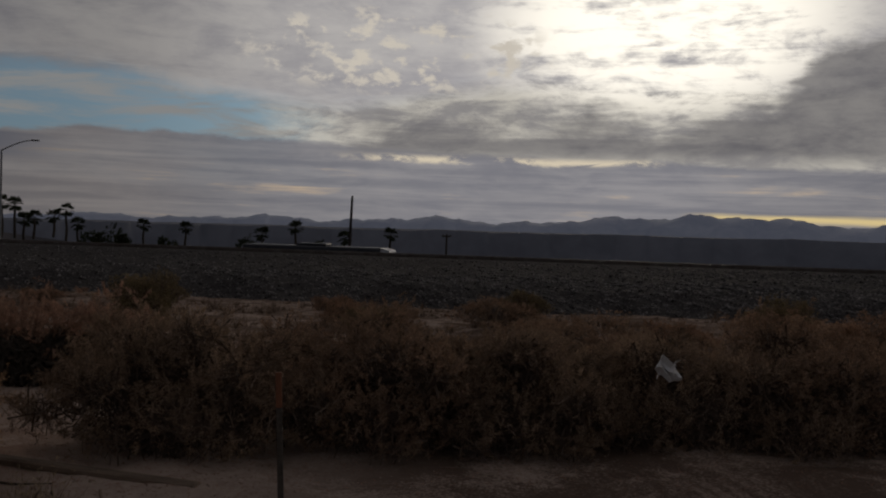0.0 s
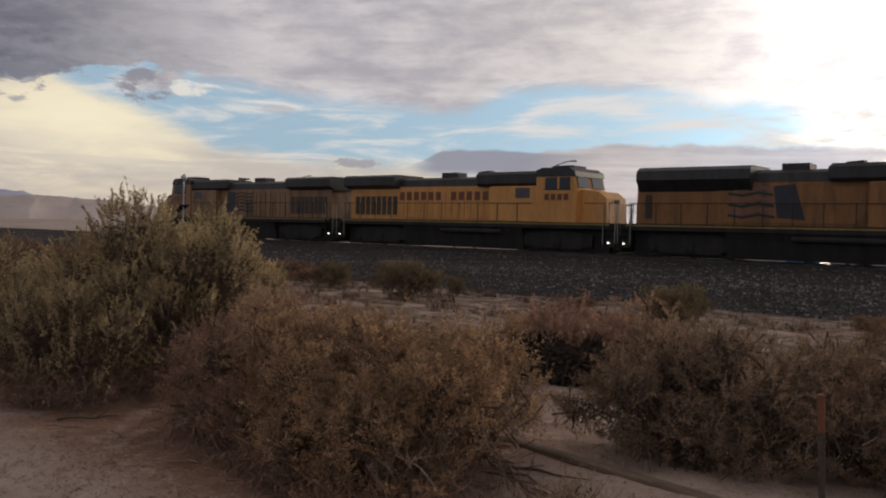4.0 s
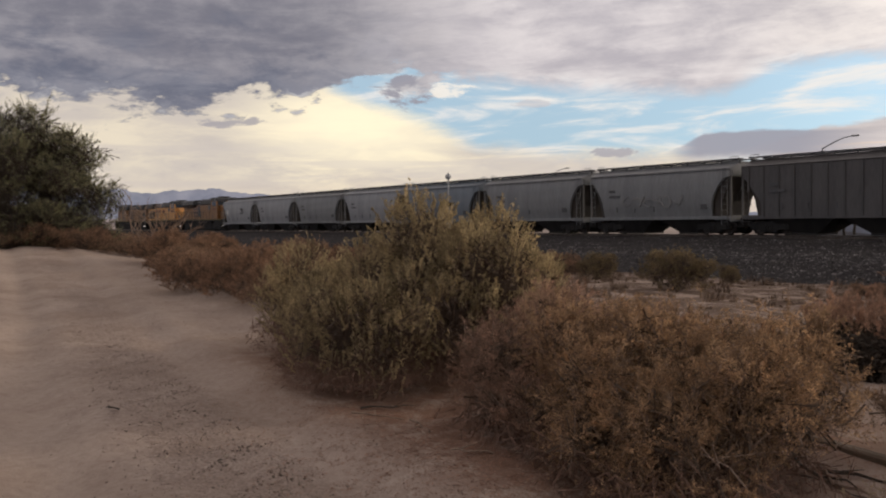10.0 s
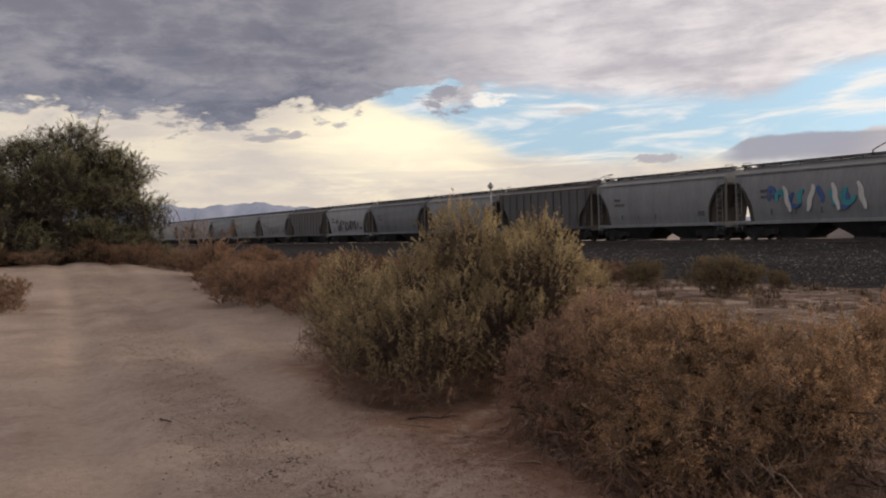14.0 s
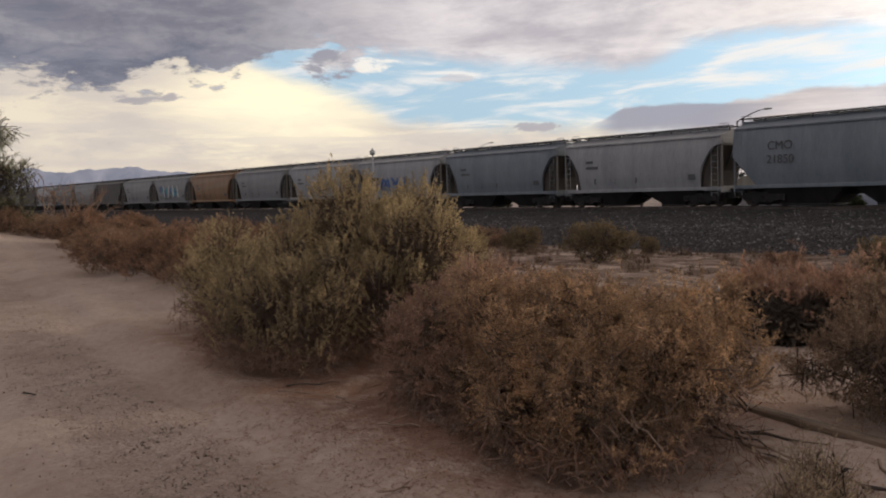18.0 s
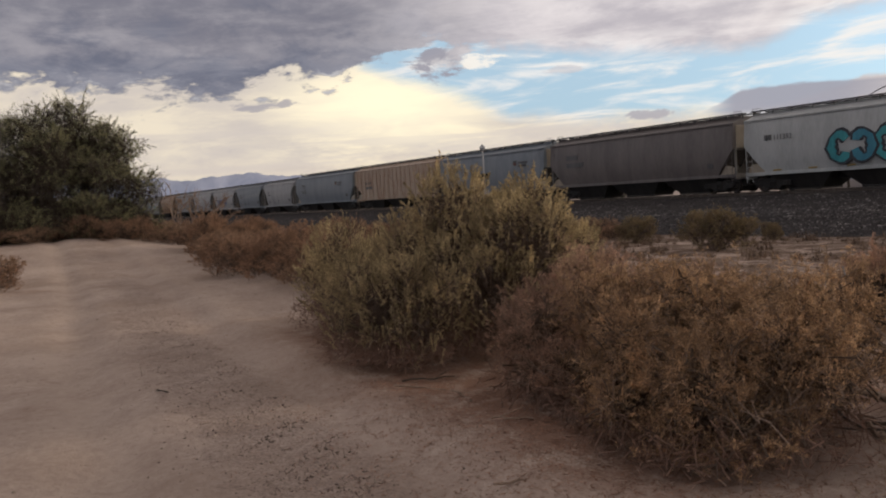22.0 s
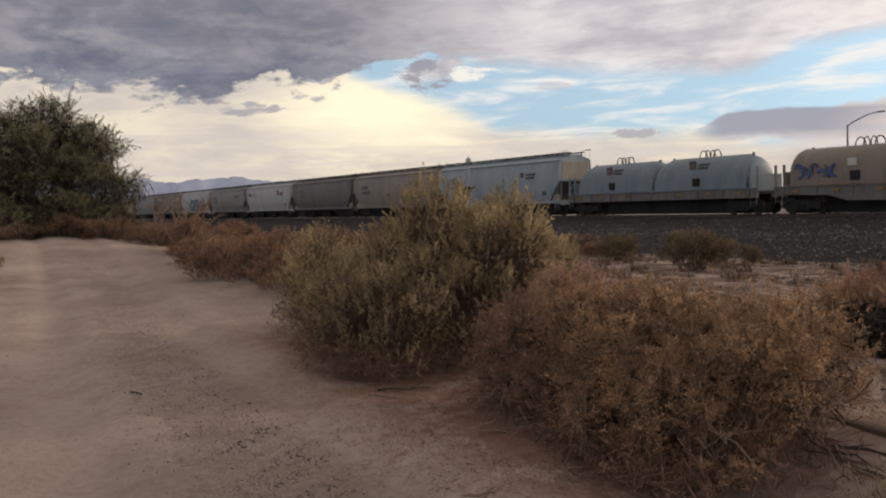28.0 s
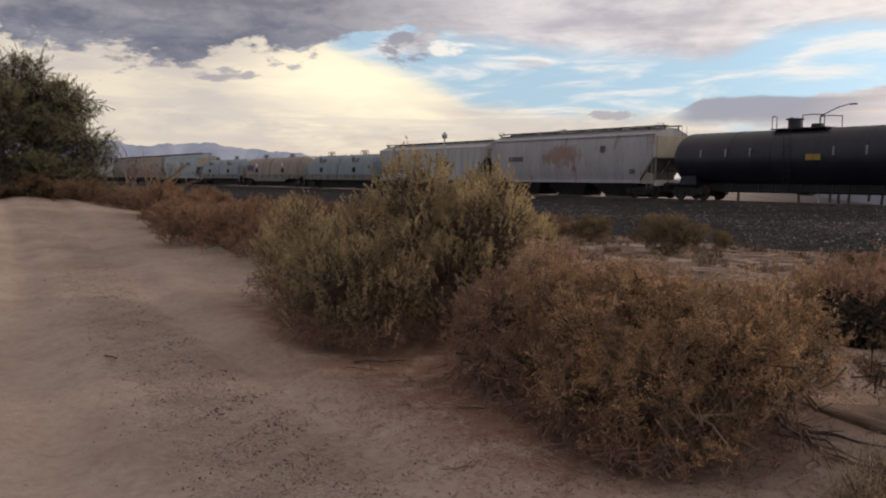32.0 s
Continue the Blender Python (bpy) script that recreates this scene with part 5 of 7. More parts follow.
def palms():
    """Fan palms on the plain behind the railway: a ringed trunk and a head of drooping folded fans."""
    def model(seed, tall):
        root = thing("fan_palm", pose(0, 0, 0), "tall dark fan palm with a ragged head" if tall > 6 else "short dark fan palm with a full head", "palm tree", "palms behind the railway")
        rng = random.Random(seed)
        g = Geo()
        pts = [(0.10 * math.sin(i * 0.7 + seed), 0.08 * math.cos(i * 0.9), tall * i / 8) for i in range(9)]
        g.tube(pts, 0.28, 8, 0.20)
        for i in range(1, 14):
            z = tall * i / 14
            g.loft([[(0.27 * math.cos(a * 0.785) + 0.06, 0.27 * math.sin(a * 0.785), z + dz) for a in range(8)] for dz in (0, 0.08)])
        part("trunk", g, BARK, root)
        V, F = [], []
        top = Vector(pts[-1])
        for k in range(34):
            a = rng.uniform(0, 6.28)
            e = rng.uniform(-1.15, 1.25)
            way = Vector((math.cos(a) * math.cos(e), math.sin(a) * math.cos(e), math.sin(e)))
            stalk = 0.7 + 0.4 * rng.random()
            hub = top + way * stalk + Vector((0, 0, 0.25))
            side = way.cross(Vector((0, 0, 1))).normalized()
            up = side.cross(way)
            n = len(V)
            V += [top, top + side * 0.03 + Vector((0, 0, 0.03)), hub]
            F.append((n, n + 1, n + 2))
            for j in range(11):
                b = radians(-75 + 15 * j)
                d = (way * math.cos(b) + side * math.sin(b) + up * 0.12 * math.cos(b)).normalized()
                tip = hub + d * rng.uniform(0.8, 1.15) + Vector((0, 0, -0.22 * rng.random()))
                w = side * math.cos(b) - way * math.sin(b)
                n = len(V)
                V += [hub, hub + d * 0.55 + w * 0.06, tip, hub + d * 0.55 - w * 0.06]
                F += [(n, n + 1, n + 2), (n, n + 2, n + 3)]
        g = Geo()
        g.add(V, F)
        part("crown", g, LEAF_PALM, root)
        return root

    tall, short = model(3, 6.6), model(4, 4.4)
    rows = [(39.8, -0.27), (38.48, 0.75), (35.07, -0.18), (34.02, 0.93), (33.35, 0.85), (32.87, -0.03), (32.31, 0.1), (31.25, 0.21), (30.58, 0.59), (29.95, -0.21), (26.23, -0.16), (23.75, -0.26), (19.08, -0.49), (16.99, -0.02), (13.87, -0.6), (10.95, -0.28), (72.4, -0.1), (71.2, 0.05), (70.8, 0.0)]
    for i, (az, el) in enumerate(rows):
        d = 186 + (i * 37) % 34
        hi = el > 0.3
        top = 1.6 + d * math.tan(radians(el)) - (0.9 if hi else 0.8)
        copy_thing(tall if hi else short, pose(-math.sin(radians(az)) * d, math.cos(radians(az)) * d, top - (6.6 if hi else 4.4), 0, 0, i * 67))
    for k in (tall, short):
        for o in list(k.children_recursive):
            bpy.data.objects.remove(o)
        bpy.data.objects.remove(k)
    for i, (az, s) in enumerate(((29.2, 1.5), (28.0, 1.9), (24.9, 1.3), (20.0, 1.4), (15.5, 1.4), (27.4, 1.0), (48.9, 1.3), (52.5, 1.2), (73.3, 1.6), (74.0, 1.5), (71.8, 1.5))):
        d = 175
        h = 3.0 * s
        bush("far_bush", -math.sin(radians(az)) * d, math.cos(radians(az)) * d, [(0, 0, h * 0.4, 1.6 * s, 1.5 * s, h * 0.55), (0.9 * s, 0, h * 0.3, 1.2 * s, 1.2 * s, h * 0.4)], (90, 8, 5), 0.30, LEAF_PALM, 90 + i, "dark rounded bush on the plain behind the railway", "bushes behind the railway", tufted=False, reach=0.8)


palms()


# ---- the train ----
YELLOW = painted("dirty_yellow_paint", (0.21, 0.097, 0.032), (0.35, 0.162, 0.05), (0.10, 0.058, 0.036), (0.5, 0.75))
BRIGHT_YELLOW = painted("bright_yellow_paint", (0.58, 0.28, 0.08), (0.76, 0.38, 0.115), (0.30, 0.15, 0.07), (0.6, 0.82))
SOOTY = painted("sooty_yellow_paint", (0.225, 0.124, 0.062), (0.37, 0.205, 0.10), (0.085, 0.056, 0.04), (0.46, 0.70))
ROOF_GREY = painted("sooty_grey_paint", (0.02, 0.02, 0.022), (0.046, 0.046, 0.05), (0.018, 0.016, 0.015), (0.55, 0.75))
UNDER = painted("black_underframe", (0.012, 0.011, 0.011), (0.034, 0.03, 0.028), (0.05, 0.034, 0.025), (0.62, 0.8), 0.75)
WHEEL = surface("wheel_steel", (0.05, 0.04, 0.034), (0.13, 0.11, 0.10), 4.0, 0.55, 0.1, 0.004, 0.6)
GLASS = plain("dark_glass", (0.02, 0.024, 0.03), 0.08)
RED = painted("red_lettering", (0.32, 0.035, 0.02), (0.42, 0.06, 0.035))
WHITE = painted("white_marking", (0.55, 0.54, 0.52), (0.75, 0.74, 0.72))
BLUE = painted("blue_marking", (0.04, 0.09, 0.26), (0.08, 0.16, 0.38))
TEAL = painted("teal_graffiti", (0.02, 0.22, 0.26), (0.06, 0.38, 0.42))
FADED = painted("faded_red_marking", (0.19, 0.10, 0.09), (0.26, 0.14, 0.125))
PINK = painted("pink_graffiti", (0.45, 0.12, 0.16), (0.62, 0.30, 0.32))
INK = painted("black_marking", (0.06, 0.06, 0.065), (0.13, 0.13, 0.135))
END_TAN = painted("tan_end_paint", (0.30, 0.255, 0.20), (0.42, 0.365, 0.29), (0.15, 0.11, 0.08), (0.6, 0.8))
GIRDER = painted("grimy_girder_grey", (0.14, 0.135, 0.13), (0.22, 0.21, 0.20), (0.12, 0.075, 0.05), (0.55, 0.75))
# brown grime with the shade of the hopper ends put into its colour
GRIME_SHADE = painted("grimy_shaded_slope", (0.035, 0.029, 0.025), (0.085, 0.068, 0.056))
# end posts and ladders: car grey darkened for the shade between cars
RUNG = painted("shaded_post_grey", (0.10, 0.095, 0.09), (0.17, 0.16, 0.15))
DULL_AMBER = painted("dull_yellow_placard", (0.26, 0.17, 0.035), (0.36, 0.25, 0.06))
SOOT_RED = painted("soot_covered_red", (0.075, 0.035, 0.024), (0.12, 0.055, 0.035))
BLUE_TEAL = painted("blue_teal_graffiti", (0.03, 0.17, 0.26), (0.06, 0.28, 0.38))
FAINT = painted("faded_grey_marking", (0.20, 0.20, 0.205), (0.29, 0.285, 0.28))
FLAG_BLUE = painted("sooty_blue_marking", (0.022, 0.025, 0.036), (0.045, 0.048, 0.062))
DULL_RED = painted("sooty_red_marking", (0.15, 0.05, 0.025), (0.22, 0.075, 0.04))
AMBER = painted("yellow_marker", (0.60, 0.36, 0.03), (0.75, 0.48, 0.06))
LIGHT = plain("lit_lens", (1.0, 0.95, 0.85), 0.3, 0.0, 2.5)
PAINTS = {
    "pale": painted("pale_white_car_paint", (0.39, 0.40, 0.415), (0.51, 0.52, 0.535), at=(0.76, 0.92)),
    "clean": painted("clean_white_car_paint", (0.375, 0.395, 0.40), (0.50, 0.52, 0.525), at=(0.76, 0.92)),
    "white": painted("white_car_paint", (0.270, 0.278, 0.294), (0.388, 0.394, 0.408), at=(0.72, 0.9)),
    "light": painted("light_grey_car_paint", (0.202, 0.207, 0.215), (0.290, 0.295, 0.301), at=(0.70, 0.88)),
    "bluish": painted("blue_grey_car_paint", (0.16, 0.19, 0.22), (0.235, 0.265, 0.30), at=(0.74, 0.9)),
    "slate": painted("slate_grey_car_paint", (0.125, 0.13, 0.143), (0.188, 0.194, 0.208), at=(0.72, 0.9)),
    "grey": painted("mid_grey_car_paint", (0.171, 0.167, 0.167), (0.252, 0.248, 0.243), at=(0.70, 0.88)),
    "sooty": painted("sooty_dark_car_paint", (0.078, 0.073, 0.074), (0.125, 0.117, 0.116), at=(0.68, 0.85)),
    "dark": painted("dark_grey_car_paint", (0.112, 0.099, 0.098), (0.180, 0.160, 0.154), at=(0.68, 0.85)),
    "brown": painted("brown_car_paint", (0.22, 0.125, 0.065), (0.33, 0.20, 0.11), (0.14, 0.075, 0.04), (0.6, 0.8)),
    "tan": surface("rust_streaked_tan_paint", (0.385, 0.295, 0.225), (0.52, 0.41, 0.32), 0.9, 0.5, 0.12, 0.01, 0.0, (2.6, 1.0, 0.22), 7.0, (0.25, 0.12, 0.062), (0.49, 0.66), 1.6),
    "sand": painted("beige_car_paint", (0.225, 0.198, 0.171), (0.324, 0.288, 0.252), at=(0.66, 0.84)),
    "rusty": painted("rust_stained_white_paint", (0.325, 0.325, 0.35), (0.44, 0.44, 0.465), (0.24, 0.13, 0.075), (0.56, 0.70)),
    "tank": painted("black_tank_paint", (0.008, 0.009, 0.016), (0.02, 0.022, 0.036), (0.04, 0.034, 0.032), (0.70, 0.88), 0.38),
    "sky": painted("pale_blue_car_paint", (0.285, 0.359, 0.405), (0.405, 0.478, 0.520), at=(0.74, 0.9)),
    "coil_blue": painted("pale_blue_hood_paint", (0.165, 0.215, 0.25), (0.235, 0.295, 0.335), at=(0.72, 0.9)),
    "coil_tan": painted("tan_hood_paint", (0.205, 0.168, 0.135), (0.29, 0.243, 0.20), (0.18, 0.12, 0.08), (0.62, 0.8)),
}


def rust_patch(mat):
    """A broad soft rust stain about the middle of the car's side, running down in streaks."""
    t = mat.node_tree
    bsdf = t.nodes["Principled BSDF"]
    old = Sock(t, bsdf.inputs["Base Color"].links[0].from_socket)
    coord = t.nodes.new("ShaderNodeTexCoord")
    where = Sock(t, coord.outputs["Object"])
    sep = t.nodes.new("ShaderNodeSeparateXYZ")
    t.links.new(where.out, sep.inputs[0])
    x, z = Sock(t, sep.outputs[0]), Sock(t, sep.outputs[2])
    streak = noise_of(t, vec(t, x * 2.2, 0.0, z * 0.35), 1.0, 5.0, 0.65)
    blot = noise_of(t, where, 1.6, 6.0, 0.65, 0.5)
    far = ((x + 0.2) / 2.3).math("POWER", 2.0) + ((z - 2.85) / 0.8).math("POWER", 2.0) + (blot - 0.5) * 3.0 + (streak - 0.5) * 3.0
    col = colour_mix(t, far.smooth(1.2, 0.2) * 0.8, old, (0.27, 0.16, 0.11))
    t.links.new(col.out, bsdf.inputs["Base Color"])


rust_patch(PAINTS["rusty"])


def lathe_y(profile, n=14):
    """(radius, y) pairs turned about the y axis."""
    return [[(r * math.cos(2 * math.pi * k / n), y, r * math.sin(2 * math.pi * k / n)) for k in range(n)] for r, y in profile]


def shared(geo, name, material, smooth=False):
    me = geo.mesh(name, smooth)
    me.materials.append(material)
    return me


WHEEL_MESH = shared(Geo().loft(lathe_y([(0.10, -0.09), (0.16, -0.085), (0.20, -0.03), (0.36, -0.03), (0.40, -0.07), (0.455, -0.07), (0.46, 0.04), (0.49, 0.055), (0.49, 0.07), (0.38, 0.07), (0.20, 0.04), (0.10, 0.05)])), "wheel", WHEEL, True)


def frame_mesh(axles, pitch, name):
    """The side frames, bolster and springs of a truck."""
    g = Geo()
    half = pitch * (axles - 1) / 2
    for s in (-1, 1):
        y0, y1 = (s * 1.02, s * 1.16) if s > 0 else (s * 1.16, s * 1.02)
        tall = 0.80 if axles == 2 else 1.12
        outline = [(-half - 0.34, tall - 0.16), (-half - 0.28, 0.34), (-half + 0.26, 0.34), (-half + 0.40, 0.22), (half - 0.40, 0.22), (half - 0.26, 0.34), (half + 0.28, 0.34), (half + 0.34, tall - 0.16), (half * 0.6, tall), (-half * 0.6, tall)]
        g.prism(outline, y0, y1)
        for k in range(axles):
            x = -half + k * pitch
            g.box(x - 0.14, x + 0.14, y0 - 0.06 if s < 0 else y1 - 0.02, y0 + 0.02 if s < 0 else y1 + 0.06, 0.34, 0.62, 0.03)
        for x in (-0.16, 0.0, 0.16):
            g.tube([(x, s * 1.20, 0.30), (x, s * 1.20, 0.56)], 0.06, 8)
    g.box(-0.22, 0.22, -1.2, 1.2, 0.52, 0.80, 0.03)
    for k in range(axles):
        x = -half + k * pitch
        g.tube([(x, -0.8, 0.46), (x, 0.8, 0.46)], 0.075, 8)
    return shared(g, name, UNDER)


TRUCK2, TRUCK3 = frame_mesh(2, 1.78, "truck_frame"), frame_mesh(3, 1.95, "locomotive_truck_frame")


def truck(parent, x, axles=2, pitch=1.78):
    t = part("truck", TRUCK2 if axles == 2 else TRUCK3, UNDER, parent, "black cast steel truck")
    t.location = (x, 0, 0)
    for k in range(axles):
        for s in (-1, 1):
            w = part("wheel", WHEEL_MESH, WHEEL, t)
            w.location = ((k - (axles - 1) / 2) * pitch, s * 0.75, 0.49)
            if s > 0:
                w.rotation_euler = (0, 0, math.pi)


COUPLER_MESH = shared(Geo().box(-0.05, 0.42, -0.10, 0.10, 0.72, 0.96, 0.03).box(0.36, 0.62, -0.15, 0.13, 0.68, 1.0, 0.05), "coupler", UNDER)


def couplers(parent, half):
    for s in (-1, 1):
        c = part("coupler", COUPLER_MESH, UNDER, parent)
        c.location = (s * (half - 0.6), 0, 0)
        if s < 0:
            c.rotation_euler = (0, 0, math.pi)


def ladder_mesh(h, w=0.42, name="ladder"):
    g = Geo()
    for x in (-w / 2, w / 2):
        g.tube([(x, 0, 0), (x, 0, h)], 0.015, 5)
    for i in range(int(h / 0.34)):
        g.tube([(-w / 2, 0, 0.18 + i * 0.34), (w / 2, 0, 0.18 + i * 0.34)], 0.011, 5)
    return g


LADDERS = {}


def ladder(parent, x, y, z, h, mat, turn=0.0):
    key = (round(h, 2), mat.name)
    if key not in LADDERS:
        LADDERS[key] = shared(ladder_mesh(h), "ladder", mat)
    o = part("ladder", LADDERS[key], mat, parent)
    o.location, o.rotation_euler = (x, y, z), (0, 0, radians(turn))


def letters(parent, text, x, z, size, mat, y=-1.67, lean=0.0):
    """Lettering as flat mesh on the side that faces the road."""
    c = bpy.data.curves.new("lettering", "FONT")
    c.body, c.size, c.extrude = text, size, 0.004
    ob = bpy.data.objects.new("lettering", c)
    scene.collection.objects.link(ob)
    me = bpy.data.meshes.new_from_object(ob.evaluated_get(bpy.context.evaluated_depsgraph_get()))
    bpy.data.objects.remove(ob)
    me.materials.clear()
    me.materials.append(mat)
    o = part("lettering", me, mat, parent, "stencilled reporting mark")
    o.location, o.rotation_euler = (x, y, z), (radians(90 + lean), 0, 0)
    return o


def bars(parent, x, z, widths, h, mat, y=-1.66, gap=0.10, name="stencil_bar"):
    """Small stencilling too fine to read, as plain bars."""
    for w in widths:
        part(name, Geo().box(x, x + w, y - 0.006, y + 0.03, z, z + h), mat, parent)
        x += w + gap


def scrawl(parent, x0, z0, w, h, mats, seed, y=-1.65, strokes=9):
    """Spray paint: loose arcs and slashes with no readable letters."""
    rng = random.Random(seed)
    for i in range(strokes):
        cx = x0 + w * (i + rng.uniform(0.2, 0.8)) / strokes
        cz = z0 + h * rng.uniform(0.35, 0.65)
        rx, rz = w / strokes * rng.uniform(0.35, 0.9), h * rng.uniform(0.2, 0.5)
        a0, span = rng.uniform(0, 6.28), rng.uniform(1.6, 4.6)
        pts = [(cx + rx * math.cos(a0 + span * k / 8) + 0.1 * w / strokes * math.sin(k), max(z0, cz + rz * math.sin(a0 + span * k / 8))) for k in range(9)]
        if i % 3 == 2:
            s = rng.choice((-1, 1))
            pts = [(cx + s * rx * (k / 8 - 0.5) + 0.04 * math.sin(k * 1.3), z0 + h * (0.05 + 0.9 * k / 8)) for k in range(9)]
        yy = y - 0.004 * (i % 3)
        rings = []
        for k, (xa, za) in enumerate(pts):
            (xp, zp), (xn, zn) = pts[max(k - 1, 0)], pts[min(k + 1, len(pts) - 1)]
            ln = max(1e-3, math.hypot(xn - xp, zn - zp))
            t = (0.10 * h + 0.05) * (0.5 + 0.9 * math.sin(math.pi * (k + 0.7) / 9.4))
            nx, nz = -(zn - zp) / ln * t / 2, (xn - xp) / ln * t / 2
            rings.append([(xa - nx, yy - 0.005, za - nz), (xa + nx, yy - 0.005, za + nz), (xa + nx, yy + 0.04, za + nz), (xa - nx, yy + 0.04, za - nz)])
        part("painted_stroke", Geo().loft(rings), mats[i % len(mats)], parent)


def bubble(parent, x, z, w, h, fill, edge, turn, span, y=-1.655, fat=1.0):
    """One fat sprayed curl: a dark outline with a coloured stroke on it."""
    for name, mat, thick, dy in (("sprayed_outline", edge, 0.62, 0.0), ("sprayed_fill", fill, 0.36, -0.006)):
        pts = [(x + 0.34 * w * math.cos(turn + span * k / 14) * (1 + 0.12 * math.sin(3 * k)), z + h * 0.5 + 0.40 * h * math.sin(turn + span * k / 14)) for k in range(15)]
        rings = []
        for k, (xa, za) in enumerate(pts):
            (xp, zp), (xn, zn) = pts[max(k - 1, 0)], pts[min(k + 1, 14)]
            ln = max(1e-3, math.hypot(xn - xp, zn - zp))
            t = fat * thick * (0.8 + 0.2 * math.sin(k * 1.1))
            nx, nz = -(zn - zp) / ln * t / 2, (xn - xp) / ln * t / 2
            rings.append([(xa - nx, y + dy - 0.004, za - nz), (xa + nx, y + dy - 0.004, za + nz), (xa + nx, y + 0.04, za + nz), (xa - nx, y + 0.04, za - nz)])
        part(name, Geo().loft(rings), mat, parent)


def emblem(parent, x, z, s, y=-1.66, low=None):
    """A small shield: a blue head over red and white bars."""
    part("emblem_head", Geo().prism([(x, z + 0.62 * s), (x + 0.1 * s, z + s), (x + 0.5 * s, z + 0.94 * s), (x + 0.9 * s, z + s), (x + s, z + 0.62 * s)], y - 0.006, y + 0.03), INK, parent)
    for k in range(5):
        part("emblem_bar", Geo().box(x + (0.06 + 0.19 * k) * s, x + (0.16 + 0.19 * k) * s, y - 0.006, y + 0.03, z + (0.05 if 0 < k < 4 else 0.16) * s, z + 0.58 * s), low or FADED, parent)


def side_w(z, top):
    """Half width of a curved-side hopper at a height."""
    return float(np.interp(z, [0.9, 1.2, 1.7, 2.5, 3.2, top - 0.62, top - 0.45, top - 0.40, top - 0.12, top], [1.36, 1.46, 1.57, 1.62, 1.60, 1.50, 1.44, 1.50, 0.72, 0.60]))


def hopper(length, bays, paint, label, ribbed=False, top=4.30, cut=3.42, sill=1.10):
    """A covered hopper: body with slope sheets, sills, bays, roof walk, posts, ladders, trucks."""
    mat = PAINTS[paint]
    root = thing("covered_hopper", pose(0, 0, 0), label, "hopper car", "cars of the train")
    half = length / 2
    lb, inset = half - 0.42, 1.32 if bays == 2 else 1.3
    arch = ((0.0, 1.0), (0.22, 0.985), (0.40, 0.91), (0.65, 0.74), (0.87, 0.53), (0.96, 0.38), (0.99, 0.2), (1.0, 0.0))
    if ribbed:
        arch = ((0.0, 1.0), (0.05, 0.97), (0.5, 0.68), (0.93, 0.36), (0.985, 0.28), (1.0, 0.0))
    elif bays == 3:
        arch = ((0.0, 1.0), (0.04, 0.985), (0.10, 0.93), (0.5, 0.52), (0.9, 0.12), (0.97, 0.04), (1.0, 0.0))
    stations = [(-lb + inset * k, sill + (cut - sill) * v) for k, v in arch]
    stations += [(-x, zb) for x, zb in reversed(stations)]
    rings = []
    for x, zb in stations:
        levels = [zb + (top - 0.62 - zb) * k / 6 for k in range(7)] + [top - 0.45, top - 0.40, top - 0.12, top]
        if ribbed:
            ws = [1.54] * 7 + [1.54, 1.56, 0.85, 0.6]
        else:
            ws = [side_w(z, top) for z in levels]
        rings.append([(x, -w, z) for w, z in zip(ws, levels)] + [(x, w, z) for w, z in reversed(list(zip(ws, levels)))])
    part("body", Geo().loft(rings), mat, root, smooth=not ribbed)
    for s in (-1, 1):
        rows = [(s * (lb - inset * k), sill + (cut - sill) * v - 0.012) for k, v in arch]
        # dark sheet and wedge: grime plus the shade of the recessed end
        part("slope_sheet", Geo().loft([[(x, -1.44, z) for x, z in rows] + [(x, -1.44, z - 0.03) for x, z in reversed(rows)], [(x, 1.44, z) for x, z in rows] + [(x, 1.44, z - 0.03) for x, z in reversed(rows)]]), GRIME_SHADE, root, "grimy slope sheet, darkened for shade")
        part("shadowed_slope", Geo().prism([(s * (lb - 0.12), cut - 0.05), (s * (lb - inset * 0.9), cut - 0.4), (s * (lb - inset), sill - 0.1), (s * (lb - inset * 0.72), sill - 0.1), (s * (lb - inset * 0.55), sill + 0.9)], -1.30, 1.30), GRIME_SHADE, root, "grimy inner hopper slope, darkened for shade")
        y0 = s * 1.47
        part("side_sill", Geo().box(-lb + 0.1, lb - 0.1, y0 - 0.06, y0 + 0.06, sill - 0.16, sill + 0.02, 0.01), mat, root)
        part("roof_rail", Geo().box(-lb, lb, s * 1.50 - 0.04, s * 1.50 + 0.04, top - 0.47, top - 0.41), mat, root)
    part("center_sill", Geo().box(-half + 0.5, half - 0.5, -0.3, 0.3, 0.60, 1.0), UNDER, root)
    # solid dark blocks added about the trucks for the shade under the car
    for s in (-1, 1):
        part("brake_rigging", Geo().prism([(s * (half - 3.15), 0.10), (s * (half - 0.95), 0.10), (s * (half - 0.8), 0.42), (s * (half - 0.12), 0.5), (s * (half - 0.12), 1.0), (s * (half - 3.4), 1.0)], -0.62, 0.62), UNDER, root)
    pitch = 2 * (lb - inset) / bays
    for k in range(bays):
        cx = -lb + inset + pitch * (k + 0.5)
        a, b = pitch * 0.5 - 0.02, pitch * 0.5 - (1.5 if bays == 2 else 1.2)
        g = Geo().loft([[(cx - b, -0.85, 0.16), (cx + b, -0.85, 0.16), (cx + b, 0.85, 0.16), (cx - b, 0.85, 0.16)], [(cx - a, -1.42, sill - 0.02), (cx + a, -1.42, sill), (cx + a, 1.42, sill), (cx - a, 1.42, sill)]])
        # near-black in place of the car's paint, for the shade underneath
        bay = part("hopper_bay", g, UNDER, root, "discharge hopper, coloured dark for shade")
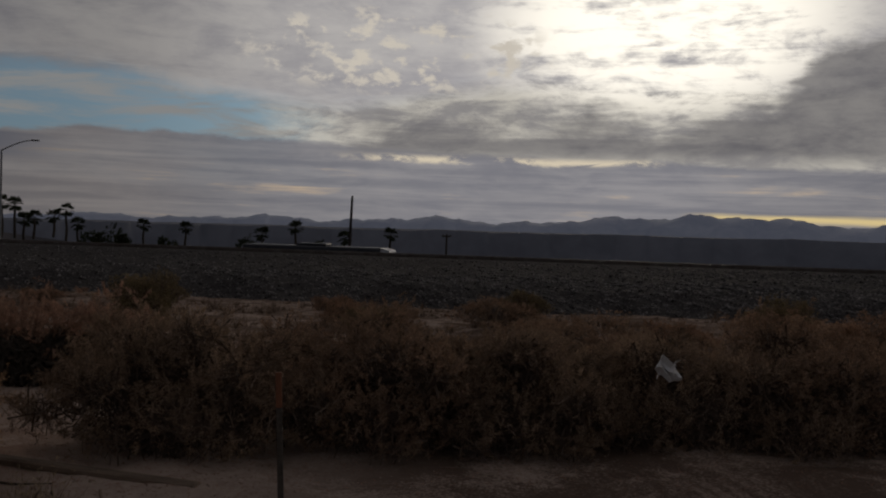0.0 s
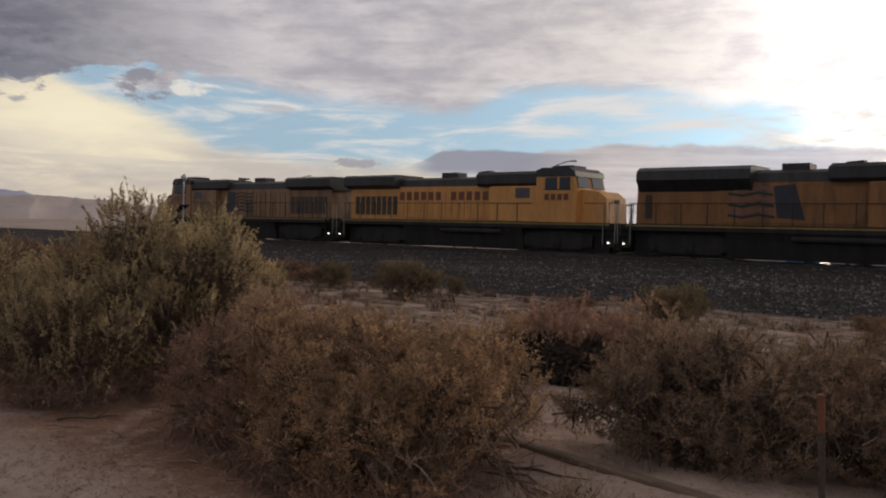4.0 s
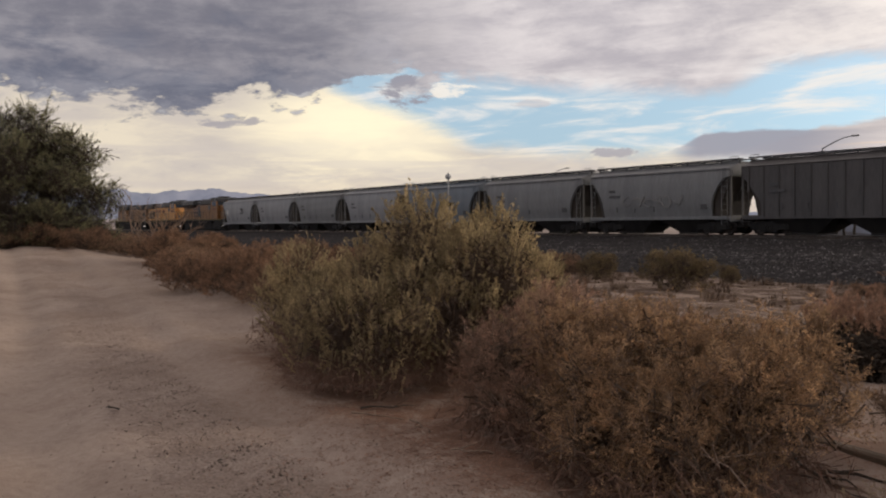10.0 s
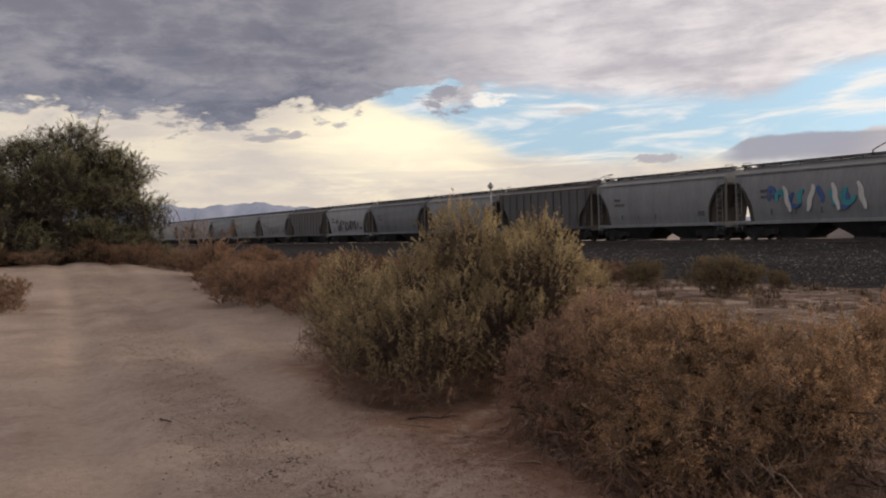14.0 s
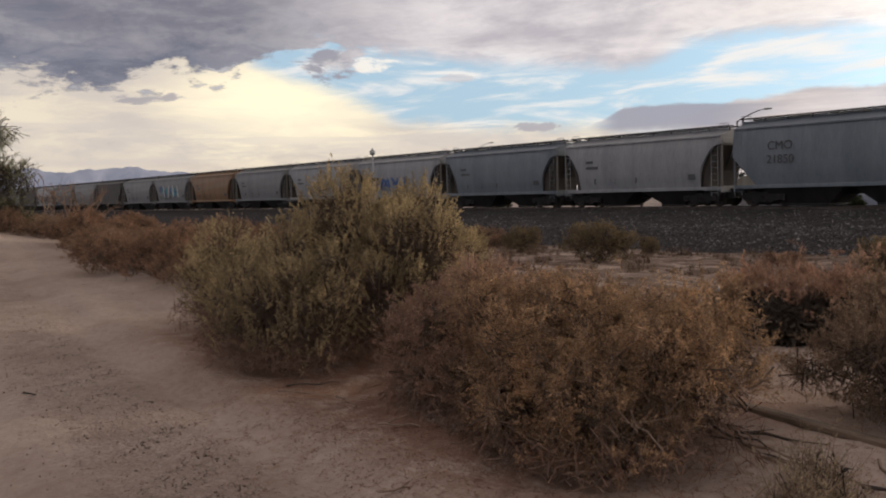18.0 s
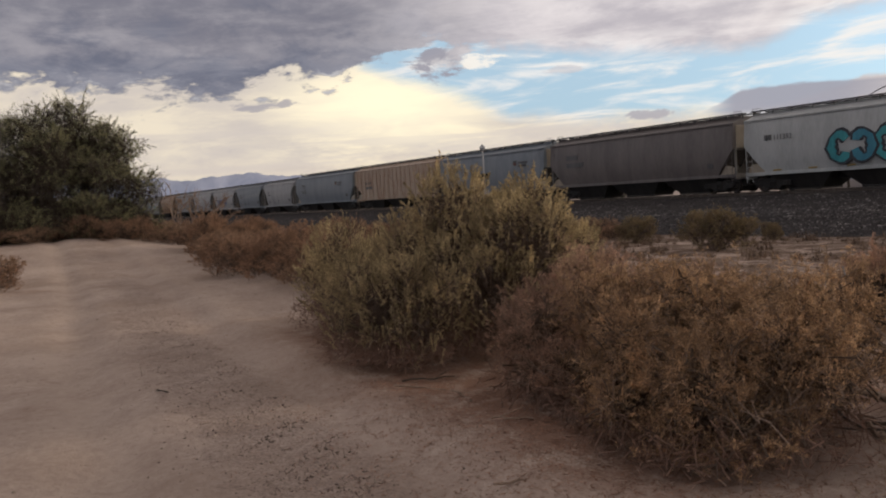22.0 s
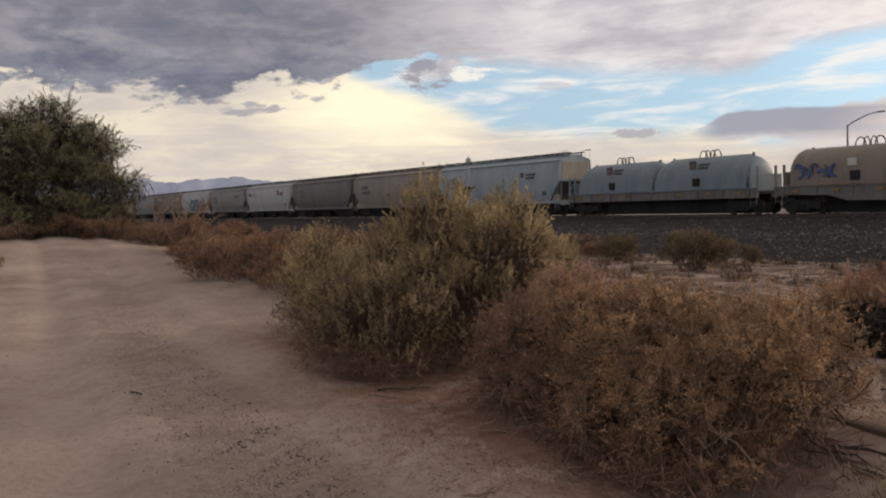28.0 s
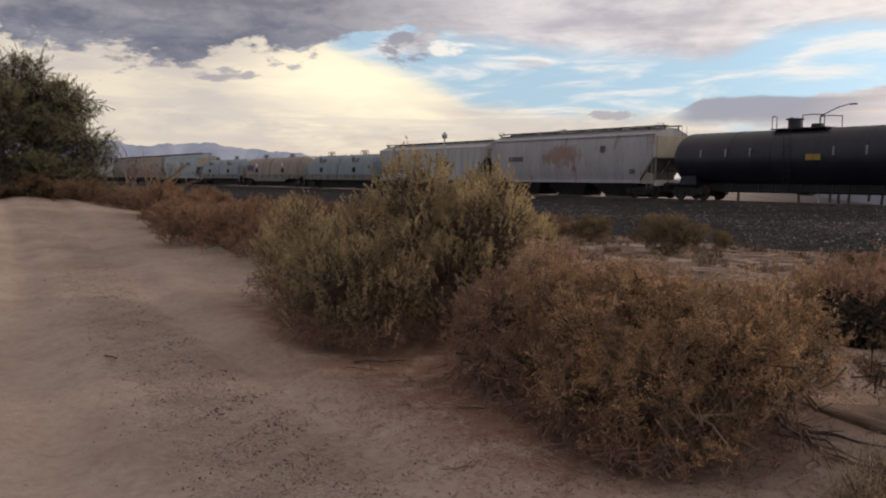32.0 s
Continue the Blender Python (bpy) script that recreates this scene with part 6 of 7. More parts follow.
        part("outlet_gate", Geo().box(cx - b, cx + b, -0.95, 0.95, 0.06, 0.17, 0.02), UNDER, bay)
    for s in (-1, 1):
        e = s * lb
        part("end_platform", Geo().box(min(e, e - s * (inset - 0.1)), max(e, e - s * (inset - 0.1)), -1.42, 1.42, sill - 0.2, sill - 0.08, 0.01), mat, root)
        part("end_plate", Geo().box(e - 0.04, e + 0.04, -1.5, 1.5, sill - 0.3, sill + 0.06), mat, root)
        part("end_panel", Geo().box(e - 0.03, e + 0.03, -1.30, 1.30, cut + 0.06, top - 0.52, 0.02), END_TAN if bays == 3 else mat, root, "tan end panel" if bays == 3 else "")
        if bays == 3:
            part("shear_plate", Geo().prism([(e - s * (inset - 0.05), sill - 0.1), (e + s * 0.02, sill - 0.1), (e - s * 0.12, sill + 0.32), (e - s * 0.38, sill + 0.5), (e - s * (inset - 0.1), sill + 0.55)], -1.36, -1.28), END_TAN, root, "tan plate over the truck")
        for y in (-1.40, 1.40):
            part("end_post", Geo().box(e - 0.06, e + 0.06, y - 0.05, y + 0.05, sill, cut + 0.05), RUNG, root)
        part("slope_brace", Geo().prism([(e - s * 0.08, cut - 0.15), (e - s * 0.2, cut - 0.2), (e - s * (inset - 0.15), sill + 0.02), (e - s * (inset + 0.02), sill + 0.02)], -0.06, 0.06), mat, root)
        ladder(root, e - s * 0.32, -1.60, 0.62, top - 1.0, mat)
        ladder(root, e + s * 0.02, 1.15, 0.62, top - 0.5, RUNG, 90)
        part("roof_corner_rail", Geo().tube([(e, -0.75, top - 0.1), (e, -0.75, top + 0.28), (e - s * 0.55, -0.75, top + 0.28), (e - s * 0.55, -0.75, top)], 0.022, 5), mat, root)
    walk_geo = Geo()
    for y in (-0.62, 0.62):
        walk_geo.box(-lb - 0.1, lb + 0.1, y - 0.20, y + 0.20, top + 0.11, top + 0.17)
    part("roof_walk", walk_geo, ROOF_GREY, root, "steel grating walkway")
    sup = Geo()
    n = int(length / 1.3)
    for i in range(n + 1):
        x = -lb + 2 * lb * i / n
        for y in (-0.62, 0.62):
            sup.box(x - 0.02, x + 0.02, y - 0.05, y + 0.05, top - 0.14, top + 0.10)
    tagged(part("walk_bracket", sup, ROOF_GREY, root), kind="stuff")
    n = 4 if bays == 2 else 6
    for i in range(n):
        x = -lb + 1.2 + (2 * lb - 2.4) * i / (n - 1)
        part("hatch", Geo().box(x - 0.38, x + 0.38, -0.36, 0.36, top - 0.02, top + 0.07, 0.03), mat, root)
    if ribbed:
        me = shared(Geo().box(-0.045, 0.045, -0.07, 0.0, 0, top - 0.5 - sill), "side_rib", mat)
        n = int(2 * (lb - 0.5) / 0.92)
        for i in range(n + 1):
            x = -lb + 0.5 + 2 * (lb - 0.5) * i / n
            cutz = float(np.interp(abs(x), [lb - inset, lb], [0, cut - sill]))
            for s in (-1, 1):
                if cutz < 0.05:
                    o = part("side_rib", me, mat, root)
                else:
                    o = part("side_rib", Geo().box(-0.045, 0.045, -0.07, 0.0, cutz, top - 0.5 - sill), mat, root)
                o.location = (x, s * 1.535, sill)
                if s > 0:
                    o.rotation_euler = (0, 0, math.pi)
    part("brake_wheel", Geo().tube([(lb + 0.16, 0.7, 2.3), (lb + 0.20, 0.7, 2.3)], 0.27, 14), mat, root)
    part("tack_board", Geo().box(lb - inset - 0.75, lb - inset - 0.3, -1.60, -1.50, sill + 0.45, sill + 0.75), INK, root, "black tack board")
    for s in (-1, 1):
        truck(root, s * (half - 1.95))
    couplers(root, half)
    return root


def coil_car(length, paint, label, one):
    mat = PAINTS[paint]
    root = thing("coil_car", pose(0, 0, 0), label, "coil steel car", "cars of the train")
    half = length / 2
    lb = half - 0.5
    for s in (-1, 1):
        outline = [(-lb, 1.52), (lb, 1.52), (lb, 1.12), (lb * 0.62, 1.02), (lb * 0.50, 0.72), (-lb * 0.50, 0.72), (-lb * 0.62, 1.02), (-lb, 1.12)] if one else [(-lb, 1.52), (lb, 1.52), (lb, 0.98), (-lb, 0.98)]
        part("side_girder", Geo().prism(outline, s * 1.45 - 0.05, s * 1.45 + 0.05), GIRDER, root, "grimy grey side girder")
        part("girder_flange", Geo().box(-lb, lb, s * 1.46 - 0.11, s * 1.46 + 0.11, 1.50, 1.56, 0.01), mat, root)
        for i in range(9):
            x = -lb + 0.6 + (2 * lb - 1.2) * i / 8
            part("girder_rib", Geo().box(x - 0.04, x + 0.04, s * 1.52 - 0.05, s * 1.52 + 0.05, 1.03, 1.50), GIRDER, root)
    part("deck", Geo().box(-lb, lb, -1.4, 1.4, 1.2, 1.36), UNDER, root)
    # added dark block that closes the bright gap below the deck
    part("cross_bearer", Geo().prism([(-half + 0.9, 1.2), (half - 0.9, 1.2), (half - 1.0, 0.08), (-half + 1.0, 0.08)], -0.66, 0.66), UNDER, root, "dark block added to fill the gap under the deck")
    part("center_sill", Geo().box(-half + 0.5, half - 0.5, -0.32, 0.32, 0.72, 1.2), UNDER, root)
    hoods = [(-lb + 0.95, -0.12), (0.12, lb - 0.95)]
    for a, b in hoods:
        rings = []
        for f, k in ((0.0, 0.60), (0.015, 0.80), (0.05, 0.92), (0.11, 1.0), (0.89, 1.0), (0.95, 0.92), (0.985, 0.80), (1.0, 0.60)) if not one else ((0.0, 0.90), (0.012, 0.97), (0.03, 1.0), (0.97, 1.0), (0.988, 0.97), (1.0, 0.90)):
            x = a + (b - a) * f
            pts = []
            for j in range(17):
                t = math.pi * j / 16
                y, z = -math.cos(t), math.sin(t) ** 0.62
                pts.append((x, y * 1.40 * (0.9 + 0.1 * k), 1.58 + z * 2.0 * k))
            rings.append(pts)
        hood = part("hood", Geo().loft(rings), mat, root, smooth=True)
        m = (a + b) / 2
        for x in (m - 0.55, m - 0.2, m + 0.2, m + 0.55):
            arc = [(x + 0.30 * math.cos(t) * (1 if abs(x - m) > 0.3 else 0.6), -0.15, 3.56 + 0.42 * math.sin(t)) for t in [math.pi * i / 8 for i in range(9)]]
            part("lifting_bail", Geo().tube(arc, 0.035, 6), UNDER, hood)
        for x in (a + 0.5, b - 0.5):
            part("vent", Geo().tube([(x, 0, 3.5), (x, 0, 3.64)], 0.09, 8), mat, hood)
        part("latch_box", Geo().box(m - 0.3, m + 0.2, -1.50, -1.36, 1.78, 2.25, 0.02), UNDER, hood)
        if not one:
            emblem(hood, m - 0.75, 2.72, 0.62, -1.26)
            bars(hood, m + 0.05, 3.02, (0.8,), 0.12, INK, -1.20)
            bars(hood, m + 0.05, 2.80, (0.7,), 0.12, INK, -1.28)
        else:
            bars(hood, m - 0.5, 2.5, (0.5,), 0.4, WHITE, -1.36)
            part("hood_band", Geo().slab([(-1.43 * math.cos(math.pi * j / 16) * 1.0, 1.58 + (math.sin(math.pi * j / 16) ** 0.62) * 2.03) for j in range(17)], m - 0.06 + 1.6, m + 0.06 + 1.6), mat, hood)
    for s in (-1, 1):
        part("end_bulkhead", Geo().box(min(s * (lb - 0.7), s * (lb - 0.58)), max(s * (lb - 0.7), s * (lb - 0.58)), -1.38, 1.38, 1.36, 2.35, 0.02), mat, root)
        for x in (lb - 0.05, lb - 0.6):
            part("end_post", Geo().box(s * x - 0.05, s * x + 0.05, -1.45, -1.33, 1.5, 2.75), mat, root)
        ladder(root, s * (lb - 0.3), -1.50, 0.55, 1.7, mat)
        for i in range(3):
            x = s * (lb * (0.3 + 0.27 * i))
            part("reflector", Geo().box(x - 0.2, x + 0.2, -1.60, -1.50, 1.22, 1.34), DULL_AMBER, root)
        truck(root, s * (half - 2.0))
    couplers(root, half)
    if one:
        scrawl(root, -lb + 1.3, 1.9, 2.6, 0.75, [BLUE, INK], 5, -1.44, 7)
    return root


def tank_car(length, label):
    mat = PAINTS["tank"]
    root = thing("tank_car", pose(0, 0, 0), label, "tank car", "cars of the train")
    half = length / 2
    lb = half - 0.75
    rings = []
    prof = [(0.35, -lb), (0.85, -lb + 0.06), (1.22, -lb + 0.22), (1.42, -lb + 0.48), (1.50, -lb + 0.8), (1.50, lb - 0.8), (1.42, lb - 0.48), (1.22, lb - 0.22), (0.85, lb - 0.06), (0.35, lb)]
    for r, x in prof:
        rings.append([(x, r * math.cos(2 * math.pi * k / 36), 2.50 + r * 1.03 * math.sin(2 * math.pi * k / 36)) for k in range(36)])
    part("tank", Geo().loft(rings), mat, root, "glossy black riveted tank", True)
    for x in (-4.2, -1.4, 1.4, 4.2):
        part("weld_band", Geo().loft([[(x + d, 1.512 * math.cos(2 * math.pi * k / 36), 2.50 + 1.557 * math.sin(2 * math.pi * k / 36)) for k in range(36)] for d in (-0.03, 0.03)]), mat, root)
    part("manway", Geo().tube([(-0.9, 0, 3.95), (-0.9, 0, 4.55)], 0.38, 18), mat, root)
    part("manway_lid", Geo().tube([(-0.9, 0, 4.55), (-0.9, 0, 4.62)], 0.48, 18), mat, root)
    part("valve_housing", Geo().tube([(0.5, 0, 3.95), (0.5, 0, 4.28)], 0.34, 14), mat, root)
    part("top_platform", Geo().box(-1.9, 1.5, -0.8, 0.8, 4.02, 4.07), mat, root)
    for x in (-1.8, -1.5, 0.1, 1.4):
        for y in (-0.78, 0.78):
            part("rail_post", Geo().tube([(x, y, 4.0), (x, y, 4.72)], 0.025, 5), mat, root)
    for a, b in ((-1.8, -1.5), (0.1, 1.4)):
        for y in (-0.78, 0.78):
            part("platform_rail", Geo().tube([(a, y, 4.72), ((a + b) / 2, y, 4.74), (b, y, 4.68)], 0.025, 5), mat, root)
    for s in (-1, 1):
        part("saddle", Geo().prism([(s * (half - 2.0) - 0.7, 0.9), (s * (half - 2.0) + 0.7, 0.9), (s * (half - 2.0) + 0.55, 1.5), (s * (half - 2.0) - 0.55, 1.5)], -1.1, 1.1), mat, root)
        part("end_platform", Geo().box(min(s * (half - 2.9), s * (half - 0.55)), max(s * (half - 2.9), s * (half - 0.55)), -1.45, 1.45, 0.92, 1.05, 0.01), mat, root)
        ladder(root, s * (half - 2.6), -1.50, 0.5, 1.5, mat)
        part("end_rail", Geo().tube([(s * (half - 0.65), -1.4, 1.05), (s * (half - 0.65), -1.4, 1.9), (s * (half - 0.65), 1.4, 1.9), (s * (half - 0.65), 1.4, 1.05)], 0.024, 5), mat, root)
        truck(root, s * (half - 2.0))
    for i in range(11):
        x = -4.6 + 0.92 * i
        part("pipe_hanger", Geo().box(x - 0.04, x + 0.04, -0.5, -0.42, 0.50, 1.14), mat, root)
    part("bottom_pipe", Geo().tube([(-4.8, -0.46, 0.62), (4.8, -0.46, 0.62)], 0.05, 6), mat, root)
    part("center_sill", Geo().box(-lb + 0.4, lb - 0.4, -0.45, 0.45, 0.52, 1.05, 0.03), UNDER, root)
    part("bottom_outlet", Geo().box(-0.3, 0.3, -0.3, 0.3, 0.42, 1.12, 0.04), mat, root)
    ladder(root, -0.3, -1.50, 0.9, 3.2, mat)
    part("placard", Geo().box(0.9, 1.75, -1.58, -1.46, 2.3, 2.62), DULL_AMBER, root, "yellow placard")
    for x in (-6.2, -4.4, -2.7, 2.4, 4.2, 6.0):
        part("tick_mark", Geo().box(x, x + 0.10, -1.52, -1.42, 2.55, 3.0), FAINT, root)
    couplers(root, half)
    return root


def locomotive(length, label, kind, seed):
    """Six-axle diesel, its cab towards -x. kind 'wing': overhanging radiator; 'flare': flared radiator; """
    root = thing("locomotive", pose(0, 0, 0), label, "locomotive", "locomotives of the train")
    h = length / 2
    f = h - 0.75
    body = (SOOTY, BRIGHT_YELLOW, YELLOW)[seed - 1]
    part("underframe", Geo().box(-f, f, -1.48, 1.48, 1.28, 1.62, 0.03), UNDER, root, "black frame and walkway")
    for s in (-1, 1):
        part("sill_stripe", Geo().box(-f, f, s * 1.49 - 0.012, s * 1.49 + 0.012, 1.50, 1.57), DULL_AMBER, root)
    nose = [(-f + 0.35, 1.62), (-f + 2.05, 1.62), (-f + 2.05, 3.35), (-f + 0.95, 3.25), (-f + 0.45, 2.9)]
    part("nose", Geo().loft([[(x, y * k, z) for x, z in nose] for y, k in ((-1.05, 1), (-0.9, 1), (0.9, 1), (1.05, 1))]), body, root)
    cab_out = [(-f + 2.05, 1.62), (-f + 4.7, 1.62), (-f + 4.7, 4.30), (-f + 4.3, 4.42), (-f + 2.5, 4.42), (-f + 2.25, 4.25), (-f + 2.02, 3.35)]
    cab = part("cab", Geo().prism(cab_out, -1.52, 1.52), body, root)
    part("cab_roof", Geo().prism([(-f + 2.1, 4.02), (-f + 4.72, 4.02), (-f + 4.72, 4.36), (-f + 4.3, 4.50), (-f + 2.55, 4.50), (-f + 2.2, 4.30)], -1.535, 1.535), ROOF_GREY, cab, "sooty grey cab roof")
    for s in (-1, 1):
        for x0, x1 in ((-f + 2.45, -f + 3.15), (-f + 3.3, -f + 4.1)):
            w = part("cab_window", Geo().box(x0, x1, s * 1.53 - 0.02, s * 1.53 + 0.02, 3.38, 3.98, 0.01), GLASS, cab)
            part("window_frame", Geo().box(x0 - 0.05, x1 + 0.05, s * 1.528 - 0.015, s * 1.528 + 0.015, 3.32, 3.38), ROOF_GREY, w)
        part("windshield", Geo().prism([(-f + 2.02, 3.45), (-f + 2.16, 4.0), (-f + 2.12, 4.0), (-f + 1.98, 3.45)], s * 0.75 - 0.6, s * 0.75 + 0.6), GLASS, cab)
        part("number_board", Geo().box(-f + 2.25, -f + 2.9, s * 1.54 - 0.01, s * 1.54 + 0.01, 4.1, 4.3), GLASS, cab)
        part("cab_number", Geo().box(-f + 2.5, -f + 4.3, s * 1.535 - 0.008, s * 1.535 + 0.008, 2.75, 3.15), body, cab)
        for k in range(4):
            part("number_bar", Geo().box(-f + 2.55 + 0.42 * k, -f + 2.85 + 0.42 * k, s * 1.545 - 0.008, s * 1.545 + 0.008, 2.78, 3.12), DULL_RED, cab)
    ax0 = -f + 4.7
    hood = part("hood", Geo().box(ax0, f - 0.35, -0.98, 0.98, 1.62, 3.62, 0.03), body, root, "dirty yellow engine hood")
    part("equipment_cabinet", Geo().box(ax0, ax0 + 3.4, -1.42, 1.42, 1.62, 3.55, 0.04), body, root)
    part("cabinet_roof", Geo().box(ax0 - 0.0, ax0 + (4.6 if kind == "wing" else 5.2), -1.36, 1.36, 3.56, 4.36, 0.16), ROOF_GREY, root, "sooty grey roof hatch")
    part("hood_roof", Geo().slab([(-0.98, 3.62), (0.98, 3.62), (0.90, 4.02), (0.6, 4.16), (-0.6, 4.16), (-0.90, 4.02)], ax0 + 3.3, f - 0.35), ROOF_GREY, root)
    rx = f - 4.9
    if kind == "wing":
        part("radiator", Geo().slab([(-1.0, 3.5), (1.0, 3.5), (1.46, 3.72), (1.46, 4.24), (1.2, 4.36), (-1.2, 4.36), (-1.46, 4.24), (-1.46, 3.72)], rx, f - 0.1), ROOF_GREY, root, "overhanging grey radiator")
    else:
        part("radiator", Geo().slab([(-1.0, 3.2), (1.0, 3.2), (1.45, 3.75), (1.40, 4.2), (1.0, 4.38), (-1.0, 4.38), (-1.40, 4.2), (-1.45, 3.75)], rx - 1.6, f - 0.5), ROOF_GREY, root, "flared grey radiator")
    for s in (-1, 1):
        n = 15
        for i in range(n):
            x = ax0 + 3.6 + (rx - 0.4 - ax0 - 3.6) * i / (n - 1)
            part("hood_door", Geo().box(x, x + 0.46, s * 1.0 - 0.02, s * 1.0 + 0.02, 1.75, 3.35, 0.01), body, hood)
        for i in range(8 if kind == "wing" else 1):
            x = rx + 0.2 + 0.50 * i if kind == "wing" else f - 1.2
            part("grille", Geo().box(x, x + 0.34, s * 1.01 - 0.02, s * 1.01 + 0.02, 1.9, 3.05), GRIME_SHADE, hood, "black louvred grille")
        part("intake_screen", Geo().box(ax0 + 0.5, ax0 + 1.5, s * 1.43 - 0.015, s * 1.43 + 0.015, 2.9, 3.45), INK, hood)
        if seed == 2:
            for i in range(12):
                if i != 5:
                    part("letter_bar", Geo().box(ax0 + 3.8 + i * 0.62, ax0 + 4.2 + i * 0.62, s * 1.03 - 0.01, s * 1.03 + 0.01, 2.8, 3.3), DULL_RED, hood)
        else:
            fx = ax0 + (4.0 if seed == 1 else 6.2)
            part("flag_field", Geo().prism([(fx, 1.9), (fx + 1.3, 2.0), (fx + 1.5, 3.4), (fx + 0.5, 3.5)], s * 1.03 - 0.01, s * 1.03 + 0.01), FLAG_BLUE, hood)
            for i in range(6):
                z = 1.95 + 0.25 * i
                part("flag_stripe", Geo().prism([(fx + 1.4 + 0.03 * i, z), (fx + 2.2, z + 0.12), (fx + 3.0, z - 0.02), (fx + 3.7, z + 0.08), (fx + 3.7, z + 0.2), (fx + 3.0, z + 0.11), (fx + 2.2, z + 0.25), (fx + 1.4 + 0.03 * i, z + 0.13)], s * 1.03 - 0.01, s * 1.03 + 0.01), (SOOT_RED if seed == 1 else FADED) if i % 2 else FLAG_BLUE, hood)
        g = Geo()
        pts = [-f + 0.3 + (2 * f - 0.6) * i / 14 for i in range(15)]
        for x in pts:
            if not (-f + 1.7 < x < -f + 4.8):
                g.tube([(x, s * 1.44, 1.6), (x, s * 1.44, 2.62)], 0.020, 5)
        g.tube([(-f + 0.3, s * 1.44, 2.62), (-f + 1.6, s * 1.44, 2.62)], 0.02, 5)
        g.tube([(-f + 5.0, s * 1.44, 2.62), (f - 0.3, s * 1.44, 2.62)], 0.02, 5)
        part("handrail", g, UNDER, root)
        for e in (-1, 1):
            x = e * (f + 0.05)
            step = part("step_well", Geo().box(x - 0.30, x + 0.30, s * 1.32 - 0.02, s * 1.32 + 0.02, 0.40, 1.60), UNDER, root)
            for z in (0.42, 0.72, 1.02, 1.32):
                part("step", Geo().box(x - 0.32, x + 0.32, s * 1.45 - 0.16, s * 1.45 + 0.1, z, z + 0.04), UNDER, step)
            for xx in (x - 0.34, x + 0.34):
                part("stringer", Geo().box(xx - 0.02, xx + 0.02, s * 1.45 - 0.16, s * 1.45 + 0.12, 0.40, 1.62), UNDER, step)
            part("grab_rail", Geo().tube([(x - 0.36 * e, s * 1.56, 0.6), (x - 0.36 * e, s * 1.56, 2.4), (x - 0.6 * e, s * 1.45, 2.62)], 0.024, 5), PAINTS["light"], step, "pale grab rail")
            part("grab_rail", Geo().tube([(x + 0.36 * e, s * 1.56, 0.6), (x + 0.36 * e, s * 1.56, 2.5)], 0.024, 5), PAINTS["light"], step, "pale grab rail")
            part("step_light", Geo().box(x - 0.04, x + 0.04, s * 1.58 - 0.03, s * 1.58 + 0.03, 0.58, 0.66), LIGHT, step, "small lit step lamp")
    for e in (-1, 1):
        part("pilot", Geo().prism([(e * (f + 0.02), 1.4), (e * (f + 0.12), 1.4), (e * (f + 0.42), 0.28), (e * (f + 0.28), 0.2)], -1.4, 1.4), UNDER, root)
        part("end_rail", Geo().tube([(e * (f - 0.1), -1.3, 1.6), (e * (f - 0.1), -1.3, 2.65), (e * (f - 0.1), -0.5, 2.65), (e * (f - 0.1), -0.5, 1.6)], 0.022, 5), UNDER, root)
        part("end_rail", Geo().tube([(e * (f - 0.1), 1.3, 1.6), (e * (f - 0.1), 1.3, 2.65), (e * (f - 0.1), 0.5, 2.65), (e * (f - 0.1), 0.5, 1.6)], 0.022, 5), UNDER, root)
        truck(root, e * (h - 4.2), 3, 1.95)
    part("fuel_tank", Geo().slab([(-1.3, 0.95), (-1.42, 1.28), (1.42, 1.28), (1.3, 0.95), (1.1, 0.10), (-1.1, 0.10)], -4.6, 4.6), UNDER, root)
    # black blocks added to fill the dark space about the trucks
    for e in (-1, 1):
        part("equipment_case", Geo().box(min(e * 4.0, e * (f - 0.2)), max(e * 4.0, e * (f - 0.2)), -0.95, 0.95, 0.06, 1.3, 0.03), UNDER, root)
    for s in (-1, 1):
        part("air_reservoir", Geo().tube([(-3.2, s * 1.38, 1.05), (1.4, s * 1.38, 1.05)], 0.14, 10), UNDER, root)
    part("exhaust", Geo().box(1.0, 2.3, -0.5, 0.5, 4.12, 4.46, 0.04), ROOF_GREY, root)
    horn = part("horn", Geo().tube([(-0.9, 0, 4.1), (-0.9, 0, 4.42)], 0.03, 5), ROOF_GREY, root)
    for i in range(3):
        part("horn_bell", Geo().tube([(-1.3, -0.2 + 0.2 * i, 4.44), (-0.9, -0.2 + 0.2 * i, 4.44), (-0.5, -0.2 + 0.2 * i, 4.44)], 0.10, 8, 0.04), ROOF_GREY, horn)
    part("antenna_dome", Geo().tube([(-f + 3.4, 0, 4.48), (-f + 3.4, 0, 4.62)], 0.22, 12, 0.12), ROOF_GREY, root)
    part("roof_unit", Geo().box(-f + 2.8, -f + 4.2, -0.7, 0.7, 4.48, 4.66, 0.05), ROOF_GREY, root)
    for i in range(4):
        part("dynamic_brake_vent", Geo().box(ax0 + 0.3 + 0.75 * i, ax0 + 0.85 + 0.75 * i, -1.0, 1.0, 4.26, 4.34, 0.02), INK, root)
    for y in (-0.14, 0.14):
        part("headlight", Geo().tube([(-f + 0.34, y, 2.75), (-f + 0.42, y, 2.75)], 0.10, 12), GLASS, root)
    couplers(root, h)
    root.scale = (1.0, 1.0, 1.055)
    return root


TRAIN = []          # (thing, place of its middle along the train, turned about)


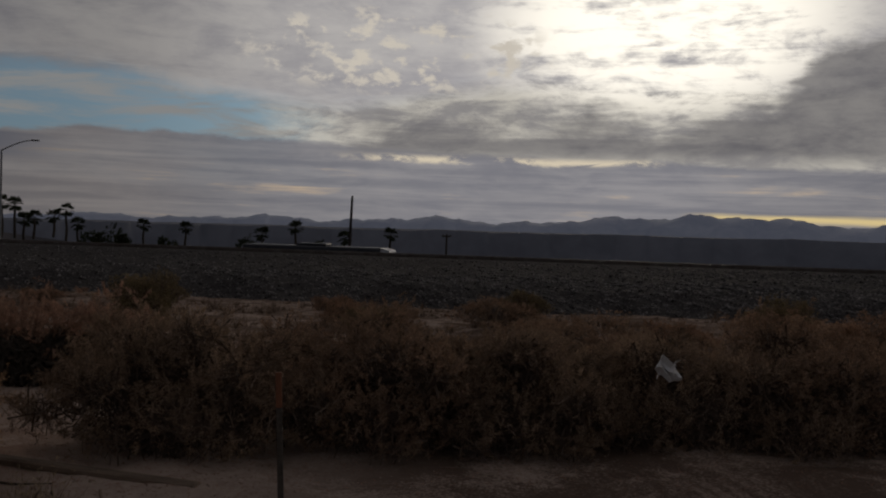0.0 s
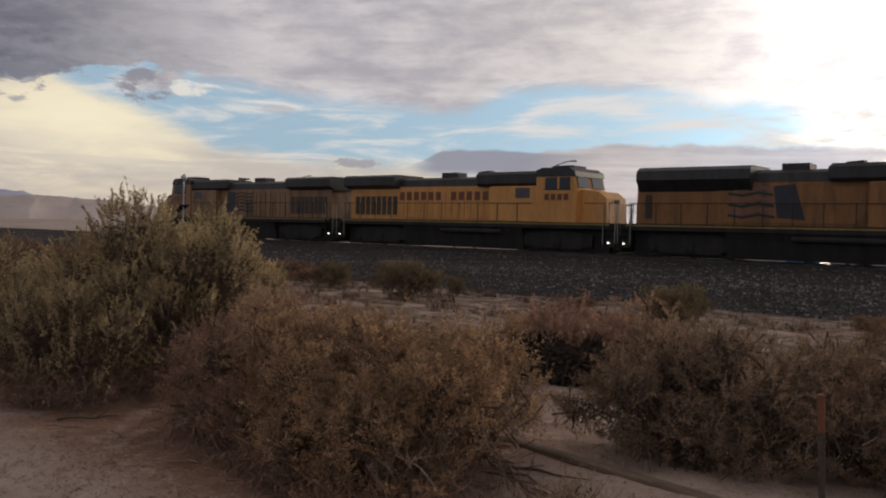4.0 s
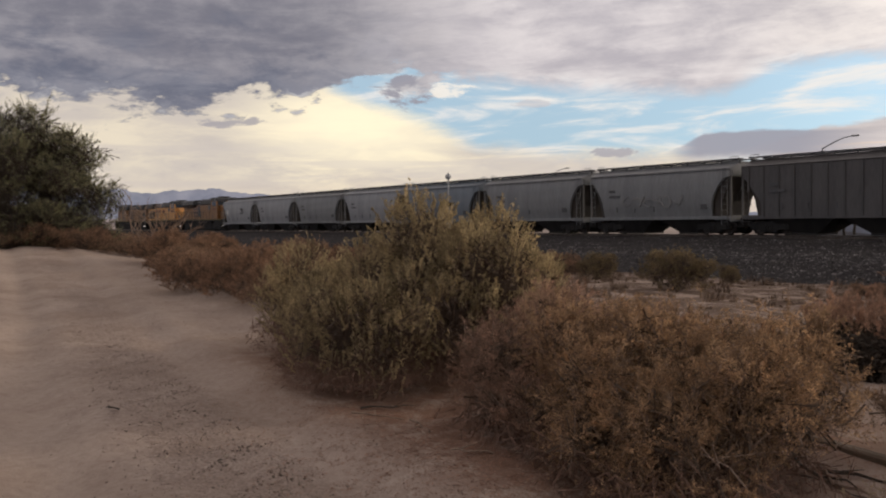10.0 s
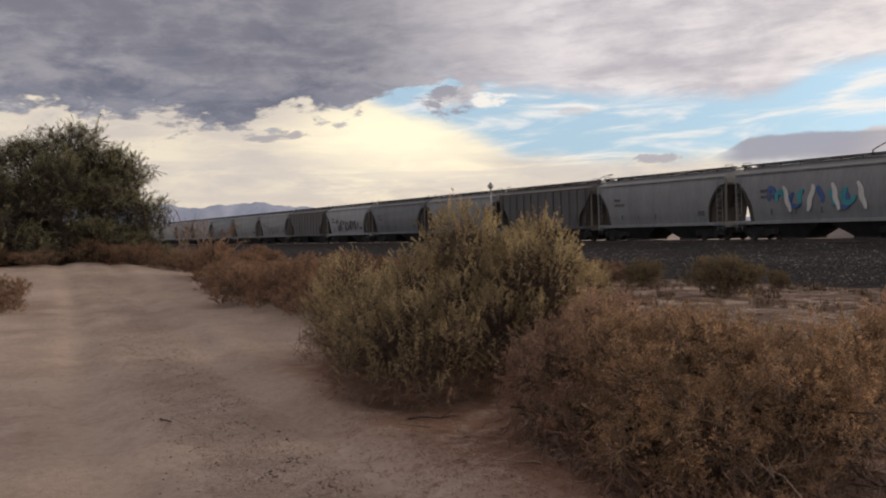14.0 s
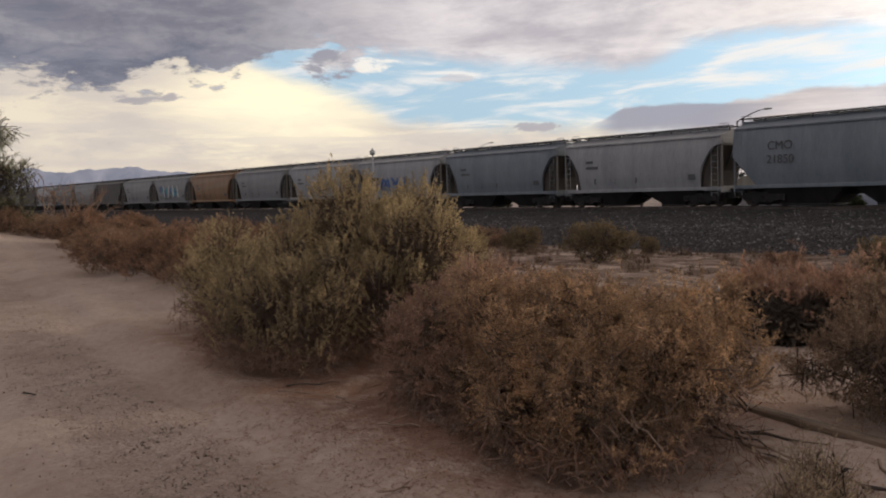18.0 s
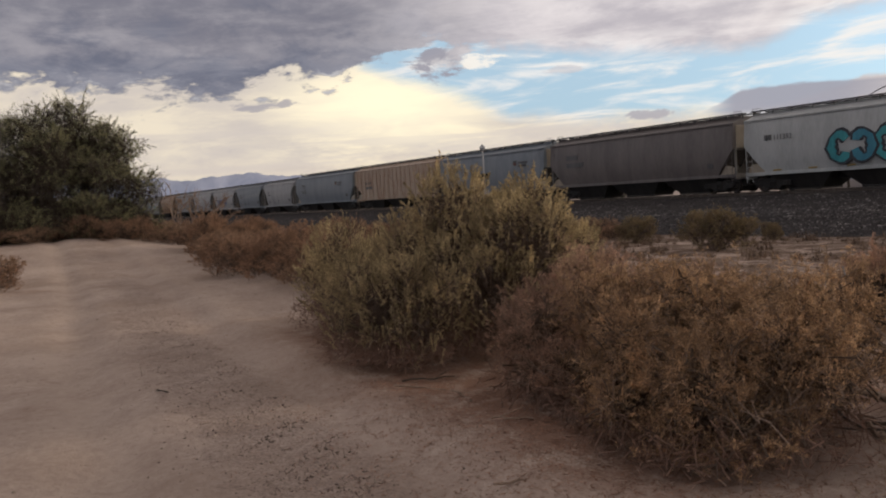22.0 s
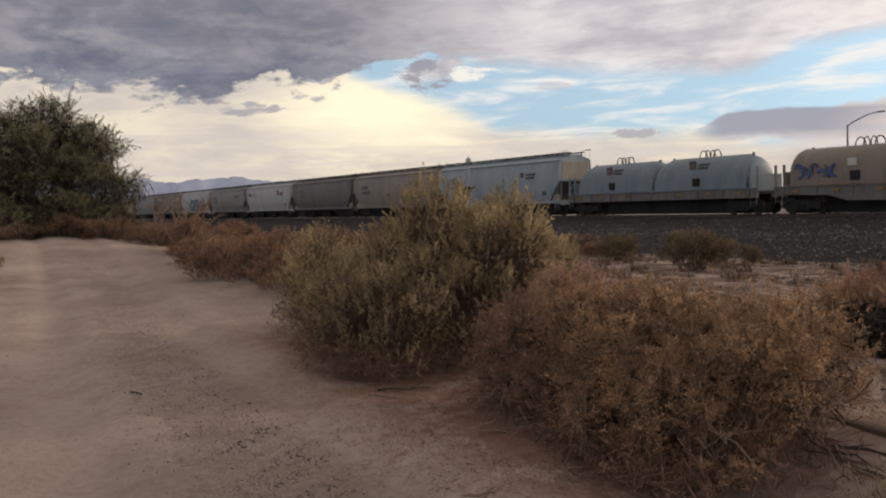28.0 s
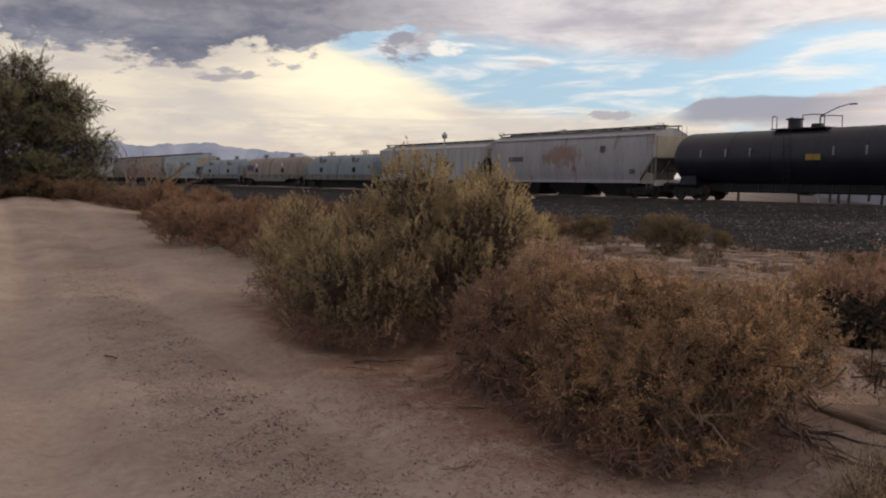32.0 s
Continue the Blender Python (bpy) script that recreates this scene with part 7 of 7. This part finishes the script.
def couple(ob, a, b, turned=False):
    TRAIN.append((ob, (a + b) / 2, turned))


def build_train():
    couple(locomotive(23.0, "sooty yellow diesel locomotive with grey roof, leading", "wing", 1), 11.2, 34.1)
    couple(locomotive(22.2, "bright yellow diesel locomotive with red markings", "wing", 2), 34.0, 56.0, True)
    couple(locomotive(21.4, "dirty yellow diesel locomotive with flared radiator", "flare", 3), 55.7, 76.9, True)
    short = ["white", "white", "light", "white", "bluish", "light", "light", "sooty", "white", "slate", "light", "sooty", "light", "light", "brown", "light", "white", "white", "bluish", "white"]
    names = {"white": "dusty white two-bay covered hopper", "light": "light grey two-bay covered hopper", "bluish": "blue-grey two-bay covered hopper", "sooty": "dark ribbed two-bay covered hopper", "slate": "slate grey two-bay covered hopper", "brown": "rust-brown two-bay covered hopper"}
    for i, p in enumerate(short):
        a = 76.5 + 12.56 * i
        b = a + 12.56
        word = {4: " with small graffiti", 8: " with dark graffiti", 13: " with blue graffiti", 17: " with blue scrawls"}.get(i, "")
        car = hopper(b - a, 2, p, names[p] + word, ribbed=p == "sooty")
        if i == 0:
            part("sign_panel", Geo().box(-4.85, -3.55, -1.64, -1.55, 2.15, 2.85), WHITE, car)
            letters(car, "ITFX", -4.7, 2.53, 0.32, INK)
            letters(car, "810741", -4.8, 2.2, 0.30, INK)
            scrawl(car, 1.0, 2.2, 1.2, 0.9, [INK], 3, -1.66, 4)
        else:
            bars(car, -3.9, 2.75, (0.55,), 0.16, INK)
            bars(car, -3.9, 2.40, (0.95,), 0.16, INK)
        if i == 4:
            for k, (dx, turn, span) in enumerate(((0.0, 0.4, 4.0), (0.85, 3.6, 3.4), (1.7, 0.2, 6.0), (2.55, 2.4, 3.8))):
                bubble(car, -0.8 + dx * 0.8, 1.45, 0.8, 0.85, FAINT, FLAG_BLUE, turn, span, -1.655 - 0.010 * (k % 2), 0.62)
        if i == 8:
            scrawl(car, -2.6, 1.45, 6.0, 1.15, [INK, INK, ROOF_GREY], 8, -1.66, 13)
        if i == 13:
            scrawl(car, -3.4, 1.5, 6.0, 1.6, [BLUE, TEAL, WHITE], 9, -1.66, 12)
        if i == 17:
            scrawl(car, -3.0, 1.6, 4.6, 1.0, [BLUE], 10, -1.66, 12)
        if i == 6:
            scrawl(car, -2.4, 1.75, 5.0, 0.75, [FAINT], 21, -1.66, 9)
        bars(car, -3.2, 1.45, (0.07, 0, 0.07), 0.34, INK, gap=1.6)
        couple(car, a, b)
    long = [(327.7, 345.9, "bluish", False, "long blue-grey three-bay covered hopper"), (345.9, 364.4, "tan", True, "tan ribbed covered hopper with rust streaks"), (364.4, 381.1, "bluish", False, "blue-grey three-bay covered hopper"), (381.1, 399.5, "dark", False, "long dark grey covered hopper"), (399.5, 416.2, "clean", False, "white covered hopper with teal and pink graffiti"), (416.2, 433.5, "grey", False, "long grey covered hopper with orange sill marks"), (433.5, 450.7, "clean", False, "white three-bay covered hopper"), (450.7, 468.1, "dark", False, "dark grey-brown three-bay covered hopper"), (468.1, 485.5, "sand", False, "beige-grey dusty three-bay covered hopper"), (485.5, 503.5, "sky", False, "pale blue three-bay covered hopper with shield emblem")]
    for i, (a, b, p, rib, label) in enumerate(long):
        car = hopper(b - a, 3, p, label, ribbed=rib, top=4.56, cut=2.62, sill=1.14)
        left = -(b - a) / 2
        if i == 0:
            letters(car, "CMO", left + 2.5, 2.95, 0.62, INK)
            letters(car, "21850", left + 2.45, 2.25, 0.62, INK)
        elif i == 1:
            letters(car, "NCUX", left + 2.9, 2.6, 0.5, INK, -1.62)
            bars(car, left + 2.9, 2.15, (1.7,), 0.28, INK, -1.58)
        elif i == 2:
            bars(car, left + 2.75, 2.95, (0.36, 0.36), 0.46, INK, gap=0.08)
            letters(car, "83152", left + 2.2, 2.25, 0.55, INK)
        elif i == 4:
            bars(car, left + 1.9, 2.92, (0.2, 0.2), 0.3, INK, gap=0.06)
            letters(car, "111352", left + 2.5, 2.92, 0.42, INK)
        elif i == 6:
            bars(car, left + 1.6, 2.98, (0.26, 0.26), 0.46, INK, gap=0.08)
            letters(car, "111631", left + 2.5, 2.98, 0.62, INK)
        elif i == 9:
            letters(car, "CMO", left + 2.4, 2.9, 0.55, INK)
            letters(car, "112633", left + 2.3, 2.3, 0.5, INK)
        else:
            bars(car, left + 2.4, 2.95, (1.3,), 0.34, INK)
            bars(car, left + 2.4, 2.40, (1.9,), 0.34, INK)
        if i in (0, 2, 4, 5, 6, 8, 9):
            if i == 6:
                emblem(car, 3.55, 2.9, 0.72, low=PINK)
            else:
                emblem(car, 3.9, 3.0 if i != 4 else 3.2, 0.42)
            bars(car, 4.6, 3.15, (1.2,), 0.14, INK)
            bars(car, 4.6, 2.90, (1.0,), 0.14, INK)
        if i == 4:
            for k, (dx, turn, span) in enumerate(((0.0, 0.6, 5.2), (1.35, 3.4, 5.6), (2.6, 0.9, 4.6), (3.8, 1.2, 5.4))):
                bubble(car, -1.7 + dx, 1.42, 1.4, 1.6, TEAL if k % 2 == 0 else BLUE_TEAL, FLAG_BLUE, turn, span, -1.655 - 0.010 * (k % 2), 1.3)
            for k, (dx, turn, span) in enumerate(((0.0, 1.0, 4.4), (0.62, 3.6, 5.0), (1.24, 0.4, 4.2), (1.86, 2.2, 5.2), (2.45, 4.0, 4.0))):
                bubble(car, 3.0 + dx, 1.45, 0.8, 1.55, (WHITE, PINK, RED)[k % 3], INK, turn, span, -1.655 - 0.010 * (k % 2), 0.55)
            scrawl(car, 2.6, 1.16, 3.2, 0.4, [RED, PINK, DULL_RED], 15, -1.69, 7)
        if i in (4, 5, 6, 9):
            for k in range(6):
                x = left + 2.6 + (b - a - 5.2) * k / 5
                part("reflector", Geo().box(x - 0.25, x + 0.25, -1.56, -1.50, 1.20, 1.28), DULL_AMBER, car)
        couple(car, a, b)
    couple(coil_car(17.7, "coil_blue", "pale blue coil car with two rounded hoods", False), 503.5, 521.3)
    couple(coil_car(19.0, "coil_tan", "tan coil steel car with rounded hoods and graffiti", True), 521.3, 540.4)
    couple(coil_car(17.9, "coil_blue", "pale blue coil car with two rounded hoods", False), 540.4, 558.4)
    car = hopper(18.0, 3, "pale", "white ribbed covered hopper with yellow markers", ribbed=True, top=4.15, cut=2.9, sill=1.2)
    for k in range(5):
        part("marker_strip", Geo().box(-5.6 + 2.9 * k, -5.46 + 2.9 * k, -1.64, -1.60, 1.4, 2.0 if k < 4 else 2.6), AMBER, car, "yellow marker strip")
    bars(car, -5.2, 2.65, (0.4, 0.4), 0.2, INK, -1.56)
    bars(car, -5.2, 2.2, (0.4, 0.4), 0.2, INK, -1.56)
    bars(car, 0.6, 2.6, (0.8,), 0.12, INK, -1.56)
    couple(car, 558.4, 576.5)
    car = hopper(18.0, 3, "rusty", "dirty white covered hopper with a large rust patch", top=4.50, cut=2.62, sill=1.14)
    bars(car, -6.2, 2.5, (1.7,), 0.34, INK)
    emblem(car, 3.8, 2.95, 0.5)
    couple(car, 576.5, 594.5)
    couple(tank_car(18.8, "long black tank car with top platform rails"), 594.5, 613.3)


build_train()


# ---- things beyond and beside the track ----
def street_lamp(x, y, top, arm, lean=0.0):
    root = thing("street_lamp", pose(x, y, -2.6), "tall grey street lamp with a curved arm", "street lamp", "street lamps")
    z = top + 2.6
    part("pole", Geo().tube([(0, 0, 0), (0, 0, z * 0.5), (0, 0, z - 0.9)], 0.13, 10, 0.08), PAINTS["light"], root)
    part("base_plate", Geo().box(-0.3, 0.3, -0.3, 0.3, 0, 0.05, 0.01), PAINTS["light"], root)
    arc = [(arm * t, 0, z - 0.95 + 0.95 * math.sin(t * 1.45)) for t in [i / 8 for i in range(9)]]
    part("arm", Geo().tube(arc, 0.065, 8, 0.04), PAINTS["light"], root)
    part("luminaire", Geo().box(arm - 0.1, arm + 0.62, -0.14, 0.14, z - 0.08, z + 0.06, 0.04), PAINTS["grey"], root, "flat grey lamp head")
    return root


def on_ray(az, d):
    return -math.sin(radians(az)) * d, math.cos(radians(az)) * d


x, y = on_ray(34.05, 90)
street_lamp(x, y, 1.6 + 90 * math.tan(radians(4.35)), 3.0)
x, y = on_ray(50.3, 130)
street_lamp(x, y, 1.6 + 130 * math.tan(radians(3.0)), 3.6)


def signal_mast():
    x, y = on_ray(56.85, 66)
    z0 = float(bank_z(x, y))
    root = thing("detector_mast", pose(x, y, z0), "slim grey trackside mast with round head and solar panel", "trackside mast")
    h = 1.6 + 66 * math.tan(radians(2.75)) - z0
    part("pole", Geo().tube([(0, 0, 0), (0, 0, h - 0.3)], 0.055, 8), PAINTS["pale"], root)
    part("round_head", Geo().loft([[(r * math.cos(a * 0.5236), r * math.sin(a * 0.5236), h + z) for a in range(12)] for r, z in ((0.06, -0.32), (0.17, -0.24), (0.22, -0.12), (0.20, 0.0), (0.12, 0.09), (0.03, 0.12))]), PAINTS["pale"], root, "pale round head", True)
    part("head_cap", Geo().tube([(0, 0, h + 0.1), (0, 0, h + 0.2)], 0.07, 8, 0.03), INK, root)
    part("solar_panel", Geo().prism([(-0.75, h - 2.55), (0.35, h - 2.05), (0.35, h - 2.00), (-0.75, h - 2.50)], -0.5, 0.3), GLASS, root, "tilted solar panel")
    part("panel_bracket", Geo().tube([(0, 0, h - 2.6), (-0.3, -0.1, h - 2.38)], 0.03, 5), PAINTS["pale"], root)
    part("cabinet", Geo().box(-0.25, 0.25, -0.2, 0.2, h - 3.9, h - 3.2, 0.02), PAINTS["pale"], root)


signal_mast()


def utility_poles():
    x, y = on_ray(13.5, 100)
    root = thing("utility_pole", pose(x, y, -2.6), "bare dark wooden utility pole, slightly leaning", "utility pole", "utility poles")
    h = 1.6 + 100 * math.tan(radians(1.9)) + 2.6
    part("pole", Geo().tube([(0, 0, -0.3), (0.05, 0, h * 0.5), (0.16, 0, h)], 0.19, 9, 0.13), TIE, root)
    part("pole_cap", Geo().tube([(0.16, 0, h), (0.165, 0, h + 0.08)], 0.14, 9, 0.10), TIE, root)
    x, y = on_ray(7.3, 150)
    root = thing("utility_pole", pose(x, y, -2.6), "short dark utility pole with a crossarm", "utility pole", "utility poles")
    h = 1.6 - 150 * math.tan(radians(0.35)) + 2.6
    part("pole", Geo().tube([(0, 0, -0.3), (0, 0, h)], 0.2, 9, 0.15), TIE, root)
    part("crossarm", Geo().box(-0.8, 0.8, -0.1, 0.1, h - 0.45, h - 0.2), TIE, root)
    for k in (-0.65, 0.65):
        part("insulator", Geo().tube([(k, 0, h - 0.2), (k, 0, h + 0.05)], 0.08, 8), INK, root)


utility_poles()

ROAD = surface("highway_asphalt", (0.04, 0.04, 0.042), (0.075, 0.073, 0.072), 2.0, 0.9, 0.3, 0.01)
piece("road", Geo().box(-900, 900, 56, 72, -2.75, -2.56), ROAD, "grey asphalt highway on the plain behind the railway", "road", kind="structure")
TRAILER = painted("white_trailer_paint", (0.42, 0.44, 0.48), (0.58, 0.60, 0.64))
CABBLUE = painted("blue_cab_paint", (0.03, 0.16, 0.30), (0.05, 0.24, 0.42))
BUSPAINT = painted("slate_bus_paint", (0.02, 0.022, 0.03), (0.035, 0.038, 0.05))
ROAD_WHEEL = shared(Geo().loft(lathe_y([(0.12, -0.16), (0.28, -0.15), (0.32, -0.10), (0.48, -0.14), (0.52, -0.08), (0.52, 0.10), (0.46, 0.15), (0.12, 0.14)])), "road_wheel", INK, True)


def road_wheels(root, xs, half):
    for x in xs:
        for y in (-half, half):
            w = part("wheel", ROAD_WHEEL, INK, root)
            w.location = (x, y, 0.52)


def semi_truck():
    root = thing("semi_truck", pose(-76, 62, -2.56), "semi truck with white trailer and blue cab, driving", "truck")
    part("trailer", Geo().box(-10.6, -2.6, -1.28, 1.28, 1.05, 3.5, 0.05), TRAILER, root, "long white box trailer")
    part("trailer_frame", Geo().box(-10.4, -2.8, -0.5, 0.5, 0.8, 1.05), INK, root)
    cab = part("cab", Geo().prism([(-2.3, 0.6), (0.9, 0.6), (0.95, 1.75), (-0.05, 1.95), (-0.35, 2.75), (-0.9, 3.3), (-2.3, 3.45)], -1.2, 1.2), CABBLUE, root, "blue sleeper cab")
    part("windshield", Geo().prism([(-0.02, 2.0), (-0.3, 2.7), (-0.26, 2.72), (0.04, 2.0)], -1.0, 1.0), GLASS, cab)
    for s in (-1, 1):
        part("side_window", Geo().box(-1.1, -0.45, s * 1.2 - 0.01, s * 1.2 + 0.01, 2.0, 2.6), GLASS, cab)
    part("bumper", Geo().box(0.88, 1.02, -1.15, 1.15, 0.45, 0.8, 0.03), STEEL, cab)
    road_wheels(root, (-9.6, -8.4, -3.6, -2.4, 0.0), 1.05)
    return root


def coach():
    root = thing("coach_bus", pose(-11, 62, -2.56), "slate blue coach with a pale front, driving", "bus")
    part("body", Geo().box(-11.5, -0.9, -1.27, 1.27, 0.5, 3.2, 0.12), BUSPAINT, root)
    part("front", Geo().prism([(-0.92, 0.5), (0.0, 0.5), (0.05, 1.5), (-0.3, 3.0), (-0.92, 3.2)], -1.27, 1.27), TRAILER, root, "pale rounded front")
    part("windshield", Geo().prism([(0.06, 1.5), (-0.26, 2.85), (-0.22, 2.86), (0.1, 1.5)], -1.1, 1.1), GLASS, root)
    for i in range(8):
        x = -11.0 + 1.22 * i
        for s in (-1, 1):
            part("window", Geo().box(x, x + 1.05, s * 1.275 - 0.01, s * 1.275 + 0.01, 1.75, 2.75), GLASS, root)
    part("roof_unit", Geo().box(-7.5, -5.2, -0.8, 0.8, 3.18, 3.42, 0.05), BUSPAINT, root)
    road_wheels(root, (-9.2, -8.0, -2.2), 1.1)
    root.scale = (0.95, 1.0, 0.84)
    return root


TRUCK_THING, COACH_THING = semi_truck(), coach()


# ---- small things by the road ----
def timber():
    a, b = Vector((-4.15, 5.34)), Vector((-1.88, 4.96))
    d = b - a
    root = piece("timber_beam", Geo().box(-d.length / 2, d.length / 2, -0.04, 0.04, -0.02, 0.035, 0.012), WOOD, "long weathered timber lying on the sand", "timber", m=pose((a.x + b.x) / 2, (a.y + b.y) / 2, float(ground_at(-3.0, 5.15)) + 0.02, 0, 0.4, math.degrees(math.atan2(d.y, d.x))))
    return root


def split_lath():
    """A thin dark lath, rotted into splinters, half sunk in the sand."""
    rng = random.Random(58)
    root = thing("split_lath", pose(-2.52, 4.42, float(ground_at(-2.52, 4.42)), 0, 0, -9.5), "thin dark rotten lath split into splinters, half buried", "lath")
    x = -0.86
    while x < 1.0:
        n = rng.uniform(0.14, 0.34)
        y, z = rng.uniform(-0.012, 0.012), rng.uniform(0.004, 0.022)
        x2, y2 = x + n, y + rng.uniform(-0.03, 0.03)
        part("splinter", Geo().tube([(x, y, z), ((x + x2) / 2, (y + y2) / 2 + 0.008, z + 0.012), (x2, y2, z - 0.004)], rng.uniform(0.010, 0.018), 5, 0.006), TIE if rng.random() < 0.75 else WOOD, root)
        x += n * rng.uniform(0.5, 0.85)


split_lath()


timber()


def stake():
    x, y = -1.26, 4.60
    root = thing("survey_stake", pose(x, y, float(ground_at(x, y)), 0, -2.5, 15), "thin dark stake with a faded orange top", "stake")
    part("shaft", Geo().box(-0.016, 0.016, -0.010, 0.010, -0.1, 0.57, 0.003), TIE, root)
    part("painted_top", Geo().box(-0.017, 0.017, -0.011, 0.011, 0.57, 0.76, 0.003), surface("faded_orange_paint", (0.12, 0.045, 0.022), (0.22, 0.085, 0.04), 14.0, 0.8), root, "faded orange paint")


stake()


def rag():
    x, y = 0.92, 6.02
    g = Geo()
    n = 9
    V = [(-0.11 + 0.2 * i / (n - 1) + 0.02 * math.sin(j), 0.04 * math.sin(i * 1.3 + j * 0.7) + 0.02 * math.cos(j * 2.0), 0.20 * j / (n - 1) + 0.03 * math.sin(i * 0.9) - 0.05 * (i / (n - 1)) ** 2) for j in range(n) for i in range(n)]
    F = [(j * n + i, j * n + i + 1, (j + 1) * n + i + 1, (j + 1) * n + i) for j in range(n - 1) for i in range(n - 1)]
    back = [(px, py + 0.006, pz) for px, py, pz in V]
    g.add(V + back, F + [tuple(k + n * n for k in reversed(f)) for f in F])
    piece("plastic_bag", g, surface("white_plastic", (0.62, 0.62, 0.63), (0.80, 0.80, 0.80), 5.0, 0.5, 0.2, 0.01), "torn white plastic bag caught in a shrub", "plastic bag", smooth=True, m=pose(x, y, 0.68, 8, -6, 12) @ Matrix.Scale(0.72, 4))


rag()


def debris():
    """Dead sticks lying about, each a thing of its own, and the pale stick by the dark shrub."""
    rng = random.Random(31)
    spots = [(-3.25, 4.62, 0.8, -20), (-2.95, 4.5, 0.9, -28), (-2.7, 4.4, 0.7, -15), (-3.0, 4.75, 0.6, 10), (-6.3, 3.35, 0.5, 25), (-5.9, 3.5, 0.35, -10), (-6.6, 3.6, 0.45, 60), (-2.3, 3.6, 0.5, 5), (-2.2, 4.6, 0.6, -40), (-5.4, 8.0, 0.5, 70), (-4.3, 7.1, 0.6, 12), (-4.6, 6.9, 0.45, -22), (-7.0, 10.2, 0.7, 20), (-4.9, 3.3, 0.3, 40), (-3.9, 2.6, 0.22, 75), (-7.6, 1.6, 0.2, 15), (-2.9, 2.9, 0.25, -60)]
    for i, (x, y, ln, a) in enumerate(spots):
        g = Geo()
        pts = [(ln * (k / 5 - 0.5), 0.05 * ln * math.sin(k * 1.9 + i), 0.012 + 0.03 * ln * abs(math.sin(k * 1.1 + i))) for k in range(6)]
        g.tube(pts, 0.014 if i < 4 else 0.009, 5, 0.004)
        for _ in range(2):
            k = rng.randint(1, 4)
            p = Vector(pts[k])
            g.tube([p, p + Vector((rng.uniform(-0.1, 0.15), rng.uniform(-0.15, 0.15), rng.uniform(0, 0.05)))], 0.005, 4, 0.002)
        piece("dead_stick", g, TWIG if i % 3 else BARK, "dead dry stick lying on the sand", "stick", "sticks on the sand", m=pose(x, y, float(ground_at(x, y)), 0, 0, a))
    x, y = -6.15, 8.75
    piece("pale_stick", Geo().tube([(0, 0, 0), (-0.05, 0.02, 0.3), (-0.14, 0.03, 0.5)], 0.03, 6, 0.015), PAINTS["white"], "pale bleached stick leaning by a shrub", "stick", m=pose(x, y, float(ground_at(x, y)) - 0.02))


debris()


# ---- what moves ----
def motions():
    times = [0.0, 0.5, 1.0, 1.5, 2.0, 4.0, 8.0, 12.0, 16.0, 20.0, 24.0, 28.0, 32.0]
    extra = {0.0: 4.0, 0.5: 2.2, 1.0: 0.8}
    for ob, mid, turned in TRAIN:
        walk(ob, [(t, pose(mid - 19.8 * t + extra.get(t, 0.0), TRACK_Y, RAIL_Z, 0, 0, 180 if turned else 0)) for t in times])
    for ob, x0, v in ((TRUCK_THING, -75.0, 14.0), (COACH_THING, -11.4, 25.6)):
        walk(ob, [(t, pose(x0 + v * t, 62, -2.56)) for t in times])


motions()
